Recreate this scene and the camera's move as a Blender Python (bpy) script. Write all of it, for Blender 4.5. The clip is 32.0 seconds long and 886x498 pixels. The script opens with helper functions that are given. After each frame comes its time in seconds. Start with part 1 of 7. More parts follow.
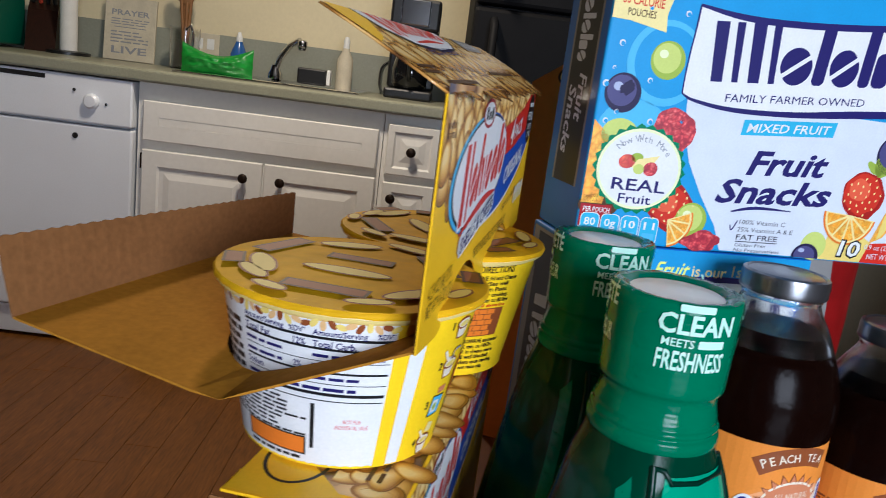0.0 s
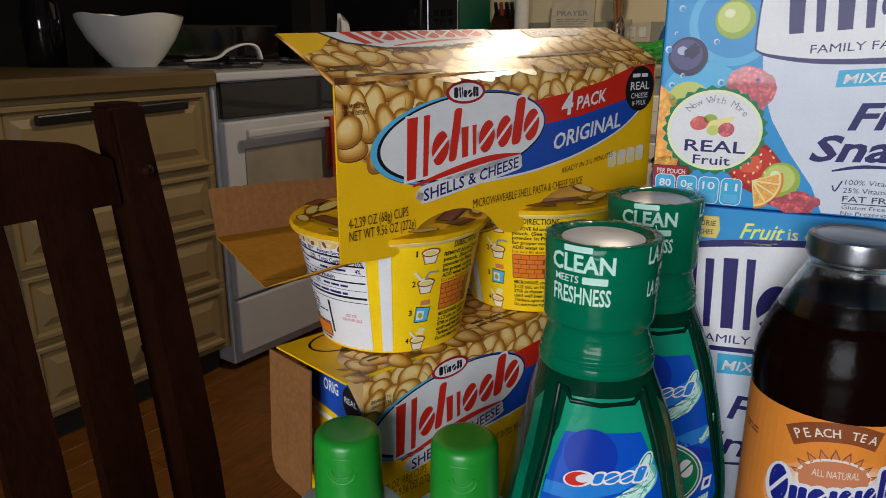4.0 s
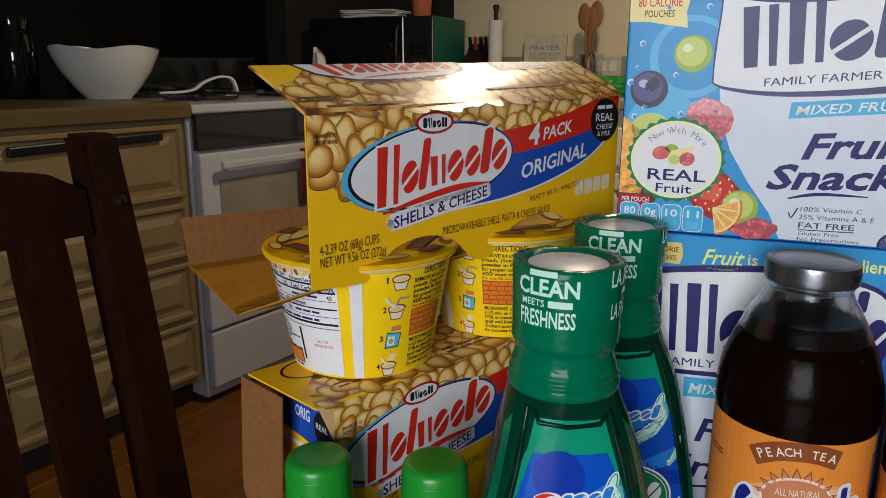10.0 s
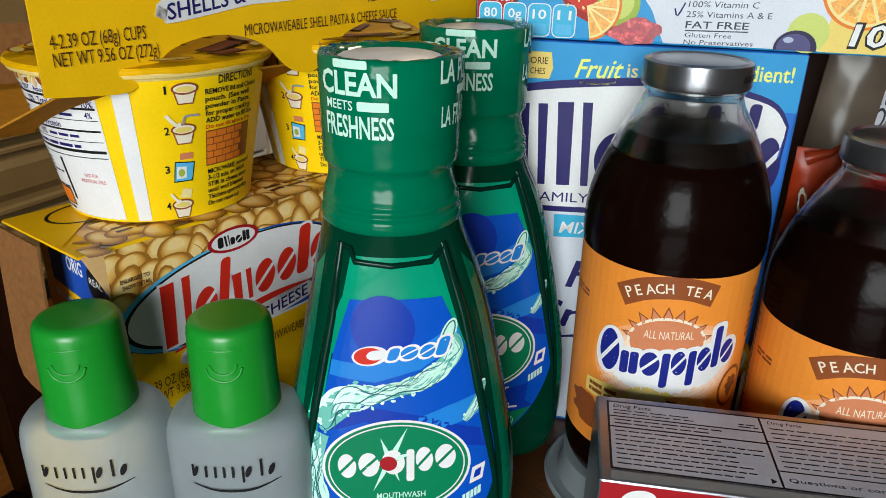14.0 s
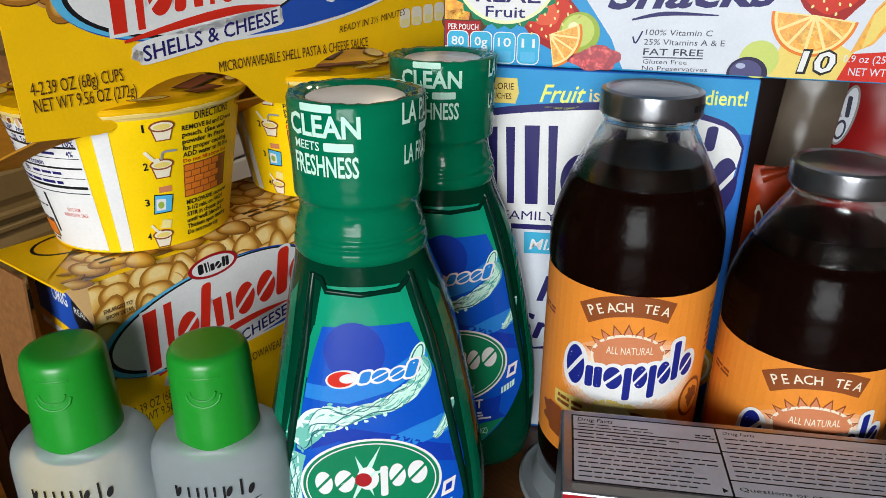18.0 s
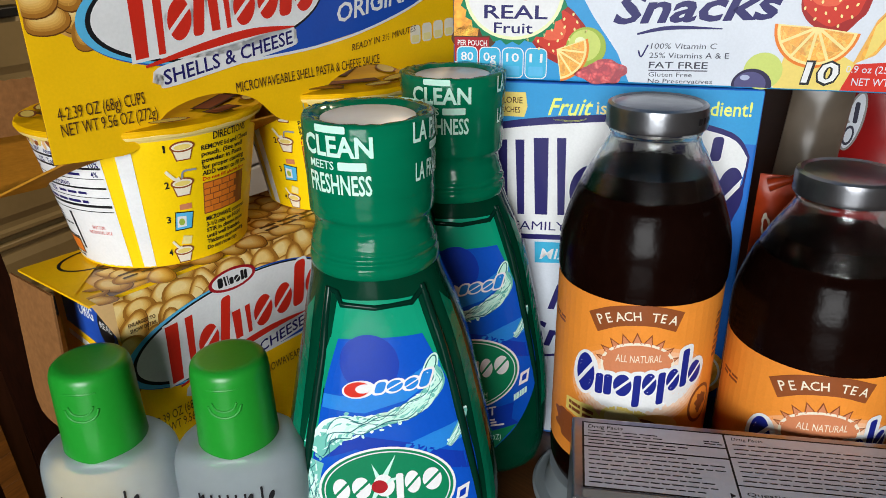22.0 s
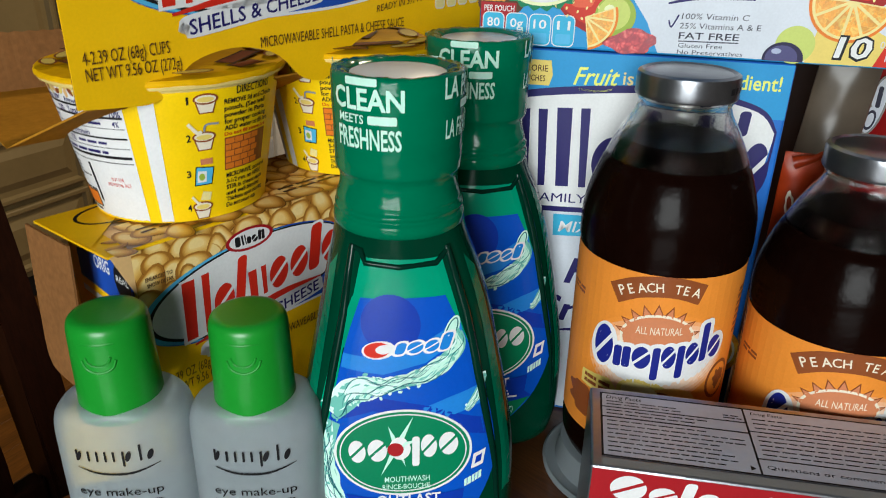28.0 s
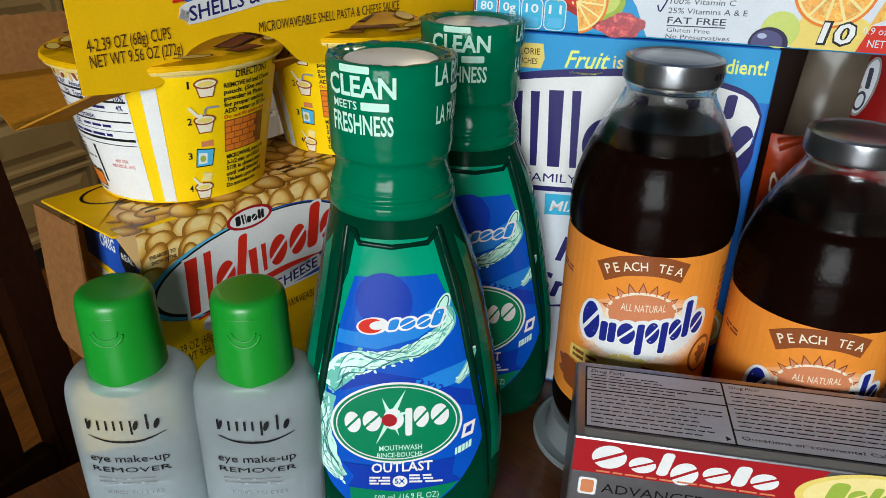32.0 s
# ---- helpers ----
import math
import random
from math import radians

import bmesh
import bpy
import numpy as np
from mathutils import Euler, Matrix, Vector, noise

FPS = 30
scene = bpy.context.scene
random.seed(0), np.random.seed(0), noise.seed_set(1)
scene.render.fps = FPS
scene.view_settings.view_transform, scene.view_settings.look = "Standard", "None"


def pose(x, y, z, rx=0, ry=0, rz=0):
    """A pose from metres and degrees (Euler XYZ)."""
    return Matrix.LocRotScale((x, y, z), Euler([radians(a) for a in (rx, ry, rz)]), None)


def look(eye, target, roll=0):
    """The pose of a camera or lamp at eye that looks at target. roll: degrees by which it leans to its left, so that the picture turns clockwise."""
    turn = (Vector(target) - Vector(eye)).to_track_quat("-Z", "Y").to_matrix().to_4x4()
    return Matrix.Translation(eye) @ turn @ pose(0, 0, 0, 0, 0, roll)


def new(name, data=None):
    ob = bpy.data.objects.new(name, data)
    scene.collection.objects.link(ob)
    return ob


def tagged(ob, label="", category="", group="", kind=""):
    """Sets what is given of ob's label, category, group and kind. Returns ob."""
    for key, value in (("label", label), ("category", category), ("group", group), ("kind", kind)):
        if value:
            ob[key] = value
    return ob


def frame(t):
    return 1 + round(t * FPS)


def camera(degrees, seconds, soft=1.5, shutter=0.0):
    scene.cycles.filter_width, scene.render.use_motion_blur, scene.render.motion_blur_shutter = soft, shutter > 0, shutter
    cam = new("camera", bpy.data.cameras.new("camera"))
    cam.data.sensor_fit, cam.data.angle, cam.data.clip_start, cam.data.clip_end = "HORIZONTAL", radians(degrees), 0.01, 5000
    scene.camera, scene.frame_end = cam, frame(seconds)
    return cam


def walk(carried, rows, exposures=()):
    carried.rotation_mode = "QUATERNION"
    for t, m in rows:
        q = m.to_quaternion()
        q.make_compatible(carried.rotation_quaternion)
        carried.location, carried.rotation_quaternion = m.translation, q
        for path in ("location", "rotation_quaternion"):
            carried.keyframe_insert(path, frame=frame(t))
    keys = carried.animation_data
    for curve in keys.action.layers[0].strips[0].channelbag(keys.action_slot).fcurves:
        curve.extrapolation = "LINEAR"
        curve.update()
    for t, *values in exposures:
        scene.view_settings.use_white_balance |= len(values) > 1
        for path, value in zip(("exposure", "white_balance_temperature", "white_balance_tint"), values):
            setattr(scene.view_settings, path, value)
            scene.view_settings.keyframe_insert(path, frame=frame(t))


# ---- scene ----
# camera and its walk: seconds, place, turn in degrees
cam = camera(62.44, 32.0, soft=0.8, shutter=0.5)
ROWS = [
    (0, 0.0030, -0.0013, 1.0124, 77.03, -7.22, -0.01),
    (0.5, -0.0078, -0.0063, 1.0133, 76.36, -5.53, 1.04),
    (1, 0.0247, -0.0043, 1.0154, 76.03, -5.36, 6.33),
    (1.5, 0.1118, -0.0062, 1.0227, 75.03, -3.75, 12.10),
    (2, 0.1810, -0.0068, 1.0266, 74.78, 0.23, 22.67),
    (2.5, 0.2009, 0.0072, 1.0264, 72.76, 0.68, 26.29),
    (3, 0.2002, -0.0013, 1.0219, 73.02, -0.40, 30.40),
    (3.5, 0.2034, -0.0127, 1.0238, 74.44, -0.89, 32.46),
    (4, 0.2151, -0.0194, 1.0293, 73.56, -0.07, 35.43),
    (4.5, 0.2202, -0.0093, 1.0306, 73.69, 0.35, 34.59),
    (6.5, 0.2134, -0.0162, 1.0225, 73.99, -1.05, 34.14),
    (7, 0.2173, -0.0127, 1.0257, 74.52, -0.22, 33.02),
    (7.5, 0.2224, -0.0135, 1.0293, 75.21, 0.55, 32.90),
    (8, 0.2209, -0.0159, 1.0282, 75.31, 0.09, 33.07),
    (8.5, 0.2220, -0.0159, 1.0291, 75.49, 0.13, 32.74),
    (9, 0.2216, -0.0151, 1.0294, 75.19, 0.17, 32.81),
    (9.5, 0.2196, -0.0181, 1.0270, 75.43, -0.44, 32.94),
    (10, 0.2219, -0.0236, 1.0289, 76.02, -0.27, 33.59),
    (10.5, 0.2254, -0.0221, 1.0317, 76.22, 0.36, 33.39),
    (11, 0.2199, -0.0220, 1.0271, 75.76, -0.53, 33.11),
    (11.5, 0.2177, -0.0196, 1.0249, 75.35, -0.92, 32.77),
    (12, 0.2159, -0.0148, 1.0243, 74.24, -0.79, 31.64),
    (12.5, 0.2219, 0.0114, 1.0034, 69.33, -3.16, 26.34),
    (13, 0.2293, 0.0181, 0.9954, 67.45, -0.97, 30.18),
    (13.5, 0.2256, 0.0447, 0.9847, 67.07, -1.44, 27.92),
    (15.5, 0.2342, 0.0511, 0.9951, 64.46, -0.29, 26.46),
    (16, 0.2381, 0.0511, 0.9998, 65.61, -0.14, 25.53),
    (16.5, 0.2406, 0.0506, 1.0039, 66.11, 0.22, 25.18),
    (17, 0.2391, 0.0489, 1.0020, 66.06, -0.14, 25.47),
    (17.5, 0.2387, 0.0470, 1.0019, 66.10, -0.16, 25.83),
    (18, 0.2381, 0.0456, 1.0016, 66.15, -0.31, 26.24),
    (18.5, 0.2384, 0.0459, 1.0030, 66.09, -0.17, 25.97),
    (19, 0.2397, 0.0448, 1.0041, 66.35, 0.01, 26.27),
    (19.5, 0.2394, 0.0452, 1.0047, 66.35, 0.08, 26.01),
    (20, 0.2411, 0.0448, 1.0071, 66.10, 0.62, 26.44),
    (20.5, 0.2416, 0.0429, 1.0079, 66.37, 0.70, 26.62),
    (21, 0.2427, 0.0418, 1.0095, 66.45, 0.93, 26.91),
    (21.5, 0.2421, 0.0419, 1.0084, 66.47, 0.80, 26.84),
    (22, 0.2419, 0.0407, 1.0082, 66.44, 0.75, 27.02),
    (22.5, 0.2419, 0.0392, 1.0084, 66.57, 0.78, 27.19),
    (23, 0.2424, 0.0406, 1.0106, 66.52, 0.96, 26.90),
    (23.5, 0.2435, 0.0387, 1.0108, 66.80, 1.15, 27.27),
    (24, 0.2440, 0.0390, 1.0117, 66.78, 1.26, 27.11),
    (24.5, 0.2447, 0.0369, 1.0127, 67.09, 1.36, 27.31),
    (25, 0.2449, 0.0355, 1.0126, 67.26, 1.43, 27.66),
    (25.5, 0.2443, 0.0353, 1.0122, 67.30, 1.33, 27.65),
    (27.5, 0.2419, 0.0403, 1.0083, 65.95, 0.67, 27.18),
    (28, 0.2330, 0.0356, 0.9980, 65.43, -1.07, 27.61),
    (28.5, 0.2307, 0.0335, 0.9953, 64.67, -1.58, 27.54),
    (29, 0.2283, 0.0303, 0.9930, 64.16, -1.90, 27.64),
    (29.5, 0.2278, 0.0313, 0.9930, 63.32, -1.71, 27.49),
    (30, 0.2285, 0.0298, 0.9944, 63.29, -1.66, 27.72),
    (30.5, 0.2298, 0.0301, 0.9971, 63.68, -1.40, 27.28),
    (31, 0.2330, 0.0310, 0.9989, 63.72, -1.35, 27.38),
    (31.5, 0.2387, 0.0314, 1.0044, 63.37, -1.08, 27.39),
    (32, 0.2414, 0.0294, 1.0052, 63.37, -1.09, 27.92),
]
EXPOSURES = [(0.0, -0.22, 5550, 12), (1.0, -0.30, 5650, 12), (1.8, -0.66, 6300, 14), (4.0, -0.84, 6300, 14), (12.0, -0.82, 6300, 12), (13.5, -0.38, 6400, 6),
             (16.0, -0.23, 6550, 9), (25.0, -0.23, 6550, 9), (28.0, -0.34, 6450, 5), (32.0, -0.34, 6450, 5)]
walk(cam, [(t, pose(x, y, z, rx, ry, rz)) for t, x, y, z, rx, ry, rz in ROWS], EXPOSURES)

# world, lights
world = bpy.data.worlds.new("world")
world.use_nodes = True
scene.world = world
wn = world.node_tree.nodes
sky = wn.new("ShaderNodeTexSky")
sky.sky_type, sky.sun_disc = "NISHITA", False
sky.sun_elevation, sky.sun_rotation = radians(35), radians(120)
world.node_tree.links.new(sky.outputs[0], wn["Background"].inputs[0])
wn["Background"].inputs[1].default_value = 0.1


def area_lamp(name, eye, target, sx, sy, watts, colour):
    data = bpy.data.lights.new(name, "AREA")
    data.shape, data.size, data.size_y, data.energy, data.color = "RECTANGLE", sx, sy, watts, colour
    ob = new(name, data)
    ob.matrix_world = look(eye, target)
    return ob


WIN = (0.08, 0.88, 0.86, 1.52)             # window opening: left, right, sill, head
area_lamp("window_light", (0.48, -1.12, 1.19), (0.10, 0.3, 0.92), 0.70, 0.56, 34.0, (0.95, 0.98, 1.0))
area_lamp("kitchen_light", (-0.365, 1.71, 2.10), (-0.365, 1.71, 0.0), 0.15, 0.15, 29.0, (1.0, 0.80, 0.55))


# ---- helpers of this scene ----
def mesh_of(bm, name, smooth=None):
    me = bpy.data.meshes.new(name)
    bm.normal_update()
    bm.to_mesh(me)
    bm.free()
    if smooth is not None:
        for p in me.polygons:
            p.use_smooth = True
        if smooth < 180:
            me.set_sharp_from_angle(angle=radians(smooth))
    return me


def part(name, bm, material, parent, label="", smooth=None):
    """One mesh object under a thing or a part; the bmesh is in the thing's own space."""
    ob = new(name, mesh_of(bm, name, smooth))
    ob.data.materials.append(material)
    if parent is not None:
        ob.parent = parent
    if label:
        ob["label"] = label
    return ob


def thing(name, label, category, m=None, group="", kind=""):
    ob = new(name)
    ob.empty_display_size = 0.02
    if m is not None:
        ob.matrix_basis = m
    return tagged(ob, label, category, group, kind)


def structure(name, bm, material, label, category, smooth=None):
    ob = part(name, bm, material, None, smooth=smooth)
    return tagged(ob, label, category, kind="structure")


def box(bm, x0, x1, y0, y1, z0, z1, bevel=0.0, seg=2):
    made = bmesh.ops.create_cube(bm, size=1.0)["verts"]
    for v in made:
        v.co = Vector(((x0 + x1) / 2 + v.co.x * (x1 - x0), (y0 + y1) / 2 + v.co.y * (y1 - y0), (z0 + z1) / 2 + v.co.z * (z1 - z0)))
    if bevel > 0:
        edges = {e for v in made for e in v.link_edges}
        bmesh.ops.bevel(bm, geom=list(edges), offset=bevel, segments=seg, affect="EDGES", profile=0.5)
    return bm


def cube(x0, x1, y0, y1, z0, z1, bevel=0.0, seg=2):
    return box(bmesh.new(), x0, x1, y0, y1, z0, z1, bevel, seg)


def loft(rings, closed_bottom=True, closed_top=True, bm=None):
    """Quads between rings of equal length."""
    bm = bm or bmesh.new()
    made = [[bm.verts.new(p) for p in ring] for ring in rings]
    n = len(rings[0])
    for a, b in zip(made, made[1:]):
        for i in range(n):
            bm.faces.new((a[i], a[(i + 1) % n], b[(i + 1) % n], b[i]))
    if closed_bottom:
        bm.faces.new(list(reversed(made[0])))
    if closed_top:
        bm.faces.new(made[-1])
    return bm


def lathe(profile, n=64, closed_bottom=True, closed_top=True, bm=None):
    """profile: rows of radius and height, from the bottom up."""
    rings = [[(r * math.cos(2 * math.pi * i / n), r * math.sin(2 * math.pi * i / n), z) for i in range(n)] for r, z in profile]
    return loft(rings, closed_bottom, closed_top, bm)


def spline(points, steps=6):
    """A smooth line through rows of numbers (Catmull-Rom)."""
    out = []
    for i in range(len(points) - 1):
        p = [np.array(points[max(0, min(len(points) - 1, i + k))], float) for k in (-1, 0, 1, 2)]
        for s in range(steps):
            t = s / steps
            out.append(0.5 * ((2 * p[1]) + (p[2] - p[0]) * t + (2 * p[0] - 5 * p[1] + 4 * p[2] - p[3]) * t * t + (3 * p[1] - p[0] - 3 * p[2] + p[3]) * t ** 3))
    out.append(np.array(points[-1], float))
    return out


def tube(points, radius, n=10, bm=None):
    """A round bar along a line of points."""
    pts = [Vector(p) for p in points]
    rings = []
    for i, p in enumerate(pts):
        d = (pts[min(i + 1, len(pts) - 1)] - pts[max(i - 1, 0)]).normalized()
        a = d.orthogonal().normalized() if i == 0 else (rings_a - d * rings_a.dot(d)).normalized()
        rings_a = a
        b = d.cross(a)
        r = radius(i / (len(pts) - 1)) if callable(radius) else radius
        rings.append([p + (a * math.cos(2 * math.pi * k / n) + b * math.sin(2 * math.pi * k / n)) * r for k in range(n)])
    return loft(rings, bm=bm)


# ---- materials ----
def shader(name, colour, rough=0.5, metal=0.0, grain=0.0, scale=200.0, bump=0.0, bump_scale=None, coat=0.0, spec=0.5,
           stretch=(1, 1, 1), second=None, patch=0.0, patch_scale=8.0, transmission=0.0, ior=1.45, random_value=0.0):
    """A plain surface with grain, patches of wear and fine relief."""
    m = bpy.data.materials.new(name)
    m.use_nodes = True
    nt = m.node_tree
    b = nt.nodes["Principled BSDF"]
    b.inputs["Roughness"].default_value = rough
    b.inputs["Metallic"].default_value = metal
    b.inputs["Coat Weight"].default_value = coat
    b.inputs["Coat Roughness"].default_value = 0.08
    b.inputs["Specular IOR Level"].default_value = spec
    b.inputs["Transmission Weight"].default_value = transmission
    b.inputs["IOR"].default_value = ior
    b.inputs["Base Color"].default_value = (*colour, 1)
    if not (grain or bump or patch or second):
        return m
    tc = nt.nodes.new("ShaderNodeTexCoord")
    mp = nt.nodes.new("ShaderNodeMapping")
    mp.inputs["Scale"].default_value = stretch
    nt.links.new(tc.outputs["Object"], mp.inputs["Vector"])
    fine = nt.nodes.new("ShaderNodeTexNoise")
    fine.inputs["Scale"].default_value, fine.inputs["Detail"].default_value = scale, 6.0
    nt.links.new(mp.outputs[0], fine.inputs["Vector"])
    broad = nt.nodes.new("ShaderNodeTexNoise")
    broad.inputs["Scale"].default_value, broad.inputs["Detail"].default_value = patch_scale, 4.0
    nt.links.new(mp.outputs[0], broad.inputs["Vector"])
    ramp = nt.nodes.new("ShaderNodeValToRGB")
    ramp.color_ramp.elements[0].position, ramp.color_ramp.elements[1].position = 0.3, 0.7
    dark = second or tuple(c * (1 - grain) for c in colour)
    ramp.color_ramp.elements[0].color, ramp.color_ramp.elements[1].color = (*dark, 1), (*colour, 1)
    nt.links.new(fine.outputs[0], ramp.inputs[0])
    mix = nt.nodes.new("ShaderNodeMix")
    mix.data_type, mix.blend_type = "RGBA", "MULTIPLY"
    ramp2 = nt.nodes.new("ShaderNodeValToRGB")
    ramp2.color_ramp.elements[0].position, ramp2.color_ramp.elements[1].position = 0.35, 0.65
    low = 1 - patch
    ramp2.color_ramp.elements[0].color = (low, low, low, 1)
    nt.links.new(broad.outputs[0], ramp2.inputs[0])
    mix.inputs[0].default_value = 1.0
    nt.links.new(ramp.outputs[0], mix.inputs[6])
    nt.links.new(ramp2.outputs[0], mix.inputs[7])
    nt.links.new(mix.outputs[2], b.inputs["Base Color"])
    if bump:
        bp = nt.nodes.new("ShaderNodeBump")
        bp.inputs["Strength"].default_value, bp.inputs["Distance"].default_value = bump, 0.001
        src = fine
        if bump_scale:
            src = nt.nodes.new("ShaderNodeTexNoise")
            src.inputs["Scale"].default_value = bump_scale
            nt.links.new(mp.outputs[0], src.inputs["Vector"])
        nt.links.new(src.outputs[0], bp.inputs["Height"])
        nt.links.new(bp.outputs[0], b.inputs["Normal"])
    return m


def ink(name, colour, rough=0.4, coat=0.25):
    return shader(name, colour, rough, grain=0.06, scale=900.0, coat=coat * 0.3, spec=0.22, patch=0.05, patch_scale=60.0)


YELLOW = ink("yellow_card", (0.93, 0.53, 0.005))
YELLOW_CUP = ink("yellow_cup", (0.95, 0.62, 0.004))
CARD = shader("brown_card", (0.26, 0.114, 0.038), 0.9, spec=0.08, grain=0.22, scale=350.0, bump=0.15, patch=0.12, patch_scale=25.0)
# Same card, yellowed and raised to hold light bounced off the yellow print.
BOUNCECARD = shader("bounce_lit_card", (0.46, 0.20, 0.018), 0.8, spec=0.05, grain=0.2, scale=350.0, bump=0.15, patch=0.12, patch_scale=25.0)
WHITE = ink("white_print", (0.77, 0.77, 0.77))
PALE = ink("pale_blue_white_print", (0.66, 0.70, 0.77))
BLUE = ink("royal_blue_print", (0.015, 0.075, 0.42))
NAVY = ink("navy_print", (0.018, 0.014, 0.12))
SKYBLUE = ink("sky_blue_print", (0.03, 0.30, 0.62))
MIDBLUE = ink("mid_blue_print", (0.02, 0.15, 0.55))
CYAN = ink("cyan_print", (0.05, 0.42, 0.66))
RED = ink("red_print", (0.62, 0.025, 0.012))
DKRED = ink("dark_red_print", (0.36, 0.012, 0.018))
BLACK = ink("black_print", (0.012, 0.012, 0.014))
GREY = ink("grey_print", (0.28, 0.29, 0.32))
ORANGE = ink("orange_print", (0.78, 0.20, 0.02))
PASTA = ink("pasta_print", (0.74, 0.46, 0.20))
GREENP = ink("green_print", (0.003, 0.20, 0.085))
WOOD = shader("table_wood", (0.115, 0.038, 0.010), 0.32, grain=0.5, scale=60.0, stretch=(1, 14, 14), bump=0.12, patch=0.25, patch_scale=6.0, coat=0.3)


# ---- printed work: flat shapes and letters laid on a surface ----
LETTERS = {}


def letters(body, bold=0.0):
    """Vertices and faces of a line of letters, one unit high, from the built-in font."""
    key = (body, bold)
    if key not in LETTERS:
        cu = bpy.data.curves.new("line", "FONT")
        cu.body, cu.resolution_u, cu.offset = body, 2, bold
        ob = bpy.data.objects.new("line", cu)
        me = ob.to_mesh()
        vs = [(v.co.x, v.co.y) for v in me.vertices]
        fs = [tuple(p.vertices) for p in me.polygons]
        ob.to_mesh_clear()
        bpy.data.objects.remove(ob)
        bpy.data.curves.remove(cu)
        x0, x1 = min(v[0] for v in vs), max(v[0] for v in vs)
        LETTERS[key] = ([(v[0] - x0, v[1]) for v in vs], fs, x1 - x0)
    return LETTERS[key]


class Print:
    """Collects printed shapes by name and ink; place(u, v, h) lays them on the surface. Lengths in millimetres."""

    def __init__(self, parent, place, step=None, base=0.0002, lift=0.00004):
        self.base, self.lift = base, lift
        self.parent, self.place, self.step, self.bms, self.many, self.count = parent, place, step, {}, None, 0

    def sheet(self, name, ink_):
        """One part for each shape; inside a group of tiny marks, one part for the group."""
        self.count += 1
        key = (name, ink_, self.many or self.count)
        if key not in self.bms:
            self.bms[key] = bmesh.new()
        return self.bms[key]

    def group(self, on):
        self.many = "g%d" % self.count if on else None

    def raw(self, name, ink_, verts, faces, h):
        bm = bmesh.new()
        vs = [bm.verts.new((x, y, 0)) for x, y in verts]
        for f in faces:
            if len(set(f)) > 2:
                try:
                    bm.faces.new([vs[i] for i in f])
                except ValueError:
                    pass
        if self.step:
            bmesh.ops.triangulate(bm, faces=bm.faces[:])
            for _ in range(5):
                long = [e for e in bm.edges if e.calc_length() > self.step]
                if not long:
                    break
                bmesh.ops.subdivide_edges(bm, edges=long, cuts=1)
                bmesh.ops.triangulate(bm, faces=[f for f in bm.faces if len(f.verts) > 3])
        bm.normal_update()
        if sum(f.normal.z * f.calc_area() for f in bm.faces) < 0:
            bmesh.ops.reverse_faces(bm, faces=bm.faces[:])
        for v in bm.verts:
            v.co = self.place(v.co.x / 1000, v.co.y / 1000, self.base + h * self.lift)
        me = bpy.data.meshes.new("tmp")
        bm.to_mesh(me)
        bm.free()
        self.sheet(name, ink_).from_mesh(me)
        bpy.data.meshes.remove(me)

    def poly(self, name, ink_, pts, h=0):
        self.raw(name, ink_, pts, [tuple(range(len(pts)))], h)

    def rect(self, name, ink_, x0, y0, x1, y1, h=0, slope=0.0, r=0.0):
        if r > 0:
            pts = []
            for cx, cy, a0 in ((x1 - r, y1 - r, 0), (x0 + r, y1 - r, 90), (x0 + r, y0 + r, 180), (x1 - r, y0 + r, 270)):
                pts += [(cx + r * math.cos(radians(a0 + k * 30)), cy + r * math.sin(radians(a0 + k * 30))) for k in range(4)]
        else:
            pts = [(x0, y0), (x1, y0), (x1, y1), (x0, y1)]
        self.poly(name, ink_, [(x, y + (x - x0) * slope) for x, y in pts], h)

    def oval(self, name, ink_, cx, cy, rx, ry, h=0, turn=0.0, n=40, wob=0.0, teeth=0):
        c, s = math.cos(radians(turn)), math.sin(radians(turn))
        pts = []
        for k in range(n):
            a = 2 * math.pi * k / n
            w = 1 + wob * noise.noise(Vector((math.cos(a) * 2 + cx, math.sin(a) * 2 + cy, 0.3))) + (0.04 * math.cos(teeth * a) if teeth else 0)
            x, y = rx * w * math.cos(a), ry * w * math.sin(a)
            pts.append((cx + x * c - y * s, cy + x * s + y * c))
        centre = len(pts)
        pts.append((cx, cy))
        self.raw(name, ink_, pts, [(k, (k + 1) % n, centre) for k in range(n)], h)

    def ring(self, name, ink_, cx, cy, rx, ry, w, h=0, turn=0.0, n=40, a0=0.0, a1=360.0):
        c, s = math.cos(radians(turn)), math.sin(radians(turn))
        pts, faces = [], []
        for k in range(n + 1):
            a = radians(a0 + (a1 - a0) * k / n)
            for g in (0, w):
                x, y = (rx - g) * math.cos(a), (ry - g) * math.sin(a)
                pts.append((cx + x * c - y * s, cy + x * s + y * c))
        faces = [(2 * k, 2 * k + 2, 2 * k + 3, 2 * k + 1) for k in range(n)]
        self.raw(name, ink_, pts, faces, h)

    def stroke(self, name, ink_, pts, width, h=0, steps=5):
        """A band along a smooth line; width may be a list."""
        ws = width if isinstance(width, (list, tuple)) else [width] * len(pts)
        line = spline([(x, y, w) for (x, y), w in zip(pts, ws)], steps)
        vs = []
        for i, p in enumerate(line):
            d = line[min(i + 1, len(line) - 1)][:2] - line[max(i - 1, 0)][:2]
            d = d / (np.linalg.norm(d) + 1e-9)
            nrm = np.array((-d[1], d[0])) * p[2] / 2
            vs += [tuple(p[:2] + nrm), tuple(p[:2] - nrm)]
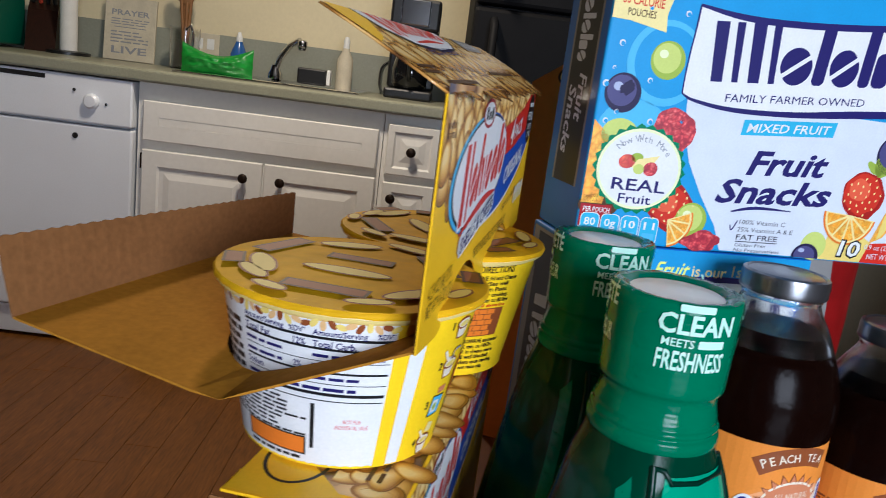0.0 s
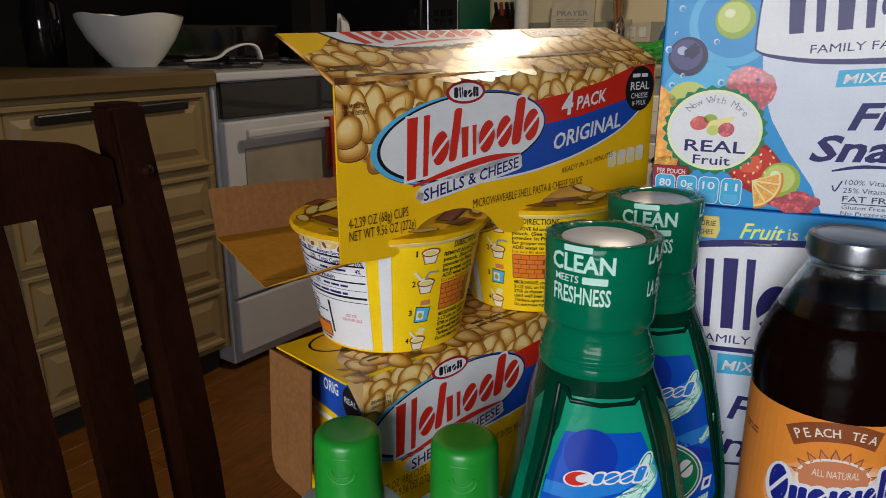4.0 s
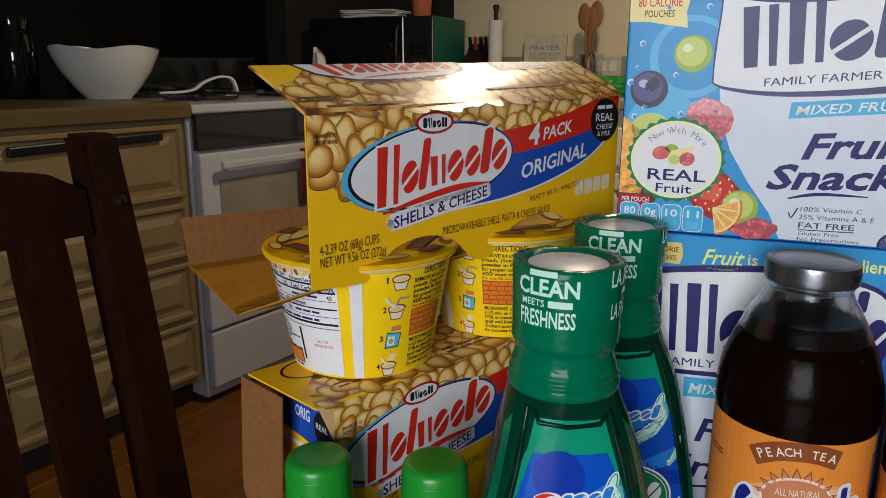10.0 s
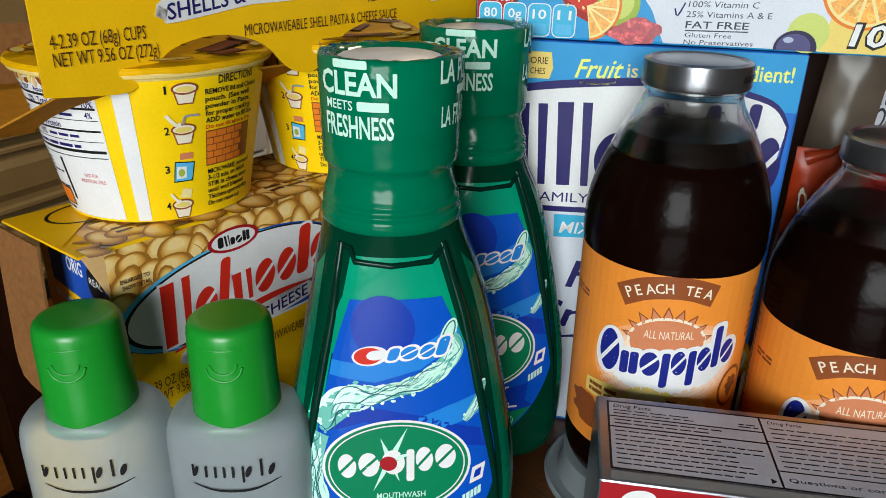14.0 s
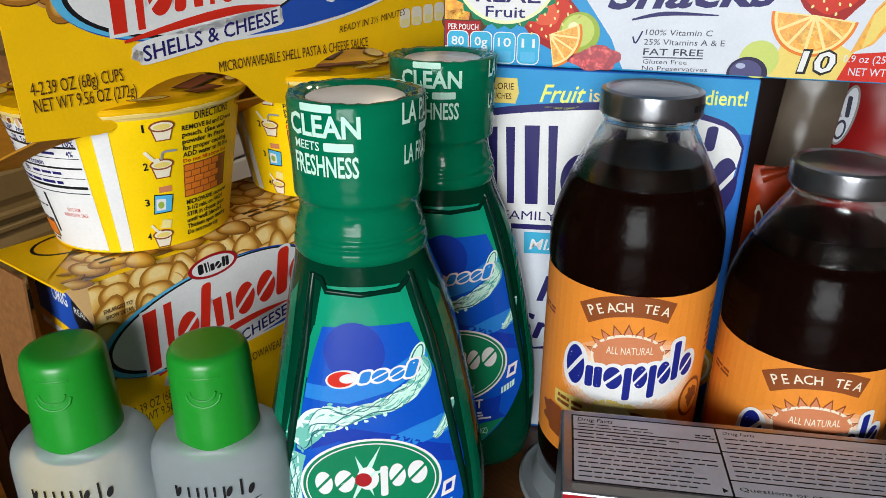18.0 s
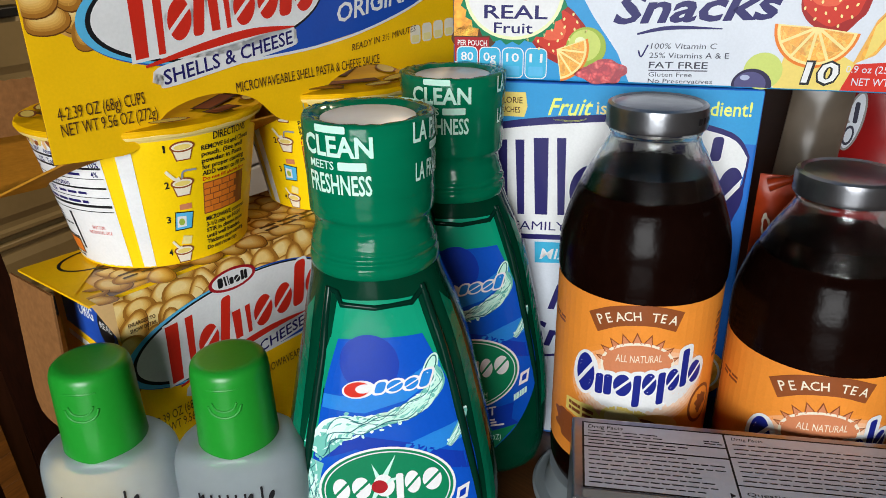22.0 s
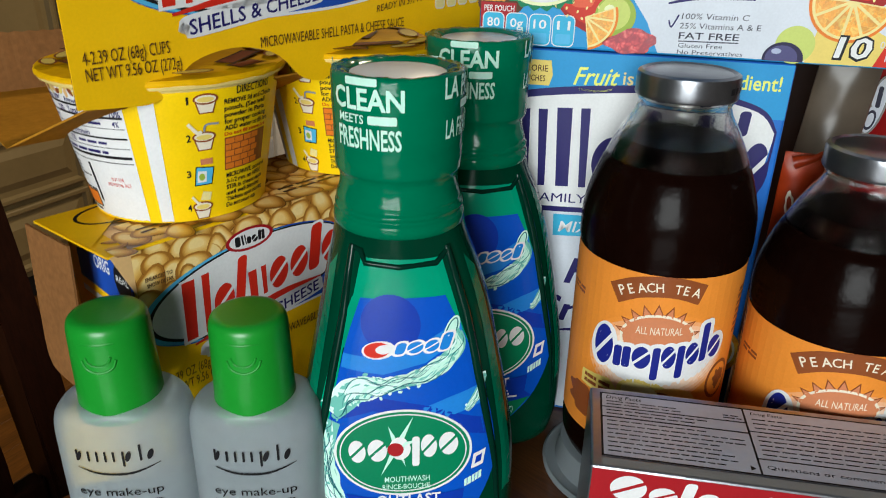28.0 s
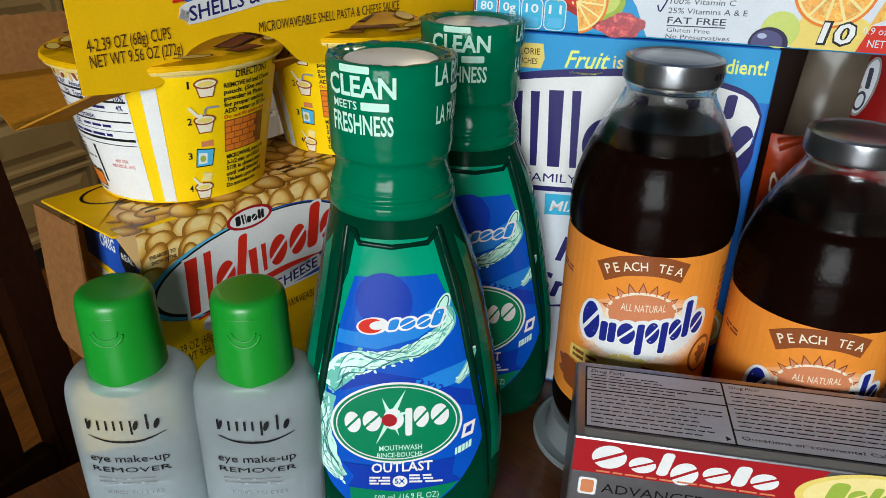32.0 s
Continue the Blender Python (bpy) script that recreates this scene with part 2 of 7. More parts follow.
        self.raw(name, ink_, vs, [(2 * i, 2 * i + 1, 2 * i + 3, 2 * i + 2) for i in range(len(line) - 1)], h)

    def text(self, body, ink_, x, y, height, width=None, h=2, slope=0.0, shear=0.0, bold=0.0, name="lettering", centre=False):
        vs, fs, w = letters(body, bold)
        s = height / 0.7
        sx = s if width is None else width / w
        x0 = x - w * sx / 2 if centre else x
        pts = [(x0 + vx * sx + vy * s * shear, y + vy * s + (vx * sx + (x0 - x)) * slope) for vx, vy in vs]
        self.raw(name, ink_, pts, fs, h)

    def bars(self, ink_, x0, y0, x1, y1, rows, h=2, seed=1, fill=0.6, name="small_print", slope=0.0, words=6):
        """Writing too small to read: rows of plain bars."""
        rnd = random.Random(seed)
        self.group(True)
        pitch = (y1 - y0) / rows
        for r in range(rows):
            x, yy = x0, y1 - (r + 0.5) * pitch
            end = x1 - (x1 - x0) * rnd.random() * 0.3
            while x < end:
                w = (x1 - x0) / words * rnd.uniform(0.5, 1.3)
                b = pitch * fill / 2
                self.rect(name, ink_, x, yy - b + (x - x0) * slope, min(x + w, x1), yy + b + (x - x0) * slope, h, slope)
                x += w + (x1 - x0) / words * 0.18
        self.group(False)

    def mark(self, ink_, x, y, width, height, plan, h=3, shear=0.2, slope=0.0, name="logo_shape", edge=None, edge_w=1.0, hole=None, bow=0.0):
        """A trade mark as a row of plain shapes: each has a kind, a width, a foot and a head, in parts of the whole.
        Kinds: bar, disc (a cut lens), wedge (two slanting bars)."""
        total = sum(k[1] for k in plan)
        for grow, ik, hh in ((edge_w, edge, h - 1), (0.0, ink_, h)):
            if ik is None:
                continue
            at = x
            for kind, w, a, b in plan:
                w *= width / total
                x0, x1 = at + 0.05 * w - grow, at + 0.95 * w + grow
                lift = bow * math.sin(math.pi * ((x0 + x1) / 2 - x) / width)
                y0, y1 = y + a * height - grow + lift, y + b * height + grow + lift
                mx, my, rx, ry = (x0 + x1) / 2, (y0 + y1) / 2, (x1 - x0) / 2, (y1 - y0) / 2

                def bend(pts):
                    return [(px + (py - y) * shear, py + (px - x) * slope) for px, py in pts]
                if kind == "disc" and ik is ink_:
                    # a lens cut in two by a slanting gap
                    for half in (0, 1):
                        a0 = 0.62 + math.pi * half
                        arc = [(math.cos(a0 + k * math.pi / 14), math.sin(a0 + k * math.pi / 14)) for k in range(15)]
                        gx, gy = -math.sin(a0 + 0.0) * 0.13, math.cos(a0 + 0.0) * 0.13
                        self.poly(name, ik, bend([(mx + rx * (c * 0.93 + gx), my + ry * (s * 0.93 + gy)) for c, s in arc]), hh)
                elif kind == "disc":
                    self.poly(name, ik, bend([(mx + rx * math.cos(k * math.pi / 14), my + ry * math.sin(k * math.pi / 14)) for k in range(28)]), hh)
                elif kind == "wedge" and ik is ink_:
                    # two slanting bars side by side, the second slimmer
                    for f0, f1 in ((0.0, 0.36), (0.56, 0.78)):
                        self.poly(name, ik, bend([(x0 + f0 * w, y1), (x0 + f1 * w, y1), (x0 + (f1 + 0.17) * w, y0), (x0 + (f0 + 0.22) * w, y0)]), hh)
                elif kind == "wedge":
                    self.poly(name, ik, bend([(x0, y1), (x0 + 0.2 * w, y0), (x1, y0), (x1, y1)]), hh)
                else:
                    r = min(0.35 * (x1 - x0), 0.35 * (y1 - y0))
                    pts = []
                    for cx, cy, a0 in ((x1 - r, y1 - r, 0), (x0 + r, y1 - r, 90), (x0 + r, y0 + r, 180), (x1 - r, y0 + r, 270)):
                        pts += [(cx + r * math.cos(radians(a0 + k * 30)), cy + r * math.sin(radians(a0 + k * 30))) for k in range(4)]
                    self.poly(name, ik, bend(pts), hh)
                at += w

    def done(self):
        for (name, ink_, key), bm in self.bms.items():
            o = part(name, bm, ink_, self.parent)
            if isinstance(key, str):
                o["kind"] = "stuff"


def flat(origin, across, up):
    """Lays a print on a plane: origin, the way across and the way up."""
    o, a, b = Vector(origin), Vector(across).normalized(), Vector(up).normalized()
    n = a.cross(b)
    return lambda u, v, h: o + a * u + b * v + n * h


def round_place(radius, centre_angle):
    """Lays a print round an upright axis: u in metres of arc at the radius, v the height. radius(z) in metres."""
    ref = radius(0.1)

    def place(u, v, h):
        r = radius(v) + h
        a = radians(centre_angle) + u / ref
        return Vector((r * math.cos(a), r * math.sin(a), v))
    return place


def picture(name, cells, colours, scale, rough=0.4, coat=0.25, stretch=(1, 1, 1), rand=1.0):
    """A printed picture of many small rounded pieces (pasta, berries): cells with light middles and dark edges."""
    m = bpy.data.materials.new(name)
    m.use_nodes = True
    nt = m.node_tree
    b = nt.nodes["Principled BSDF"]
    b.inputs["Roughness"].default_value, b.inputs["Coat Weight"].default_value = rough, coat
    tc, mp = nt.nodes.new("ShaderNodeTexCoord"), nt.nodes.new("ShaderNodeMapping")
    mp.inputs["Scale"].default_value = stretch
    nt.links.new(tc.outputs["Object"], mp.inputs["Vector"])
    warp = nt.nodes.new("ShaderNodeTexNoise")
    warp.inputs["Scale"].default_value = scale * 0.5
    nt.links.new(mp.outputs[0], warp.inputs["Vector"])
    add = nt.nodes.new("ShaderNodeMixRGB")
    add.inputs[0].default_value = 0.012
    nt.links.new(mp.outputs[0], add.inputs[1])
    nt.links.new(warp.outputs["Color"], add.inputs[2])
    vor = nt.nodes.new("ShaderNodeTexVoronoi")
    vor.feature = "F1"
    vor.inputs["Scale"].default_value, vor.inputs["Randomness"].default_value = scale, rand
    nt.links.new(add.outputs[0], vor.inputs["Vector"])
    ramp = nt.nodes.new("ShaderNodeValToRGB")
    els = ramp.color_ramp.elements
    while len(els) < len(colours):
        els.new(0.5)
    for e, (p, c) in zip(els, colours):
        e.position, e.color = p, (*c, 1)
    nt.links.new(vor.outputs["Distance"], ramp.inputs[0])
    hsv = nt.nodes.new("ShaderNodeHueSaturation")
    nt.links.new(ramp.outputs[0], hsv.inputs["Color"])
    mr = nt.nodes.new("ShaderNodeMapRange")
    mr.inputs["To Min"].default_value, mr.inputs["To Max"].default_value = 0.72, 1.15
    nt.links.new(vor.outputs["Color"], mr.inputs["Value"])
    nt.links.new(mr.outputs[0], hsv.inputs["Value"])
    nt.links.new(hsv.outputs[0], b.inputs["Base Color"])
    return m


PASTA_TINTS = [(0.0, (0.88, 0.58, 0.22)), (0.34, (0.70, 0.38, 0.10)), (0.56, (0.40, 0.17, 0.03)), (0.70, (0.12, 0.045, 0.01))]
SHELLS = picture("pasta_picture", 0, PASTA_TINTS, 72.0, stretch=(1.0, 1.0, 0.8))
BERRY = picture("berry_picture", 0, [(0.0, (0.85, 0.22, 0.20)), (0.35, (0.66, 0.05, 0.06)), (0.65, (0.34, 0.01, 0.03))], 330.0)
STRAW = picture("strawberry_picture", 0, [(0.0, (0.80, 0.50, 0.10)), (0.12, (0.72, 0.10, 0.05)), (0.6, (0.55, 0.03, 0.03))], 260.0)
CITRUS = picture("citrus_picture", 0, [(0.0, (0.95, 0.60, 0.06)), (0.4, (0.90, 0.42, 0.02)), (0.7, (0.80, 0.30, 0.01))], 260.0)
TEALWATER, PALEWATER, DEEPWATER = ink("teal_water_print", (0.16, 0.50, 0.42)), ink("pale_water_print", (0.70, 0.90, 0.84)), ink("deep_water_print", (0.012, 0.13, 0.15))
GRAPE1, GRAPE2, GRAPE3 = ink("grape_green", (0.33, 0.45, 0.06)), ink("grape_light", (0.56, 0.64, 0.16)), ink("grape_pale", (0.80, 0.84, 0.50))
PLUM1, PLUM2, PLUM3 = ink("blueberry_dark", (0.020, 0.016, 0.06)), ink("blueberry", (0.075, 0.07, 0.19)), ink("blueberry_pale", (0.40, 0.45, 0.62))
AQUA = ink("aqua_print", (0.10, 0.46, 0.74))
PULP = picture("orange_pulp_picture", 0, [(0.0, (0.88, 0.46, 0.03)), (0.5, (0.80, 0.30, 0.012)), (0.8, (0.88, 0.52, 0.08))], 420.0)
STRAWRED = [ink("strawberry_red", c) for c in ((0.34, 0.012, 0.010), (0.58, 0.032, 0.016), (0.74, 0.11, 0.05))]
LIME = ink("lime_lettering", (0.80, 0.85, 0.18))
GOLD = ink("gold_print", (0.80, 0.62, 0.16))
PEACH = ink("peach_print", (0.80, 0.42, 0.10))
RUST = ink("rust_print", (0.26, 0.07, 0.02))
SALMON = ink("salmon_print", (0.62, 0.22, 0.10))
CREAM = ink("cream_print", (0.83, 0.74, 0.58))
MINT = ink("mint_print", (0.55, 0.85, 0.72))
BROWNP = ink("brown_print", (0.085, 0.035, 0.012))
PALEYEL = ink("pale_yellow_print", (0.86, 0.72, 0.30))
SLATE = ink("slate_print", (0.05, 0.05, 0.075))
SILVERP = shader("silver_card", (0.36, 0.36, 0.39), 0.28, metal=0.85, grain=0.1, scale=300.0, patch=0.12, patch_scale=20.0, coat=0.2)
SIDESILVER = ink("silver_grey_print", (0.27, 0.26, 0.25))


SHELL_TINTS = [(0.13, 0.045, 0.008), (0.38, 0.155, 0.022), (0.54, 0.255, 0.043), (0.66, 0.34, 0.068), (0.75, 0.42, 0.095), (0.82, 0.49, 0.13), (0.87, 0.56, 0.17), (0.91, 0.62, 0.22), (0.94, 0.69, 0.29)]
SHELL_INKS = [[ink("shell_tint" + f, c, r_, ct_) for c in SHELL_TINTS] for f, r_, ct_ in (("_print", 0.4, 0.25), ("_gloss", 0.27, 0.9))]


def shells(p, x0, x1, low, high, seed, gloss=0, size=8.2):
    """A printed heap of pasta shells between two lines: each shell fades from a dark underside to a pale upper side and has a curled lip."""
    rnd = random.Random(seed)
    inks = SHELL_INKS[gloss]
    p.group(True)
    row, y = 0, max(high(x0), high(x1))
    lim = y
    deep = len(inks)

    def clip(px, py, cx):
        return min(max(px, x0), x1), min(py, high(cx), lim)

    while y > min(low(x0), low(x1), low((x0 + x1) / 2)) - 2:
        x, col = x0 - rnd.random() * size, 0
        while x < x1 + size:
            cx, cy = x + rnd.uniform(-1.8, 1.8), y + rnd.uniform(-1.8, 1.8)
            if low(cx) < cy < high(cx) + 3:
                tn, rx, ry = rnd.choice((rnd.uniform(60, 125), rnd.uniform(-25, 40))), size * rnd.uniform(0.86, 1.22), size * rnd.uniform(0.68, 0.9)
                tone = rnd.choice((-1, 0, 0, 0, 1))
                base = ((row % 4) * 2 + col % 2) * (deep + 2)
                n, c, s = 20, math.cos(radians(tn)), math.sin(radians(tn))
                for j in range(deep):
                    q = j / (deep - 1)
                    k = 1.0 - 0.62 * q ** 0.9 if j > 1 else (1.0, 0.975)[j]
                    ox, oy = -0.12 * size * q, 0.30 * size * q
                    pts = []
                    for i in range(n):
                        a = 2 * math.pi * i / n
                        w = k * (1 + 0.08 * math.cos(2 * a + tn) + 0.06 * math.cos(3 * a + tn))
                        u, v = rx * w * math.cos(a), ry * w * math.sin(a) - 0.12 * rx * math.cos(a) ** 2
                        pts.append(clip(cx + ox + u * c - v * s, cy + oy + u * s + v * c, cx))
                    if max(q_[1] for q_ in pts) - min(q_[1] for q_ in pts) > 0.5 and max(q_[0] for q_ in pts) - min(q_[0] for q_ in pts) > 0.5:
                        p.poly("pasta_print", inks[max(0, min(deep - 1, j + (tone if j > 1 else 0)))], pts, base + j)
                if rnd.random() < 0.45 and low(cx) + 3 < cy < high(cx) - size and x0 + size < cx < x1 - size:
                    lip = [(cx + (u * c - v * s), cy + (u * s + v * c)) for u, v in ((-0.7 * rx, 0.1 * ry), (-0.2 * rx, -0.34 * ry), (0.35 * rx, -0.3 * ry), (0.72 * rx, 0.05 * ry))]
                    p.stroke("pasta_print", inks[3], lip, [0.2, 0.7, 0.6, 0.2], base + deep, 3)
            x += size * 1.3
            col += 1
        y -= size * 0.95
        row += 1
    p.group(False)


# ---- the table and what stands on it ----
TOP = 0.738                              # height of the table top
A_TOP = 11.2                             # turn of the upper snack box
A_LOW = 12.5                             # turn of the lower snack box
A_PACK = 77.1                            # turn of the pasta packs


def carton(parent, w, d, h, ink_front, name="carton_body", edge=0.0012):
    """A closed folded carton, front at y = 0."""
    return part(name, cube(0, w, 0, d, 0, h, edge, 2), ink_front, parent)


# table
table = thing("dining_table", "brown varnished wooden dining table crowded with groceries", "table", pose(-0.052, 0.2, 0, 0, 0, -16.0))
rnd = random.Random(3)
x = 0.0
k = 0
while x < 1.0:
    w = 0.118
    part("board", cube(x + 0.0006, x + w - 0.0006, -0.62, 0.78, TOP - 0.026, TOP, 0.0015, 1), WOOD, table)
    x += w
for cx, cy in ((0.12, -0.52), (0.98, -0.52), (0.12, 0.68), (0.98, 0.68)):
    part("leg", loft([[(cx + sx * r, cy + sy * r, z) for sx, sy in ((-1, -1), (1, -1), (1, 1), (-1, 1))] for r, z in ((0.024, 0), (0.033, 0.45), (0.035, TOP - 0.026))]), WOOD, table)
part("apron", cube(0.09, 0.11, -0.5, 0.66, TOP - 0.11, TOP - 0.0262, 0.002), WOOD, table)
part("apron", cube(0.98, 1.0, -0.5, 0.66, TOP - 0.11, TOP - 0.0262, 0.002), WOOD, table)



def berry(p, cx, cy, r, inks, h):
    a, b, c = inks
    p.oval("printed_fruit", a, cx, cy, r, r, h)
    p.oval("printed_fruit", b, cx - 0.08 * r, cy + 0.1 * r, 0.8 * r, 0.78 * r, h + 1)
    p.oval("printed_fruit", c, cx - 0.3 * r, cy + 0.3 * r, 0.26 * r, 0.22 * r, h + 2)


def orange_slice(p, cx, cy, r, a0, a1, h, n=6):
    """A printed slice: rind, pith and juicy segments."""
    for ik, k, hh in ((ORANGE, 1.0, h), (PALEYEL, 0.93, h + 1)):
        p.poly("printed_fruit", ik, [(cx, cy)] + [(cx + k * r * math.cos(radians(a)), cy + k * r * math.sin(radians(a))) for a in np.linspace(a0, a1, 22)], hh)
    for i in range(n):
        b0, b1 = a0 + (a1 - a0) * (i + 0.08) / n, a0 + (a1 - a0) * (i + 0.92) / n
        pts = [(cx + 0.14 * r * math.cos(radians((b0 + b1) / 2)), cy + 0.14 * r * math.sin(radians((b0 + b1) / 2)))]
        pts += [(cx + 0.86 * r * math.cos(radians(a)), cy + 0.86 * r * math.sin(radians(a))) for a in np.linspace(b0, b1, 6)]
        p.poly("printed_fruit", PULP, pts, h + 2)


def strawberry(p, cx, cy, rx, ry, turn, h, seed=1):
    """A printed strawberry: body, lit side, seeds."""
    p.oval("printed_fruit", STRAWRED[0], cx, cy, rx, ry, h, turn, wob=0.12)
    p.oval("printed_fruit", STRAWRED[1], cx - 0.06 * rx, cy + 0.1 * ry, 0.88 * rx, 0.84 * ry, h + 1, turn, wob=0.12)
    p.oval("printed_fruit", STRAWRED[2], cx - 0.22 * rx, cy + 0.26 * ry, 0.5 * rx, 0.46 * ry, h + 2, turn, wob=0.15)
    rn = random.Random(seed)
    p.group(True)
    for k in range(26):
        a, q = k * 2.4, math.sqrt((k + 0.5) / 26) * 0.86
        p.oval("printed_seed", PALEYEL, cx + rx * q * math.cos(a), cy + ry * q * math.sin(a), 0.5, 0.8, h + 3, rn.uniform(-30, 30), 8)
    p.group(False)


def snack_box_upper():
    t = thing("fruit_snack_box", "sky blue carton of mixed fruit snacks standing on another carton", "box", pose(0.08, 0.368, 0.9415, 0, 0, A_TOP))
    W, D, H = 218, 0.056, 0.186
    carton(t, W / 1000, D, H, SKYBLUE)
    p = Print(t, flat((0, 0, 0), (1, 0, 0), (0, 0, 1)))
    # white lower field and its curved left edge
    p.poly("printed_field", PALE, [(48, 79), (50, 62), (56, 46), (66, 30), (78, 14), (84, 1), (216, 1), (216, 79)], 0)
    p.oval("printed_ring", AQUA, 33, 93, 21, 21, 0)
    p.oval("printed_ring", SKYBLUE, 33.5, 93.5, 17.5, 17.5, 1)
    p.oval("printed_ring", AQUA, 22, 58, 20, 16, 0)
    for x, y, r in ((8, 100, 1.6), (11, 67, 1.3), (6, 62, 1.5), (30, 64, 1.6), (3, 80, 1.8), (40, 118, 1.5), (20, 118, 1.2), (47, 66, 1.3), (6, 88, 0.9), (26, 84, 1.4)):
        p.oval("printed_bubble", PALE, x, y, r, r, 2, n=14)
        p.oval("printed_bubble", SKYBLUE, x + 0.2 * r, y - 0.2 * r, 0.7 * r, 0.7 * r, 3, n=14)
    # banner with the trade mark, drawn as plain bars
    low = [(44.5, 80), (52, 77.2), (75, 75), (110, 76.5), (150, 81), (216, 88)]
    high = [(216, 137), (180, 130), (140, 124.5), (100, 121), (70, 120.5), (46, 123)]
    p.poly("printed_banner", WHITE, [tuple(q[:2]) for q in spline(low)] + [tuple(q[:2]) for q in spline(high)], 2)
    p.stroke("banner_outline", NAVY, low, [0.8, 1.6, 2.4, 3.0, 4.0, 3.4], 3)
    p.stroke("banner_outline", NAVY, high, [2.4, 3.2, 3.4, 3.4, 3.0, 1.4], 3)
    p.stroke("banner_outline", NAVY, [(44.5, 80), (44.4, 95), (45.6, 112), (46, 123)], 0.8, 3)
    # the trade mark as plain shapes
    p.mark(NAVY, 53, 86.5, 128, 31, [("wedge", 0.75, 0.02, 0.98), ("wedge", 0.75, 0.02, 1.0), ("disc", 0.75, 0.02, 0.62), ("bar", 0.30, 0.02, 1.02), ("disc", 0.7, 0.02, 0.62), ("bar", 0.28, 0.02, 1.02), ("bar", 0.40, 0.02, 0.60), ("bar", 0.2, 0.72, 1.02), ("disc", 0.5, 0.02, 0.64)], 4, 0.06, 0.085)
    p.text("FAMILY FARMER OWNED", NAVY, 69, 78.6, 4.0, 82, 4, slope=0.085)
    # type of fruit
    p.poly("printed_tag", CYAN, [(82, 63), (137, 67.5), (138, 75.5), (82.6, 71)], 3)
    p.text("MIXED FRUIT", WHITE, 85, 64.8, 4.6, 49, 4, slope=0.08, shear=0.2, bold=0.01)
    p.text("Fruit", NAVY, 90, 43.2, 12.6, 46, 3, slope=0.06, shear=0.36, bold=0.028)
    p.text("Snacks", NAVY, 74.5, 27.0, 12.6, 68, 3, slope=0.05, shear=0.36, bold=0.028)
    p.stroke("printed_swash", NAVY, [(86, 22.6), (100, 25.6), (122, 25.6)], [0.8, 1.8, 0.5], 3)
    p.text("100% Vitamin C", SLATE, 92.5, 16.3, 2.5, 28, 3, slope=0.02, shear=0.1)
    p.text("25% Vitamins A & E", SLATE, 92.2, 12.2, 2.5, 34, 3, slope=0.02)
    p.stroke("printed_tick", NAVY, [(87.2, 15.5), (88.6, 12.6), (91.2, 18)], 0.7, 3, 3)
    p.text("FAT FREE", SLATE, 92.4, 7.7, 2.9, 25.5, 3, slope=0.02, bold=0.01)
    p.stroke("printed_rule", SLATE, [(92.4, 6.7), (118, 7.2)], 0.5, 3, 2)
    p.text("Gluten Free", SLATE, 92.6, 3.9, 2.0, 19, 3, slope=0.02)
    p.text("No Preservatives", SLATE, 92.6, 1.0, 2.0, 28, 3, slope=0.02)
    # yellow corner tag
    p.poly("printed_tag", PALEYEL, [(0.3, 111), (10, 110.8), (30, 107.6), (29, 116), (31.5, 126), (31, 138), (0.3, 138)], 2)
    p.text("80 CALORIE", RED, 4.5, 118.4, 4.4, 22, 4, bold=0.01)
    p.text("POUCHES", BROWNP, 8.0, 113.2, 3.4, 15, 4, bold=0.01)
    p.bars(RED, 5, 125, 27, 136, 2, 4, 5, words=2)
    # fruit
    berry(p, 33.7, 94.7, 9.4, (GRAPE1, GRAPE2, GRAPE3), 2)
    berry(p, 12.8, 76.4, 9.8, (PLUM1, PLUM2, PLUM3), 2)
    p.oval("printed_fruit", PLUM1, 15, 79, 4.5, 3, 5, 30, wob=0.4)
    p.oval("printed_fruit", BERRY, 44.4, 61.5, 12, 11.5, 3, 20, wob=0.25)
    p.poly("printed_fruit", CITRUS, [(0.4, 20), (12, 20), (16, 45), (8, 56), (0.4, 62)], 1)
    p.oval("printed_fruit", GRAPE2, 15, 56, 10, 8, 1)
    p.oval("printed_fruit", BROWNP, 10, 19, 11, 6, 1)
    strawberry(p, 50, 22, 17, 12, -35, 1, 2)
    berry(p, 63.5, 16, 9.2, (GRAPE1, GRAPE2, GRAPE3), 3)
    orange_slice(p, 50, 15, 15, -80, 20, 6, 4)
    p.oval("printed_fruit", BERRY, 72, 5.2, 12, 5.4, 6, 4, wob=0.3)
    p.rect("printed_panel", DKRED, 0.6, 8, 17.6, 19.5, 2)
    p.text("PER POUCH", WHITE, 2.2, 15.6, 2.6, 14.5, 4, bold=0.01)
    for i, s in enumerate(("80", "0g", "10", "11")):
        x0 = 2.0 + i * 11.2
        p.rect("printed_panel", WHITE, x0 - 0.4, 0.8, x0 + 10.2, 15.2, 3, 0.0, 2.6)
        p.rect("printed_panel", CYAN, x0, 1.2, x0 + 9.8, 14.8, 4, 0.0, 2.4)
        p.text(s, WHITE, x0 + 1.8, 8.6, 4.0, 6.2, 5, bold=0.012)
        p.rect("printed_panel", AQUA, x0 + 1.4, 2.2, x0 + 8.4, 6.6, 5, 0.0, 0.8)
    # seal
    p.oval("printed_seal", GREENP, 29, 39.5, 25, 22.4, 4, teeth=26, n=104)
    p.oval("printed_seal", GRAPE3, 29, 39.5, 23.4, 20.8, 5)
    p.oval("printed_seal", WHITE, 29, 39.5, 21.8, 19.3, 6)
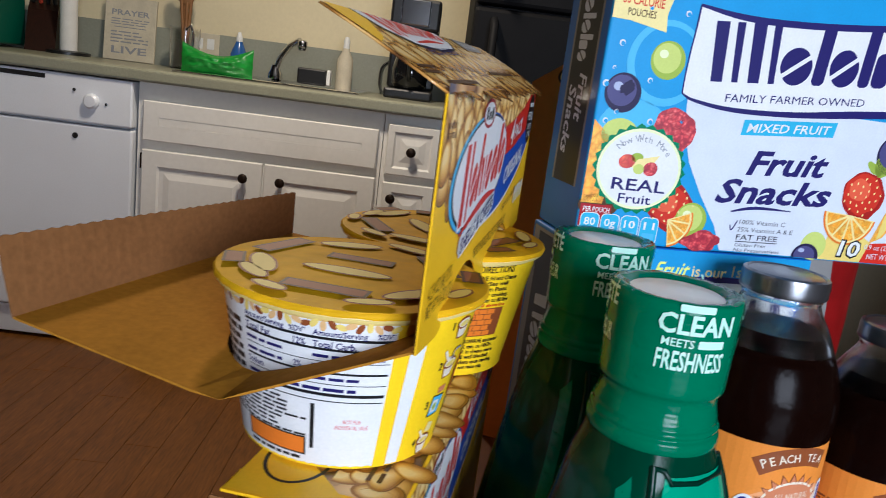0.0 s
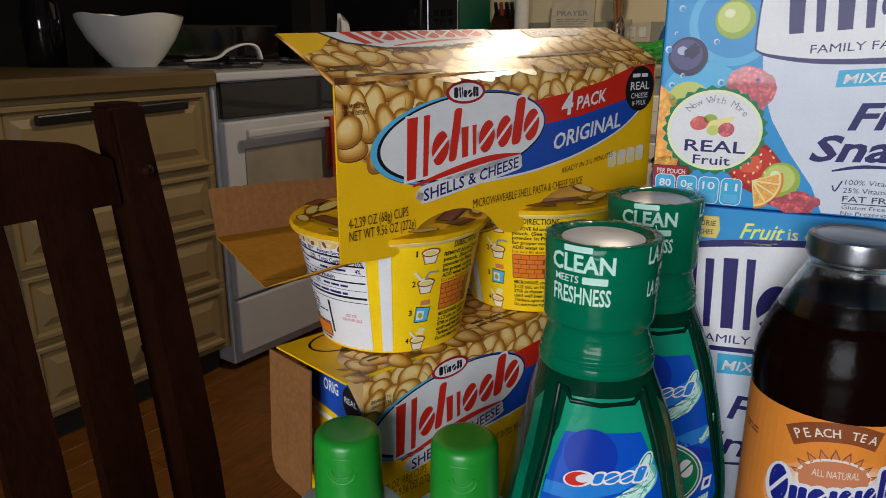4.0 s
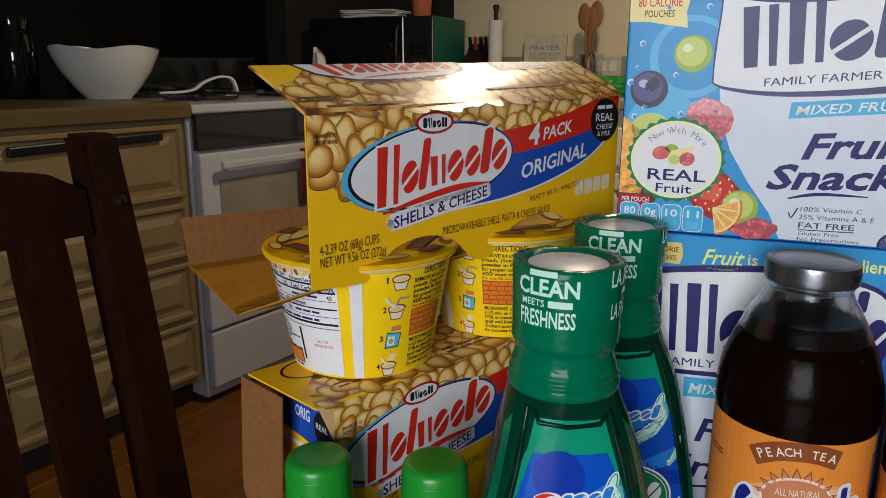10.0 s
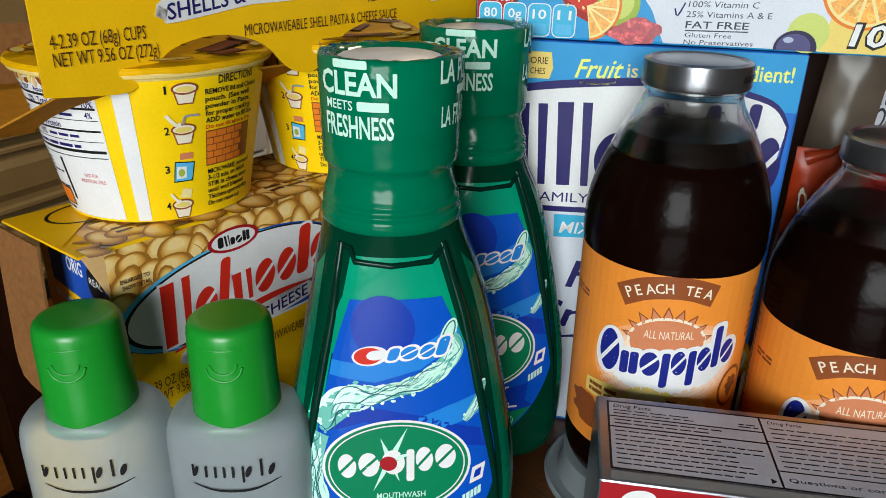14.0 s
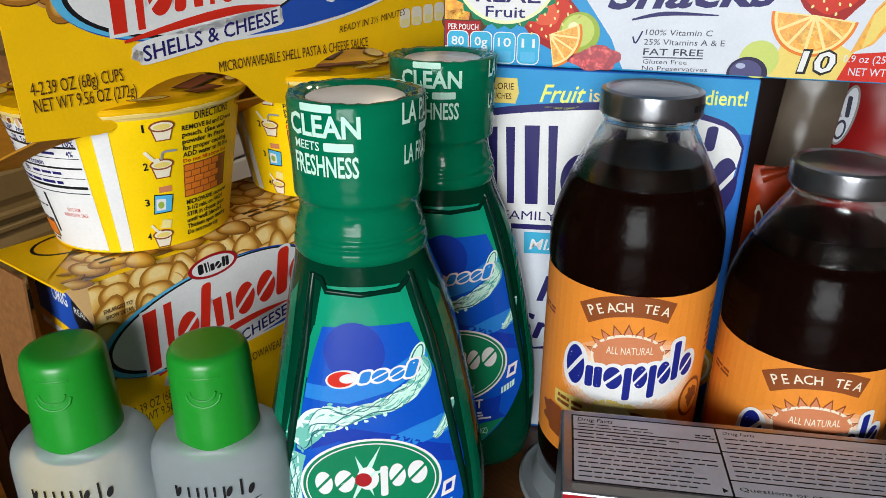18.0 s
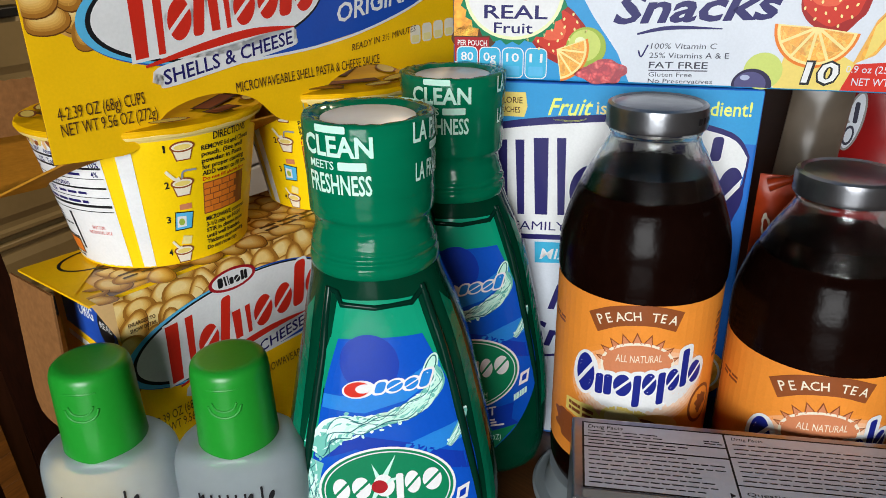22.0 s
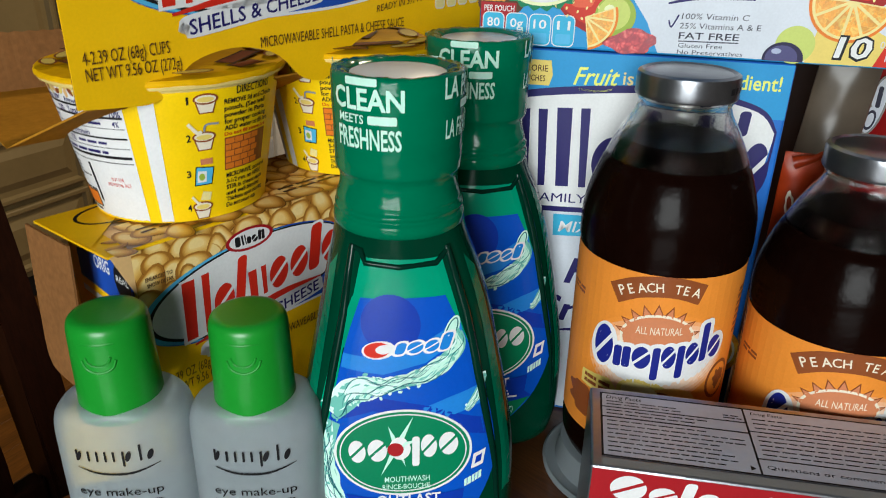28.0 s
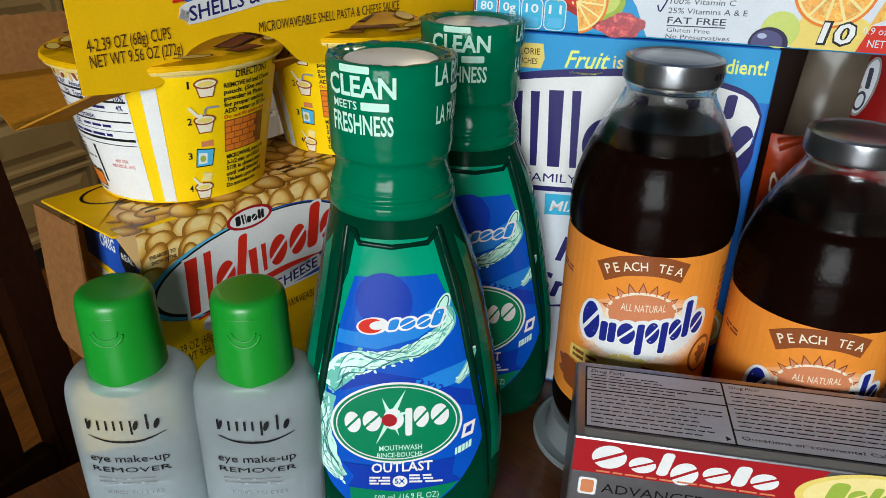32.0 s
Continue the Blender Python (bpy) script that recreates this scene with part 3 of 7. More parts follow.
    for i, ch in enumerate("Now With More"):
        if ch != " ":
            a = radians(140 - i * 8.3)
            vs, fs, w = letters(ch)
            c, s = math.cos(a - math.pi / 2), math.sin(a - math.pi / 2)
            q = [(29 + 16.4 * math.cos(a) + (vx * 5.0 * c - vy * 5.0 * s), 39.5 + 14.0 * math.sin(a) + (vx * 5.0 * s + vy * 5.0 * c)) for vx, vy in vs]
            p.raw("lettering", GREY, q, fs, 7)
    p.text("REAL", NAVY, 15.2, 28.4, 6.0, 30, 7, bold=0.014)
    p.text("Fruit", NAVY, 20, 21.8, 4.8, 18.5, 7, bold=0.01)
    p.oval("printed_fruit", STRAW, 21.5, 43, 4.6, 3.6, 7, 10)
    p.oval("printed_fruit", GRAPE1, 26.8, 45.4, 3.4, 2.4, 7)
    p.poly("printed_fruit", PALEYEL, [(24.5, 40), (35, 41), (39, 47.5), (27, 44.5)], 8)
    p.oval("printed_fruit", GRAPE2, 28.5, 39.6, 3, 2.6, 9)
    p.oval("printed_fruit", BERRY, 35, 40.2, 4, 3.6, 9, 20)
    # right foot of the front
    p.poly("printed_field", GOLD, [(146, 0.8), (149, 16), (156, 24), (178, 12), (182, 0.8)], 1)
    p.poly("printed_field", RED, [(173, 0.8), (177, 12), (216, 16), (216, 0.8)], 2)
    strawberry(p, 165, 38, 14, 13, -25, 2)
    for a_ in (20, 55, 90, 130):
        p.oval("printed_leaf", GRAPE1, 170 + 5 * math.cos(radians(a_)), 51 + 4 * math.sin(radians(a_)), 5, 2.2, 3, a_ + 10, 16)
    orange_slice(p, 160, 27, 17, 176, 352, 6)
    for k_, ik in enumerate((PEACH, CITRUS, GOLD)):
        p.poly("printed_fruit", ik, [(176 + k_ * 2, 12 + k_), (184, 16 + k_), (196 - k_ * 2, 34), (206 - k_ * 2, 52 - k_ * 2), (194, 46 - k_), (182, 30 - k_)], 3 + k_)
    p.oval("printed_fruit", GRAPE2, 141, 8, 8, 8, 3)
    for ik, cx, cy, rx, ry, hh in ((PLUM1, 137, 1.6, 8.4, 7.4, 9), (PLUM2, 136.4, 2.2, 6.6, 5.4, 10), (PLUM3, 134, 5.0, 2.0, 1.2, 11)):
        p.poly("printed_fruit", ik, [(cx + rx * math.cos(k * math.pi / 15), max(0.8, cy + ry * math.sin(k * math.pi / 15))) for k in range(30)], hh)
    berry(p, 178, 62, 11, (PLUM1, PLUM2, PLUM3), 3)
    p.text("10", BLACK, 156.6, 3.6, 9.0, 14.6, 10, shear=0.15, bold=0.07)
    p.text("10", WHITE, 157.0, 4.0, 8.4, 13.6, 11, shear=0.15, bold=0.02)
    p.text("0.9 oz (25.5 g) Pouches", PALE, 174, 8.6, 3.0, 38, 6)
    p.text("NET WT 9 oz (255 g)", PALE, 177, 3.2, 3.2, 34, 6)
    p.done()
    # left side: black strip with silver lines and writing that runs downwards
    q = Print(t, flat((0, D, H), (0, 0, -1), (0, -1, 0)))
    q.rect("side_panel", MIDBLUE, 0.8, 1, 185, 55, 0)
    q.rect("side_panel", BLACK, 0.8, 12, 160, 46, 1)
    q.rect("printed_rule", SIDESILVER, 0.8, 11, 160, 13.4, 2)
    q.rect("printed_rule", SIDESILVER, 0.8, 44.6, 160, 47, 2)
    q.mark(PALE, 46, 20, 50, 18, [("wedge", 1.3, 0, 1), ("disc", 0.7, 0, 0.65), ("bar", 0.25, 0, 1), ("disc", 0.6, 0, 0.65), ("bar", 0.25, 0, 1), ("bar", 0.4, 0, 0.65), ("disc", 0.5, 0, 0.65)], 3, 0.05)
    q.text("Fruit", PALE, 102, 29, 10, 24, 3, shear=0.2, bold=0.02)
    q.text("Snacks", PALE, 108, 17, 10, 36, 3, shear=0.2, bold=0.02)
    q.done()
    return t


def snack_box_lower():
    W, D = 146, 0.056
    H = 941.0 - TOP * 1000
    t = thing("fruit_snack_box", "blue and white carton of mixed fruit snacks under another carton", "box", pose(0.221, 0.397, TOP, 0, 0, A_LOW))
    part("carton_body", cube(-W / 1000, 0, 0, D, 0, H / 1000, 0.0012, 2), MIDBLUE, t)
    p = Print(t, flat((0, 0, 0), (1, 0, 0), (0, 0, 1)))
    z = 12.0                                    # print lies this much higher than on a carton that stands on the table
    p.rect("printed_band", SKYBLUE, -W + 1, 166 + z, -0.6, 190.4 + z, 0)
    low = [(-W + 2, 112 + z), (-112, 111 + z), (-80, 112.5 + z), (-40, 116 + z), (-8, 122 + z)]
    high = [(-3, 160 + z), (-12, 170 + z), (-40, 175.5 + z), (-71, 175 + z), (-118, 169.5 + z), (-W + 2, 160 + z)]
    p.poly("printed_field", PALE, [(-W + 2, 2), (-40, 2), (-14, 60 + z), (-6, 121 + z), (-W + 2, 121 + z)], 1)
    p.poly("printed_banner", WHITE, [tuple(q[:2]) for q in spline(low)] + [tuple(q[:2]) for q in spline(high)], 2)
    p.stroke("banner_outline", NAVY, low, 2.8, 3)
    p.stroke("banner_outline", NAVY, high, [1.2, 2.4, 3.0, 3.6, 3.6, 2.0], 3)
    p.stroke("banner_outline", NAVY, [(-8, 122 + z), (-4, 140 + z), (-3, 160 + z)], 1.0, 3)
    p.mark(NAVY, -127, 121.5 + z, 124, 42, [("wedge", 0.75, 0.02, 0.96), ("wedge", 0.75, 0.02, 0.98), ("disc", 0.75, 0.02, 0.64), ("bar", 0.30, 0.02, 1.02), ("disc", 0.66, 0.02, 0.64), ("bar", 0.28, 0.02, 1.02), ("bar", 0.34, 0.02, 0.62), ("bar", 0.2, 0.72, 1.0), ("disc", 0.5, 0.02, 0.64)], 4, 0.06, 0.05)
    p.text("FAMILY FARMER OWNED", NAVY, -112, 114.5 + z, 4.8, 96, 4, slope=0.05)
    p.poly("printed_tag", CYAN, [(-100, 96.5 + z), (-40, 101 + z), (-39, 111 + z), (-100.5, 108.5 + z)], 3)
    p.text("MIXED FRUIT", WHITE, -97.5, 99 + z, 6.0, 54, 4, slope=0.06, shear=0.2, bold=0.01)
    p.text("Fruit", NAVY, -92, 70 + z, 15, 52, 3, shear=0.3, bold=0.012)
    p.text("Snacks", NAVY, -108, 47 + z, 15, 80, 3, shear=0.3, bold=0.012)
    p.stroke("printed_swash", NAVY, [(-95, 40 + z), (-70, 44 + z), (-45, 43 + z)], [1, 2.2, 0.6], 3)
    p.text("Fruit", LIME, -96.5, 175.5 + z, 8.4, 20, 3, shear=0.3, slope=0.03, bold=0.012)
    p.text("is our", PALEYEL, -73.5, 177 + z, 6.2, 21, 3, bold=0.01)
    p.text("1st", PALEYEL, -49, 178 + z, 6.2, 9, 3, bold=0.01)
    p.text("ingredient!", LIME, -38.5, 178.2 + z, 6.6, 34, 3, slope=0.02, bold=0.014)
    p.stroke("printed_swash", LIME, [(-94, 173.4 + z), (-84, 173.0 + z), (-78, 174.4 + z)], 0.8, 3)
    p.poly("printed_tag", GOLD, [(-128, 174 + z), (-108, 174 + z), (-106.5, 179 + z), (-107.6, 186 + z), (-128, 186 + z)], 3)
    p.text("CALORIE", BROWNP, -124, 180.6 + z, 3.0, 15, 4, bold=0.01)
    p.text("POUCHES", BROWNP, -123, 176 + z, 2.8, 13, 4, bold=0.01)
    p.oval("printed_fruit", CITRUS, -8, 42 + z, 10, 13, 3)
    p.oval("printed_fruit", CREAM, -8, 42 + z, 7.6, 10, 4)
    p.oval("printed_fruit", CITRUS, -8, 42 + z, 6.4, 8.6, 5)
    berry(p, -30, 30 + z, 10, (PLUM1, PLUM2, PLUM3), 3)
    p.oval("printed_fruit", STRAW, -55, 22 + z, 14, 11, 3)
    p.done()
    q = Print(t, flat((0, 0, 0), (0, 1, 0), (0, 0, 1)))
    q.rect("side_panel", SIDESILVER, 5, 2, 54, 188 + z, 0)
    q.bars(GREY, 12, 20, 46, 150, 18, 1, 4)
    q.done()
    q = Print(t, flat((-W / 1000, D, 0), (0, -1, 0), (0, 0, 1)))
    q.rect("side_panel", SIDESILVER, 4, 2, 54, H - 2, 0)
    q.rect("side_panel", BLACK, 12, 4, 46, H - 4, 1)
    q.done()
    q = Print(t, flat((-W / 1000, D, H / 1000), (0, 0, -1), (0, -1, 0)))
    q.mark(PALE, 34, 20, 60, 18, [("wedge", 1.3, 0, 1), ("disc", 0.7, 0, 0.65), ("bar", 0.25, 0, 1), ("disc", 0.6, 0, 0.65), ("bar", 0.25, 0, 1), ("bar", 0.4, 0, 0.65), ("disc", 0.5, 0, 0.65)], 3, 0.05)
    q.text("Fruit", PALE, 104, 29, 10, 26, 3, shear=0.2, bold=0.02)
    q.text("Snacks", PALE, 112, 17, 10, 40, 3, shear=0.2, bold=0.02)
    q.done()
    return t


snack_box_upper()
snack_box_lower()


# ---- pasta packs ----
GLOSS_SHELLS = picture("glossy_pasta_picture", 0, PASTA_TINTS, 72.0, rough=0.27, coat=0.3)
RIMCARD = ink("pale_rim_card", (0.86, 0.66, 0.22))
FOIL_LID = shader("foil_lid", (0.85, 0.46, 0.003), 0.5, spec=0.06, grain=0.15, scale=120.0, patch=0.15, patch_scale=40.0, bump=0.25, bump_scale=160.0)


def pack_art(p, base, left=0.4):
    """Front of a pasta pack; base is the height of the foot of the print in millimetres."""
    z = base
    p.poly("pasta_picture", SHELLS, [(left, 48 + z), (left + 14, 40 + z), (40, 34 + z), (90, 36 + z), (150, 34 + z), (206, 52 + z), (229, 66 + z), (229, 76 + z), (left, 76 + z)], -7.2)
    # red and blue sweep
    p.poly("printed_band", RED, [(118, 60 + z), (150, 63 + z), (180, 68 + z), (206, 75 + z), (229, 76 + z), (229, 60 + z), (200, 55 + z), (160, 49.5 + z), (128, 46 + z)], 1)
    p.poly("printed_band", BLUE, [(124, 47 + z), (160, 50 + z), (198, 56 + z), (224, 62 + z), (221, 52 + z), (196, 38.5 + z), (160, 29 + z), (120, 24 + z), (86, 23 + z)], 2)
    p.stroke("printed_rule", WHITE, [(84, 22.6 + z), (125, 24 + z), (162, 29.4 + z), (198, 39.4 + z), (222, 53 + z)], 1.2, 3)
    p.oval("printed_oval", BLUE, 74, 46 + z, 57, 21.2, 3, 3.5, 64)
    p.oval("printed_oval", AQUA, 72, 46.2 + z, 55.2, 20.6, 4, 3.5, 64)
    p.oval("printed_oval", BLACK, 75.3, 46.2 + z, 55.0, 20.2, 5, 3.5, 64)
    p.oval("printed_oval", WHITE, 75.8, 46.4 + z, 53.6, 19.2, 6, 3.5, 64)
    plan = [("wedge", 1.05, 0.0, 1.0), ("disc", 0.72, 0.14, 0.68), ("bar", 0.34, 0.14, 1.02), ("wedge", 0.78, 0.16, 0.68), ("disc", 0.74, 0.16, 0.70), ("disc", 0.74, 0.18, 0.72), ("bar", 0.46, 0.16, 1.0), ("disc", 0.8, 0.18, 0.74)]
    p.mark(RED, 32, 29 + z, 92, 28, plan, 8, 0.16, 0.075, edge=WHITE, edge_w=1.2)
    p.stroke("printed_swash", RED, [(40, 26.4 + z), (66, 31 + z), (90, 34 + z), (112, 34.2 + z)], [1.0, 3.0, 3.2, 0.6], 9)
    p.oval("printed_oval", DKRED, 73, 67 + z, 12.6, 5.4, 7)
    p.oval("printed_oval", WHITE, 73, 67 + z, 10.8, 4.2, 8)
    p.mark(BLACK, 65, 64.6 + z, 16, 4.8, [("bar", 0.5, 0, 1), ("wedge", 0.5, 0, 1), ("bar", 0.4, 0, 0.7), ("disc", 0.6, 0, 0.7), ("bar", 0.3, 0, 1), ("bar", 0.3, 0, 0.95)], 9, 0.0)
    p.stroke("printed_patch", WHITE, [(44.2, 21.2 + z), (48, 21.8 + z), (78, 25.8 + z), (109, 30.0 + z), (112.4, 30.4 + z)], [5, 8.6, 8.8, 8.6, 5], 6)
    p.text("SHELLS & CHEESE", NAVY, 46.5, 18.6 + z, 5.6, 64, 10, slope=0.135, bold=0.012)
    p.text("4", WHITE, 143, 51 + z, 11.5, 9.5, 5, slope=0.1, shear=0.12, bold=0.03)
    p.text("PACK", WHITE, 156, 53.4 + z, 7.0, 26, 5, slope=0.13, shear=0.12, bold=0.02)
    p.text("ORIGINAL", WHITE, 137.5, 33 + z, 8.4, 60, 5, slope=0.14, shear=0.12, bold=0.02)
    p.oval("printed_seal", BLACK, 215, 62 + z, 14.4, 13.0, 6)
    p.bars(WHITE, 207, 68 + z, 223, 71.5 + z, 1, 7, 3, words=2)
    p.text("REAL", WHITE, 205.5, 61.5 + z, 4.6, 19, 7, bold=0.01)
    p.text("CHEESE", WHITE, 206.5, 56.6 + z, 3.0, 17, 7)
    p.text("& MILK", WHITE, 208, 52.4 + z, 3.0, 14, 7)
    p.text("MICROWAVEABLE SHELL PASTA & CHEESE SAUCE", BROWNP, 78.5, 10.4 + z, 4.4, 86, 5, slope=0.012)
    p.text("READY IN 3½ MINUTES", BROWNP, 146, 19.4 + z, 3.2, 46, 5, slope=0.10, shear=0.15)
    p.text("4-2.39 OZ (68g) CUPS", BROWNP, left + 4, 12.4 + z, 4.6, 33, 5, slope=0.02)
    p.text("NET WT 9.56 OZ (272g)", BROWNP, left + 4.2, 6.8 + z, 4.6, 37, 5, slope=0.0)
    for i in range(4):
        p.rect("printed_panel", CREAM, 188 + i * 9.2, 17.6 + z + i * 0.4, 196 + i * 9.2, 27 + z + i * 0.4, 4, 0.0, 2.2)
        p.rect("printed_panel", PALEYEL, 189 + i * 9.2, 18.4 + z + i * 0.4, 195 + i * 9.2, 22 + z + i * 0.4, 5, 0.0, 0.8)
    p.text("ENLARGED TO", BROWNP, left + 3, 63.6 + z, 1.7, 12, 5, bold=0.02)
    p.text("SHOW DETAIL", BROWNP, left + 3.4, 60.8 + z, 1.7, 12, 5, bold=0.02)


def pack_top_art(p, length, depth):
    """Top of a pack: pasta picture, the long mark along the far edge."""
    p.rect("pasta_picture", SHELLS, 19, 1, length - 4, depth - 1, -7.2)
    p.poly("printed_corner", YELLOW, [(9, 12), (32, depth - 22), (48, depth - 1), (7, depth - 1)], 1)


# lower pack: a closed carton with one torn end
PACK_H = 0.877 - TOP
pack = thing("pasta_pack", "yellow carton of pasta cups printed with shells, one end torn open", "box", pose(0.0031, 0.1909, TOP, 0, 0, A_PACK))
LEN, DEP = 0.231, 0.058
END = 0.018                              # the torn end stands back from the top's edge
part("sleeve", cube(END, LEN, 0.0, DEP, 0, PACK_H, 0.0014, 2), YELLOW, pack)
topf = bmesh.new()
box(topf, 0.0095, END + 0.002, 0.0004, DEP, PACK_H - 0.0012, PACK_H - 0.0002)
for v in topf.verts:
    if v.co.x < 0.012:
        v.co.x -= v.co.y * 0.05
part("top_flap", topf, YELLOW, pack, "yellow edge of the top over the torn end")
corner = bmesh.new()
loft([[(0.0105, 0.0002, PACK_H - 0.0006), (END + 0.001, 0.0002, PACK_H - 0.0006), (END + 0.001, 0.0002, PACK_H - 0.021)], [(0.0105, 0.0008, PACK_H - 0.0006), (END + 0.001, 0.0008, PACK_H - 0.0006), (END + 0.001, 0.0008, PACK_H - 0.021)]], True, True, corner)
bmesh.ops.recalc_face_normals(corner, faces=corner.faces[:])
part("torn_corner", corner, PASTA, pack, "torn corner of the printed front")
pr = Print(pack, flat((0, 0, 0), (1, 0, 0), (0, 0, 1)), None, 0.0003)
pack_art(pr, PACK_H * 1000 - 79, 19.5)
pr.done()


def heap_low(base):
    return lambda x: base + float(np.interp(x, [0, 14, 40, 90, 150, 206, 231], [46, 41, 36, 36, 38, 56, 68]))


heap = Print(pack, flat((0, 0, 0), (1, 0, 0), (0, 0, 1)), None, 0.00002, 0.0000028)
shells(heap, 18.6, 230, heap_low(PACK_H * 1000 - 79), lambda x: PACK_H * 1000 - 1.2, 21)
heap.done()
heap = Print(pack, flat((0, 0, PACK_H), (1, 0, 0), (0, 1, 0)), None, 0.00002, 0.0000028)
shells(heap, 12, 230, lambda x: 1.5, lambda x: min(56.5, max(3, (x - 8) * 1.2)), 22)
heap.done()
pr = Print(pack, flat((0, 0, PACK_H), (1, 0, 0), (0, 1, 0)), None, 0.0003)
pack_top_art(pr, 231, 58)
pr.ring("printed_ring", BLACK, 34, 42, 17, 12, 1.4, 3)
pr.bars(BROWNP, 30, 10, 90, 18, 2, 4, 71, words=6, fill=0.4)
pr.bars(BROWNP, 100, 6, 214, 15, 2, 4, 72, words=12, fill=0.45)
pr.done()
end = Print(pack, flat((END, DEP, 0), (0, -1, 0), (0, 0, 1)))
h = PACK_H * 1000
end.rect("end_print", YELLOW, 10, 0.4, 57.6, h - 0.6, 1)
end.poly("printed_band", BLUE, [(10, h - 26), (57.5, h - 30), (57.5, h - 4), (10, h - 1)], 2)
end.text("ORIG", WHITE, 25.5, h - 17, 6.0, 13, 3, bold=0.02)
end.oval("printed_seal", BLACK, 48.5, h - 17, 6.6, 8.6, 3)
end.text("REAL", WHITE, 43.6, h - 18, 3.0, 10, 4, bold=0.01)
for a_, b_, ik in ((30, 33, WHITE), (46, 56, WHITE), (58, 68, RED)):
    end.poly("printed_band", ik, [(10, h - a_), (57.5, h - a_ - 3), (57.5, h - b_ - 3), (10, h - b_)], 2)
end.done()
# brown inside of the end flap that hangs from the top's edge
flapb = bmesh.new()
# its far lower corner is rounded
outline_ = [(0.024, PACK_H - 0.0014), (0.024, 0.066), (DEP - 0.008, 0.068), (DEP - 0.002, 0.070), (DEP + 0.001, 0.075), (DEP + 0.002, 0.082), (DEP + 0.002, PACK_H - 0.0014)]
loft([[(x, y, z) for y, z in outline_] for x in (0.0062, 0.0072)], True, True, flapb)
bmesh.ops.recalc_face_normals(flapb, faces=flapb.faces[:])
for v in flapb.verts:
    v.co.x += (v.co.z - PACK_H) * 0.05 - v.co.y * 0.04
part("end_flap", flapb, CARD, pack, "brown inside of a torn end flap")


def pasta_cup(x, y, turn):
    """A paper cup with a foil lid, nutrition panel, stripes and picture steps."""
    z0, zr = 0.0, 0.062
    label = "yellow paper cup of pasta with a sealed foil lid"
    t = thing("pasta_cup", label, "cup", pose(x, y, 0.8775, 0, 0, turn), group="pasta cups")

    def radius(v):
        return 0.0368 + max(0.0, min(v, 0.058)) / 0.058 * 0.0108
    prof = [(0.034, 0.002), (0.0362, 0.0), (0.0372, 0.0006)] + [(radius(v), v) for v in (0.003, 0.02, 0.04, 0.057)] + [(0.0484, 0.0583), (0.0502, 0.0586), (0.0508, 0.0598), (0.0504, 0.0612), (0.0488, 0.0616)]
    part("cup_body", lathe(prof[:7], 96, True, False), YELLOW_CUP, t, smooth=40)
    part("rim", lathe(prof[6:], 96, False, False), RIMCARD, t, "pale rolled paper rim", smooth=40)
    skirt = bmesh.new()                    # crimped foil edge that hangs over the rim
    rings_ = []
    for r_, zz, wv in ((0.0504, 0.0620, 0.0), (0.0510, 0.0615, 0.0), (0.0511, 0.0606, 0.5), (0.0509, 0.0600, 0.6)):
        rings_.append([((r_ + 0.0002 * math.sin(i * 2.1)) * math.cos(2 * math.pi * i / 96), (r_ + 0.0002 * math.sin(i * 2.1)) * math.sin(2 * math.pi * i / 96), zz + wv * 0.0011 * noise.noise(Vector((math.cos(2 * math.pi * i / 96) * 5, math.sin(2 * math.pi * i / 96) * 5, x * 40)))) for i in range(96)])
    loft(rings_, False, False, skirt)
    part("lid_skirt", skirt, FOIL_LID, t, "crimped foil edge of the lid", smooth=60)
    # lid: slightly domed foil with printed ovals
    lid = lathe([(0.0506, 0.0616), (0.0504, 0.0622), (0.046, 0.0626), (0.03, 0.0634), (0.0, 0.0638)][:-1] + [(0.001, 0.0638)], 96, False, True)
    part("lid", lid, FOIL_LID, t, "yellow foil lid printed with dark oblongs", smooth=40)
    top = Print(t, flat((0, 0, 0.0640), (1, 0, 0), (0, 1, 0)), 6)
    for a, rr, w, dpt, ik in ((-100, 35, 30, 9, BROWNP), (-52, 38, 26, 9, SHELLS), (20, 33, 30, 9, BROWNP), (150, 35, 28, 9, BROWNP), (100, 30, 26, 10, SHELLS), (200, 34, 26, 10, SHELLS), (260, 11, 34, 10, SHELLS), (80, 8, 26, 8, BROWNP), (60, 40, 24, 8, SHELLS), (-145, 40, 20, 8, SHELLS), (-78, 45, 17, 7, SHELLS), (-122, 45, 15, 7, SHELLS), (-30, 45, 16, 7, SHELLS), (2, 44, 16, 8, BROWNP), (-168, 44, 15, 8, BROWNP), (35, 45, 15, 7, SHELLS)):
        c, s = math.cos(radians(a)), math.sin(radians(a))
        cx, cy = rr * c, rr * s
        if ik is BROWNP:
            q = [(-w / 2, -dpt / 2), (w / 2, -dpt / 2), (w / 2, dpt / 2), (-w / 2, dpt / 2)]
            top.poly("lid_print", ik, [(cx + u * -s + v * c, cy + u * c + v * s) for u, v in q], 0)
            q = [(-w / 2 + 1.2, -dpt / 2 + 1.2), (w / 2 - 1.2, -dpt / 2 + 1.2), (w / 2 - 1.2, dpt / 2 - 1.2), (-w / 2 + 1.2, dpt / 2 - 1.2)]
            top.poly("lid_print", RUST, [(cx + u * -s + v * c, cy + u * c + v * s) for u, v in q], 1)
        else:
            top.oval("lid_print", RUST, cx, cy, w / 2, dpt / 2, 0, a + 90)
            top.oval("lid_print", GOLD, cx, cy, w / 2 - 1.0, dpt / 2 - 1.0, 1, a + 90)
    top.done()
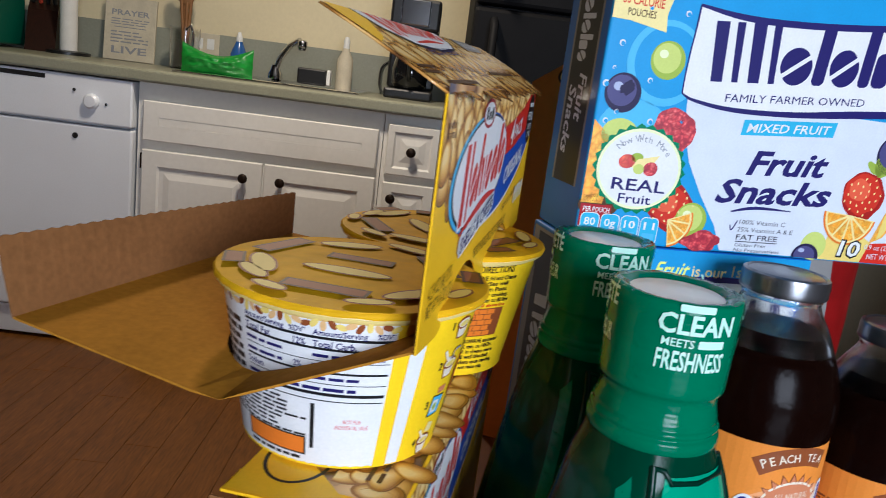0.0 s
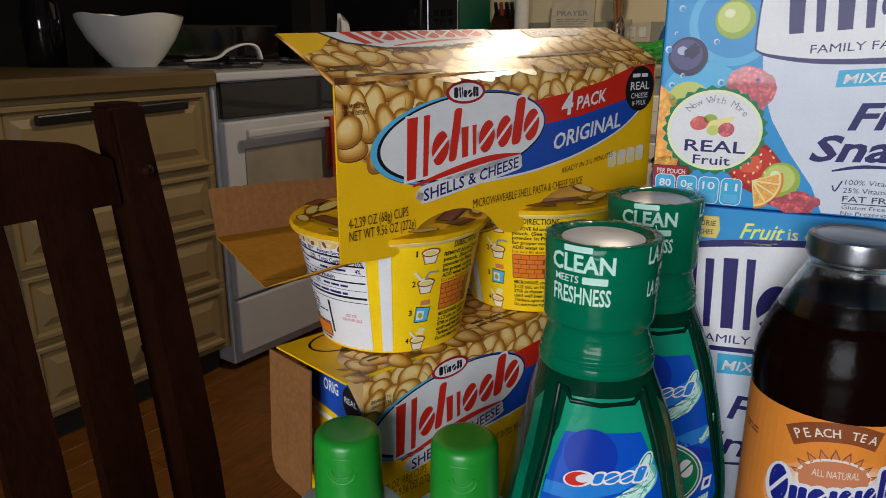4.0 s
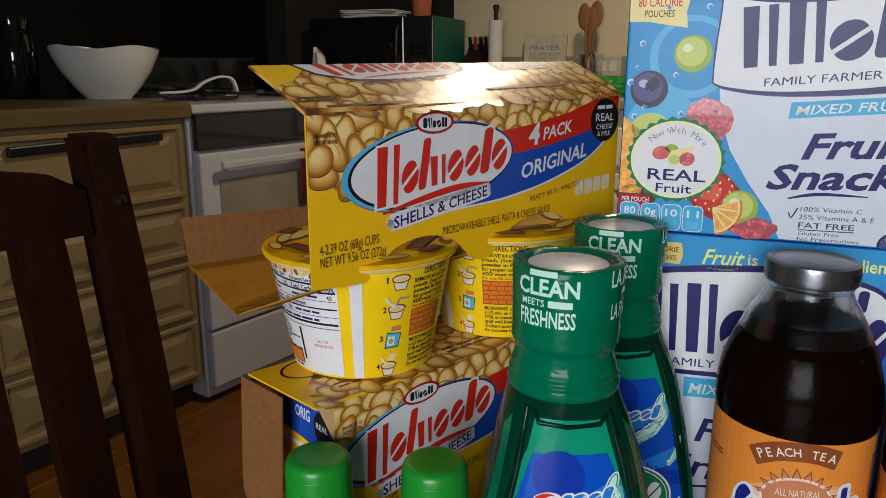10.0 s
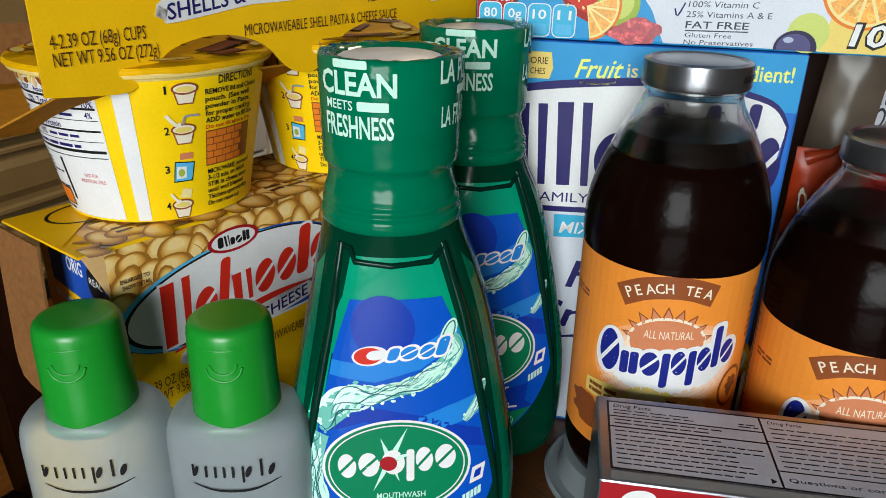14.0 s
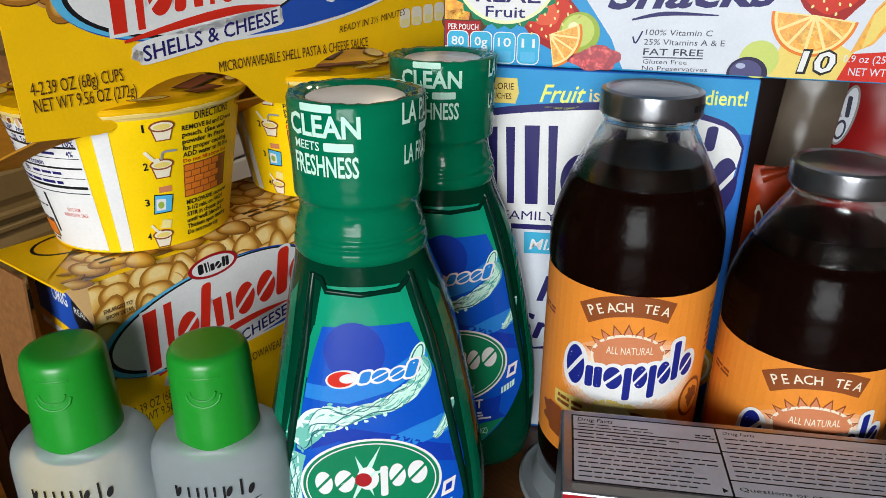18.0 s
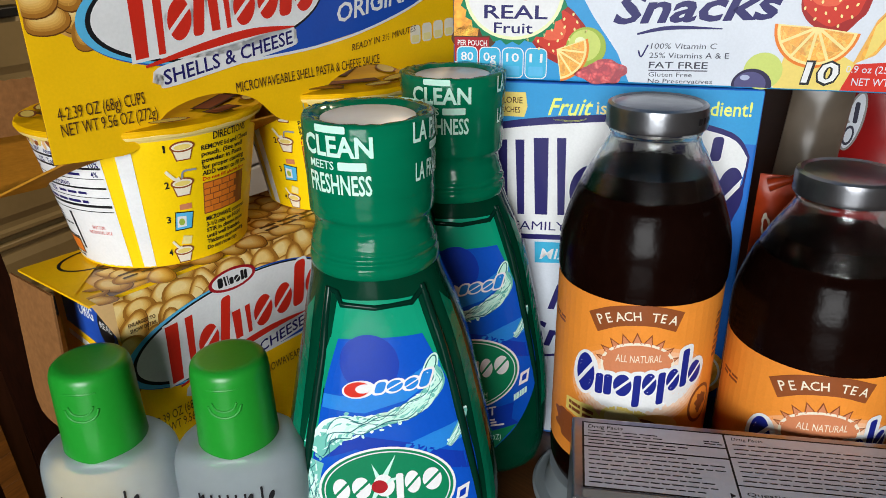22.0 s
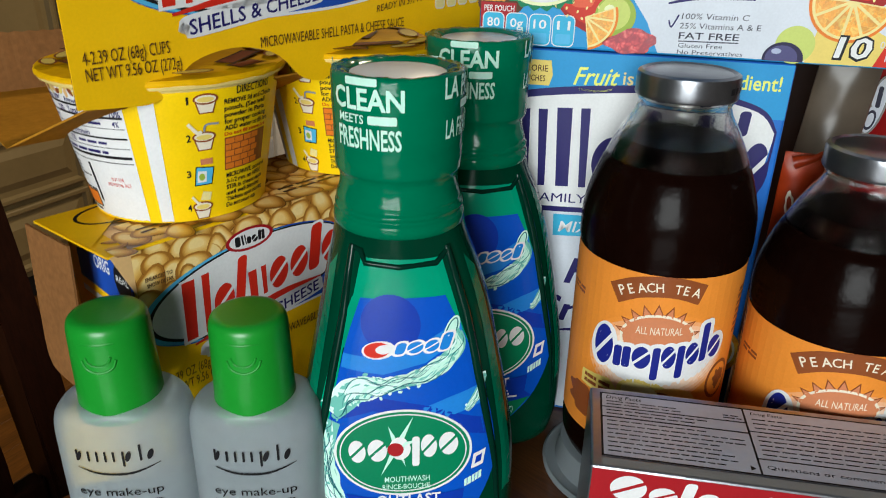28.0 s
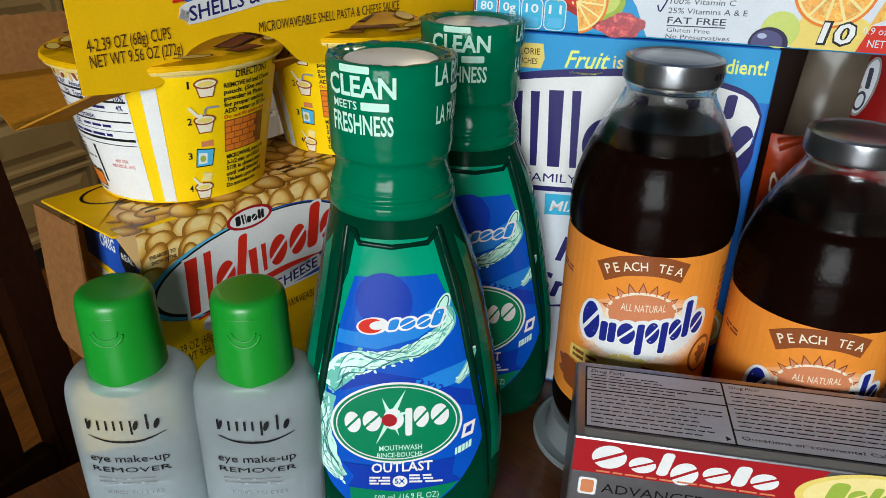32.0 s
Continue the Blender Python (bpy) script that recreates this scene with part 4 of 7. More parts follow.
    place = round_place(radius, 0.0)
    ref = radius(0.1) * 1000
    deg = ref * math.pi / 180

    p = Print(t, lambda u, v, h_: place(u, v, h_), 5)
    # white panel and nutrition table
    p.rect("white_panel", WHITE, -157 * deg, 1.2, -65 * deg, 57, 0)
    p.group(True)
    for k_ in range(26):
        p.oval("pasta_print", (RUST, GOLD, PASTA)[k_ % 3], (-156 + k_ * 3.6) * deg, 56.2 - (k_ % 2) * 0.7, 2.0, 1.1, 3 + k_ % 3, k_ * 37, 12)
    p.group(False)
    x0, x1, xm = -133 * deg, -66 * deg, -100 * deg
    for v, wgt in ((50.5, 1.0), (46.6, 0.9), (38, 0.8), (29.5, 1.2), (27.4, 0.4), (42.4, 0.3), (34, 0.3)):
        p.rect("printed_rule", BLACK, x0, v, x1, v + wgt, 2)
    p.text("Amount/Serving", NAVY, x0, 51.9, 2.0, 18, 2, bold=0.02)
    p.text("%DV*", NAVY, xm - 7.5, 51.9, 2.0, 6, 2, bold=0.02)
    p.text("Amount/Serving", NAVY, xm + 1, 51.9, 2.0, 18, 2, bold=0.02)
    p.text("%DV*", NAVY, x1 - 6, 51.9, 2.0, 6, 2, bold=0.02)
    for i, (a_, b_, c_, d_) in enumerate((("Total Fat", "12%", "Total Carb.", "10%"), ("", "", "", "4%"), ("", "2%", "Protein", ""), ("Sodium", "35%", "", ""))):
        v = 47.6 - i * 4.2
        for body, u, end in ((a_, x0, False), (b_, xm - 6, True), (c_, xm + 1, False), (d_, x1 - 5, True)):
            if body:
                p.text(body, NAVY, u, v, 2.3, len(body) * (1.5 if end else 1.35), 2, bold=0.02)
            elif not end:
                p.bars(NAVY, u, v, u + 17, v + 2.2, 1, 2, i + 70, words=3, fill=0.5)
    p.bars(NAVY, x0, 30.6, x1, 33.4, 1, 2, 5, words=9, fill=0.45)
    p.bars(BLACK, -156 * deg, 12, -101 * deg, 26.6, 9, 2, 6, words=8, fill=0.5)
    p.rect("printed_panel", BLACK, -139 * deg, 4.6, -101 * deg, 12.2, 2)
    p.rect("printed_panel", ORANGE, -138 * deg, 5.2, -102 * deg, 11.6, 3)
    p.rect("small_print", BLACK, -99 * deg, 8, -97 * deg, 26, 2)
    for i, v in enumerate((19.2, 16.8)):
        p.text(("NOT FOR", "INDIVIDUAL SALE")[i], RED, -79 * deg, v, 1.6, (7, 13)[i], 2, centre=True)
    p.bars(BLACK, -138 * deg, 2.2, -104 * deg, 4.2, 1, 2, 8, words=6)
    p.bars(BLACK, -156 * deg, 30, -137 * deg, 50, 6, 2, 9, words=3)
    # yellow band, white stripe, steps
    p.rect("white_stripe", WHITE, -57.5 * deg, 0.8, -50 * deg, 57, 1)
    for i, n in enumerate("1234"):
        v = 52.6 - i * 15.6
        cx = -26.5 * deg - i * 1.4
        p.text(n, BLACK, cx - 7.6, v - 0.6, 3.0, 0.8 if n == "1" else 1.9, 2, bold=0.02)
        if i == 2:
            p.poly("step_picture", BLACK, [(cx - 4.5, v - 4.9), (cx + 3.9, v - 4.9), (cx + 5.3, v + 3.0), (cx - 3.4, v + 3.9)], 1)
            p.poly("step_picture", AQUA, [(cx - 4, v - 4.4), (cx + 3.6, v - 4.4), (cx + 4.8, v + 2.6), (cx - 3, v + 3.4)], 2)
            p.poly("step_picture", WHITE, [(cx - 3.2, v - 3.4), (cx + 1.2, v - 3.4), (cx + 1.6, v + 1.4), (cx - 2.6, v + 1.8)], 3)
            p.oval("step_picture", GRAPE1, cx - 0.8, v - 1, 1.4, 1.6, 4)
            p.rect("step_picture", SALMON, cx - 1, v + 4.4, cx + 4.6, v + 7, 2)
        else:
            p.poly("step_picture", RUST, [(cx - 4.8, v + 1), (cx + 4.6, v + 1), (cx + 3, v - 5), (cx - 3, v - 5)], 2)
            p.poly("step_picture", CREAM, [(cx - 4.1, v + 0.6), (cx + 4.1, v + 0.6), (cx + 2.6, v - 4.5), (cx - 2.6, v - 4.5)], 3)
            p.oval("step_picture", RUST, cx, v + 1, 5.1, 2.3, 4)
            p.oval("step_picture", CREAM, cx, v + 1, 4.3, 1.6, 5)
            p.oval("step_picture", GOLD, cx, v + 0.8, 3.4, 1.1, 6)
            if i == 1:
                p.stroke("step_picture", GREY, [(cx, v + 3), (cx + 1, v + 6), (cx + 6.5, v + 6)], 0.9, 7)
                p.stroke("step_picture", CREAM, [(cx - 6.5, v + 7), (cx - 3, v + 3), (cx - 1, v + 3.4)], 1.4, 7)
            if i == 3:
                p.poly("step_picture", PALEYEL, [(cx - 1, v + 4), (cx + 4, v + 3.4), (cx + 5, v + 7), (cx + 0.6, v + 8)], 2)
                p.stroke("step_picture", CREAM, [(cx - 5, v + 6), (cx - 2, v + 2.4), (cx - 1, v + 3)], 1.2, 7)
    p.text("DIRECTIONS", BLACK, -10 * deg, 54.0, 3.2, 20, 2, bold=0.015)
    for v, body, wd in ((50.4, "REMOVE lid and Cheese", 29), (47.6, "pouch. (See well", 24), (44.8, "powder in Pasta", 24), (42.0, "for proper cooking.", 26), (39.2, "ADD water to fill line.", 28)):
        p.text(body, BLACK, -17 * deg, v, 2.0, wd, 2, bold=0.022)
    p.text("Do not fill above line", RED, -17 * deg, 36.8, 1.6, 26, 2, bold=0.015)
    p.rect("printed_panel", RUST, -17 * deg, 21.4, 14 * deg, 36.0, 2)
    p.group(True)
    for r in range(5):
        for c in range(4):
            u0 = -16.4 * deg + c * 5.0 - (r % 2) * 1.6
            p.rect("brick_print", ORANGE, max(u0, -16.4 * deg), 21.9 + r * 2.8, min(u0 + 4.6, 13.4 * deg), 24.3 + r * 2.8, 3)
    p.group(False)
    for v, body, wd in ((18.0, "MICROWAVE, uncovered", 28), (15.2, "3-1/2 min. on HIGH.", 25), (12.4, "STIR in cheese sauce", 27), (9.6, "until well blended.", 25), (6.8, "Thickens upon standing.", 29), (4.0, "Do not reuse cup.", 22)):
        p.text(body, BLACK, -16 * deg, v, 2.0, wd, 2, bold=0.022)
    # second face for the far side
    p.rect("white_panel", WHITE, 60 * deg, 1.2, 150 * deg, 57, 0)
    p.bars(BLACK, 64 * deg, 8, 146 * deg, 52, 14, 2, 15, words=6)
    p.done()
    return t


pasta_cup(-0.021, 0.265, 0.0)
pasta_cup(0.0125, 0.3575, -58.0)

# torn sleeve round the two cups: front panel with arches, top panel tipped up, tray sheet and back wall
sleeve = thing("torn_pasta_sleeve", "torn yellow card sleeve with raised top hanging round two pasta cups", "packaging", pose(0.005, 0.2, 0.75, 0, 0, A_PACK))
low = []
for s, v in ((0.0, 183.5), (15, 182.0), (29, 181.5), (36, 186), (46, 194), (60, 197.5), (74, 197.0), (88, 192), (98, 182.5), (106, 179.0), (114, 179.2), (120, 184), (132, 193), (150, 197.5), (168, 196), (184, 190), (196, 187), (214, 187), (231, 188)):
    low.append((s, v))
line = [tuple(q) for q in spline(low, 3)]
fold = [(s, 259.5 + s * 0.022) for s in np.linspace(0, 231, len(line))]
bm = bmesh.new()
for y in (0.0, 0.0006):
    a = [bm.verts.new((u / 1000, y, v / 1000)) for u, v in line]
    b = [bm.verts.new((u / 1000, y, v / 1000)) for u, v in fold]
    for i in range(len(line) - 1):
        f = (a[i], a[i + 1], b[i + 1], b[i])
        bm.faces.new(f if y == 0 else tuple(reversed(f)))
bmesh.ops.remove_doubles(bm, verts=bm.verts[:], dist=1e-6)
bound = [e for e in bm.edges if e.is_boundary]
bmesh.ops.bridge_loops(bm, edges=bound)
part("front_panel", bm, YELLOW, sleeve)
pr = Print(sleeve, flat((0, 0, 0), (1, 0, 0), (0, 0, 1)), None, 0.0003)
pack_art(pr, 186.0)
pr.done()
heap = Print(sleeve, flat((0, 0, 0), (1, 0, 0), (0, 0, 1)), None, 0.00002, 0.0000028)
shells(heap, 0.5, 230.5, heap_low(186.0), lambda x: 259.0 + x * 0.022, 23)
heap.done()
# inside of the front panel is bare card
bm = bmesh.new()
a = [bm.verts.new((u / 1000, 0.0009, v / 1000)) for u, v in line]
b = [bm.verts.new((u / 1000, 0.0009, v / 1000)) for u, v in fold]
for i in range(len(line) - 1):
    bm.faces.new((b[i], b[i + 1], a[i + 1], a[i]))
part("bare_inside", bm, CARD, sleeve)
# top panel: from the fold up and back
back, rise = 0.0375, 0.0195
up = Vector((-0.004, back, rise))
n_ = Vector((1, 0, 0.022)).normalized().cross(up.normalized())
bm = bmesh.new()
rings = []
for k in range(7):
    q = k / 6
    row = []
    for i in range(25):
        s = i / 24
        p0 = Vector((0.231 * s, 0, 0.2595 + 0.0051 * s)) + up * q * (1.0 - 0.05 * s) + Vector((0, 0, 0.0009 * math.sin(math.pi * q) * (0.4 + 0.6 * s)))
        row.append(bm.verts.new(p0))
    rings.append(row)
for a, b in zip(rings, rings[1:]):
    for i in range(24):
        bm.faces.new((a[i], a[i + 1], b[i + 1], b[i]))
ob = part("top_panel", bm, GLOSS_SHELLS, sleeve, "glossy top panel printed with pasta shells", smooth=180)
so = ob.modifiers.new("card", "SOLIDIFY")
so.thickness, so.offset = 0.0006, -1.0


def on_top(u, v, h_):
    s, q = u / 0.231, v / 0.042
    p0 = Vector((0.231 * s, 0, 0.2595 + 0.0051 * s)) + up * q * (1.0 - 0.05 * s) + Vector((0, 0, 0.0009 * math.sin(math.pi * min(max(q, 0), 1)) * (0.4 + 0.6 * s)))
    return p0 + n_ * (h_ + 0.0002)


heap = Print(sleeve, on_top, 8, -0.00015, 0.0000028)
shells(heap, 1.0, 230, lambda x: 0.8, lambda x: 41.0, 24, 1)
heap.done()
pr = Print(sleeve, on_top, 8)
pr.poly("printed_corner", YELLOW, [(0.5, 22), (12, 26), (30, 41.5), (0.5, 41.5)], 0)
pr.poly("printed_oval", BLACK, [(20, 41.8), (27, 31), (46, 24), (80, 23), (112, 27), (124, 33), (126, 41.8)], 1)
pr.poly("printed_oval", WHITE, [(22, 41.6), (29, 32), (47, 25.5), (80, 24.5), (110, 28), (122, 33.6), (123.6, 41.6)], 2)
pr.mark(RED, 33, 29.5, 86, 12, [("wedge", 1.05, 0.0, 1.0), ("disc", 0.72, 0.2, 0.98), ("bar", 0.34, 0.2, 1.0), ("wedge", 0.78, 0.25, 0.98), ("disc", 0.74, 0.28, 0.98), ("disc", 0.74, 0.3, 0.98), ("bar", 0.46, 0.32, 1.0), ("disc", 0.8, 0.34, 0.98)], 4, -0.2)
pr.stroke("printed_swash", RED, [(52, 26.8), (80, 30), (104, 31)], [0.8, 1.8, 0.5], 4)
pr.text("SHELLS & CHEESE", NAVY, 48, 19.4, 4.4, 56, 4, slope=0.06, bold=0.01)
pr.poly("printed_band", SIDESILVER, [(150, 30), (190, 31), (202, 36), (190, 41), (150, 41)], 1)
pr.text("ORIGINAL", WHITE, 154, 33, 5.0, 38, 3, bold=0.01)
for yy in (11, 8.4):
    pr.rect("small_print", BROWNP, 4, yy, 22, yy + 1.4, 3)
pr.rect("small_print", BROWNP, 14, 3.4, 62, 5.2, 3)
pr.rect("small_print", BROWNP, 120, 10, 190, 12, 3)
pr.done()
# tray sheet: P at the panel's foot, T the near corner, then the far wall
inv = sleeve.matrix_basis.inverted()


def local(x, y, z):
    return inv @ Vector((x, y, z))


SHEET = [(0.004, 0.204, 0.9335), (-0.053, 0.207, 0.908), (-0.137, 0.244, 0.914), (-0.076, 0.431, 0.906), (0.05, 0.405, 0.930)]
holes = [(-0.021, 0.265, 0.0445), (0.0125, 0.3575, 0.0445)]
bm = bmesh.new()


def sheet_height(x, y):
    w = -(x - (0.005 + 0.228 * (y - 0.2))) * 0.975
    return 0.9335 - 0.42 * w if w < 0.06 else 0.9083 + 0.05 * (w - 0.06)


edges = []
loops = [[(x, y) for x, y, z in SHEET]] + [[(cx + r * math.cos(2 * math.pi * k / 40), cy + r * math.sin(2 * math.pi * k / 40)) for k in range(40)] for cx, cy, r in holes]
for lp in loops:
    fine = []
    for i, q in enumerate(lp):
        q2 = lp[(i + 1) % len(lp)]
        steps_ = 8 if len(lp) < 10 else 1
        fine += [(q[0] + (q2[0] - q[0]) * j / steps_, q[1] + (q2[1] - q[1]) * j / steps_) for j in range(steps_)]
    vs = [bm.verts.new((x, y, 0)) for x, y in fine]
    edges += [bm.edges.new((vs[i], vs[(i + 1) % len(vs)])) for i in range(len(vs))]
bmesh.ops.triangle_fill(bm, edges=edges, use_beauty=True)
for v in bm.verts:
    v.co = local(v.co.x, v.co.y, sheet_height(v.co.x, v.co.y))
bm.normal_update()
if sum(f.normal.z for f in bm.faces) < 0:
    bmesh.ops.reverse_faces(bm, faces=bm.faces[:])
ob = part("tray_sheet", bm, BOUNCECARD, sleeve, "bare brown inside of the card tray")
so = ob.modifiers.new("card", "SOLIDIFY")
so.thickness, so.offset = 0.0008, 0.0
# far wall with a perforated edge
bm = bmesh.new()
n = 60
foot = [local(-0.137 + (0.061) * i / n, 0.244 + 0.187 * i / n, sheet_height(-0.137 + 0.061 * i / n, 0.244 + 0.187 * i / n)) for i in range(n + 1)]
head = [local(-0.143 + (0.067) * i / n, 0.245 + 0.185 * i / n, 0.9415 - 0.004 * i / n - (0.0006 if i % 2 == 0 else 0)) for i in range(n + 1)]
va, vb_ = [bm.verts.new(q) for q in foot], [bm.verts.new(q) for q in head]
for i in range(n):
    bm.faces.new((va[i], va[i + 1], vb_[i + 1], vb_[i]))
ob = part("tray_wall", bm, CARD, sleeve, "brown card wall with a perforated edge")
so = ob.modifiers.new("card", "SOLIDIFY")
so.thickness, so.offset = 0.0008, 0.0


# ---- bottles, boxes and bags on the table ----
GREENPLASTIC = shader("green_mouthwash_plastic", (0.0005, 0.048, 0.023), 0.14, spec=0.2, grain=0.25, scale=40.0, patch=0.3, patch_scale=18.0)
# Two lighter greens paint in the glow of lit liquid behind the plastic.
LITFACET = shader("lit_green_plastic", (0.004, 0.30, 0.165), 0.2, spec=0.3, patch=0.25, patch_scale=25.0)
LITSIDE = shader("lit_side_green_plastic", (0.002, 0.165, 0.085), 0.2, spec=0.3, patch=0.3, patch_scale=40.0)
DARKGREEN = shader("dark_green_plastic", (0.001, 0.024, 0.014), 0.14, spec=0.2, patch=0.2, patch_scale=30.0)
GREENFILM = shader("green_shrink_film", (0.0006, 0.150, 0.070), 0.12, spec=0.15, grain=0.1, scale=60.0, bump=0.7, bump_scale=170.0, stretch=(0.35, 0.35, 1.0), patch=0.12, patch_scale=30.0)
CAPWHITE = shader("white_cap_plastic", (0.74, 0.75, 0.73), 0.35, grain=0.05, patch=0.06, patch_scale=60.0)
CAPGREEN = shader("green_cap_plastic", (0.012, 0.26, 0.022), 0.32, grain=0.06, scale=500.0, patch=0.05, patch_scale=50.0, bump=0.04)
FROST = shader("frosted_plastic", (0.66, 0.75, 0.79), 0.28, spec=0.35, grain=0.04, patch=0.10, patch_scale=40.0, transmission=0.7, ior=1.25)
TEA = shader("dark_tea", (0.0060, 0.0017, 0.0010), 0.19, spec=0.055, grain=0.2, patch=0.2, patch_scale=30.0, bump=0.16, bump_scale=240.0)
GLASS = shader("clear_glass", (0.96, 0.97, 0.97), 0.13, transmission=1.0, ior=1.38, patch=0.02, patch_scale=60.0, bump=0.22, bump_scale=260.0)
STEEL = shader("cap_metal", (0.20, 0.205, 0.22), 0.28, metal=0.9, grain=0.12, scale=200.0, patch=0.15, patch_scale=60.0, bump=0.1)
BLUEGLOSS = ink("blue_label_film", (0.004, 0.08, 0.50), 0.25, 0.5)
NAVYBLUE = ink("deep_blue_label_film", (0.006, 0.04, 0.38), 0.25, 0.5)
AZURE = ink("azure_label_film", (0.02, 0.21, 0.64), 0.25, 0.5)
NAVYMARK = ink("navy_mark", (0.012, 0.02, 0.22))
LIQUID = shader("remover_liquid", (0.68, 0.76, 0.80), 0.2, transmission=0.40, grain=0.03, patch=0.05)
HOLO = shader("holographic_foil", (0.62, 0.66, 0.70), 0.22, metal=0.8, second=(0.55, 0.70, 0.45), scale=25.0)
# Silver panel with the bluish sky sheen put into its base colour.
FACTS = shader("sheen_silver_panel", (0.57, 0.58, 0.66), 0.40, metal=0.18, grain=0.06, scale=300.0, patch=0.08, patch_scale=30.0)
ORANGEPAPER = shader("orange_paper", (0.80, 0.22, 0.02), 0.6, grain=0.08, patch=0.1, patch_scale=20.0)
GLOW = [ink("pale_orange_print", (0.83 + 0.012 * k, 0.28 + 0.09 * k, 0.04 + 0.11 * k), 0.5, 0.1) for k in range(5)]
ORANGELAB = ink("orange_label_paper", (0.80, 0.265, 0.034), 0.5, 0.1)


def section(a, b, z, p=2.5, n=64):
    out = []
    for k in range(n):
        t = 2 * math.pi * k / n
        c, s = math.cos(t), math.sin(t)
        out.append((a * math.copysign(abs(c) ** (2 / p), c), b * math.copysign(abs(s) ** (2 / p), s), z))
    return out


MOUTH = spline([(0.000, 0.0395, 0.0260, 3.0), (0.003, 0.0440, 0.0305, 3.0), (0.020, 0.0468, 0.0330, 3.1), (0.040, 0.0468, 0.0330, 3.2), (0.060, 0.0456, 0.0322, 3.2),
                (0.085, 0.0412, 0.0305, 3.2), (0.105, 0.0372, 0.0292, 3.1), (0.122, 0.0334, 0.0282, 2.9), (0.138, 0.0294, 0.0268, 2.6), (0.149, 0.0260, 0.0252, 2.2), (0.155, 0.0246, 0.0244, 2.0)], 4)


def body_shift(z):
    """The body leans a little to one side of the neck."""
    return 0.0024 * min(1.0, max(0.0, (0.155 - z) / 0.03))


def mouth_at(z):
    zs = [r[0] for r in MOUTH]
    return [float(np.interp(z, zs, [r[k] for r in MOUTH])) for k in (1, 2, 3)]


def mouthwash(x, y, turn, label, face):
    t = thing("mouthwash_bottle", label, "bottle", pose(x, y, TOP, 0, 0, turn), group="mouthwash bottles")
    part("bottle_body", loft([[(q[0] + body_shift(z), q[1], q[2]) for q in section(a, b, z, p)] for z, a, b, p in MOUTH]), GREENPLASTIC, t, smooth=50)
    neck = [(0.0242, 0.1546), (0.0248, 0.1556), (0.0250, 0.1572), (0.0248, 0.1590), (0.0243, 0.1600), (0.0237, 0.1604), (0.0238, 0.1612), (0.0243, 0.1618), (0.0243, 0.1628), (0.0237, 0.1636),
            (0.0232, 0.1642), (0.0234, 0.1650), (0.0232, 0.1662), (0.0224, 0.1684), (0.0219, 0.1708), (0.0219, 0.1732), (0.0222, 0.1750), (0.0230, 0.1758), (0.0234, 0.1768), (0.0235, 0.1800), (0.0236, 0.1900), (0.0238, 0.2020), (0.0239, 0.2100), (0.0234, 0.2112)]
    prof = [tuple(r) for r in neck] + [(0.0190, 0.2106), (0.0172, 0.2096)]
    film = lathe(prof, 96, True, False)
    for v in film.verts:                   # creases where the film is drawn in
        g = math.exp(-((v.co.z - 0.166) / 0.008) ** 2)
        f = 1 + g * 0.022 * noise.noise(Vector((v.co.x * 90, v.co.y * 90, v.co.z * 420 + x * 50)))
        v.co.x, v.co.y = v.co.x * f, v.co.y * f
    part("shrink_sleeve", film, GREENFILM, t, "glossy green shrink film over the cap", smooth=75)
    part("cap_top", lathe([(0.0178, 0.2040), (0.0178, 0.2094), (0.0165, 0.2100), (0.002, 0.2102)], 48), CAPWHITE, t, "white cap top inside the film", smooth=40)
    fs = bmesh.new()                       # torn lip of the film round the cap
    lathe([(0.0178, 0.2100), (0.0200, 0.2112), (0.0234, 0.2114), (0.0238, 0.2104)], 72, False, False, fs)
    for v in fs.verts:
        v.co.z += 0.0006 * noise.noise(v.co * 300)
    part("film_lip", fs, GREENFILM, t, smooth=180)
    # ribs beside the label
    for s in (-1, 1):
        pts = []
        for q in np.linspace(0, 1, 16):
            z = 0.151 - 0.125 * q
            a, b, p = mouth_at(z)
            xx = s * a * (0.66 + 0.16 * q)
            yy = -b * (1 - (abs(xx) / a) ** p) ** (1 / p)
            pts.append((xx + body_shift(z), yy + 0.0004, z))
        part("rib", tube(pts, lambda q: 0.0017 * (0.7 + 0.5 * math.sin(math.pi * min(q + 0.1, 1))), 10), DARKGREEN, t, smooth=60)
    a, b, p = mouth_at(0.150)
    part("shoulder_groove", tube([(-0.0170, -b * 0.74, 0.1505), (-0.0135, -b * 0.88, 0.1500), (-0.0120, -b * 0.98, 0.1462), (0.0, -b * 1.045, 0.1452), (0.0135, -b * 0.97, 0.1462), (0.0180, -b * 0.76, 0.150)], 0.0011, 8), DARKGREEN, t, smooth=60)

    def place(u, v, h):
        a_, b_, p_ = mouth_at(v)
        f = max(0.0, 1 - (min(abs(u - body_shift(v)), a_ * 0.98) / a_) ** p_) ** (1 / p_)
        return Vector((u, -b_ * f - h - 0.0003, v))
    pr = Print(t, place, 4)
    d = 12.0                               # heights were taken from 12 mm over the table
    # blue label
    left = [(-14, 121), (-20, 102), (-25, 80), (-29, 60), (-31, 42), (-28, 24), (-20, 12)]
    right = [(16, 9), (28, 22), (36, 38), (38.5, 52), (35, 74), (28, 97), (17, 122)]
    outline = [tuple(q[:2]) for q in spline(left, 4)] + [tuple(q[:2]) for q in spline(right, 4)]
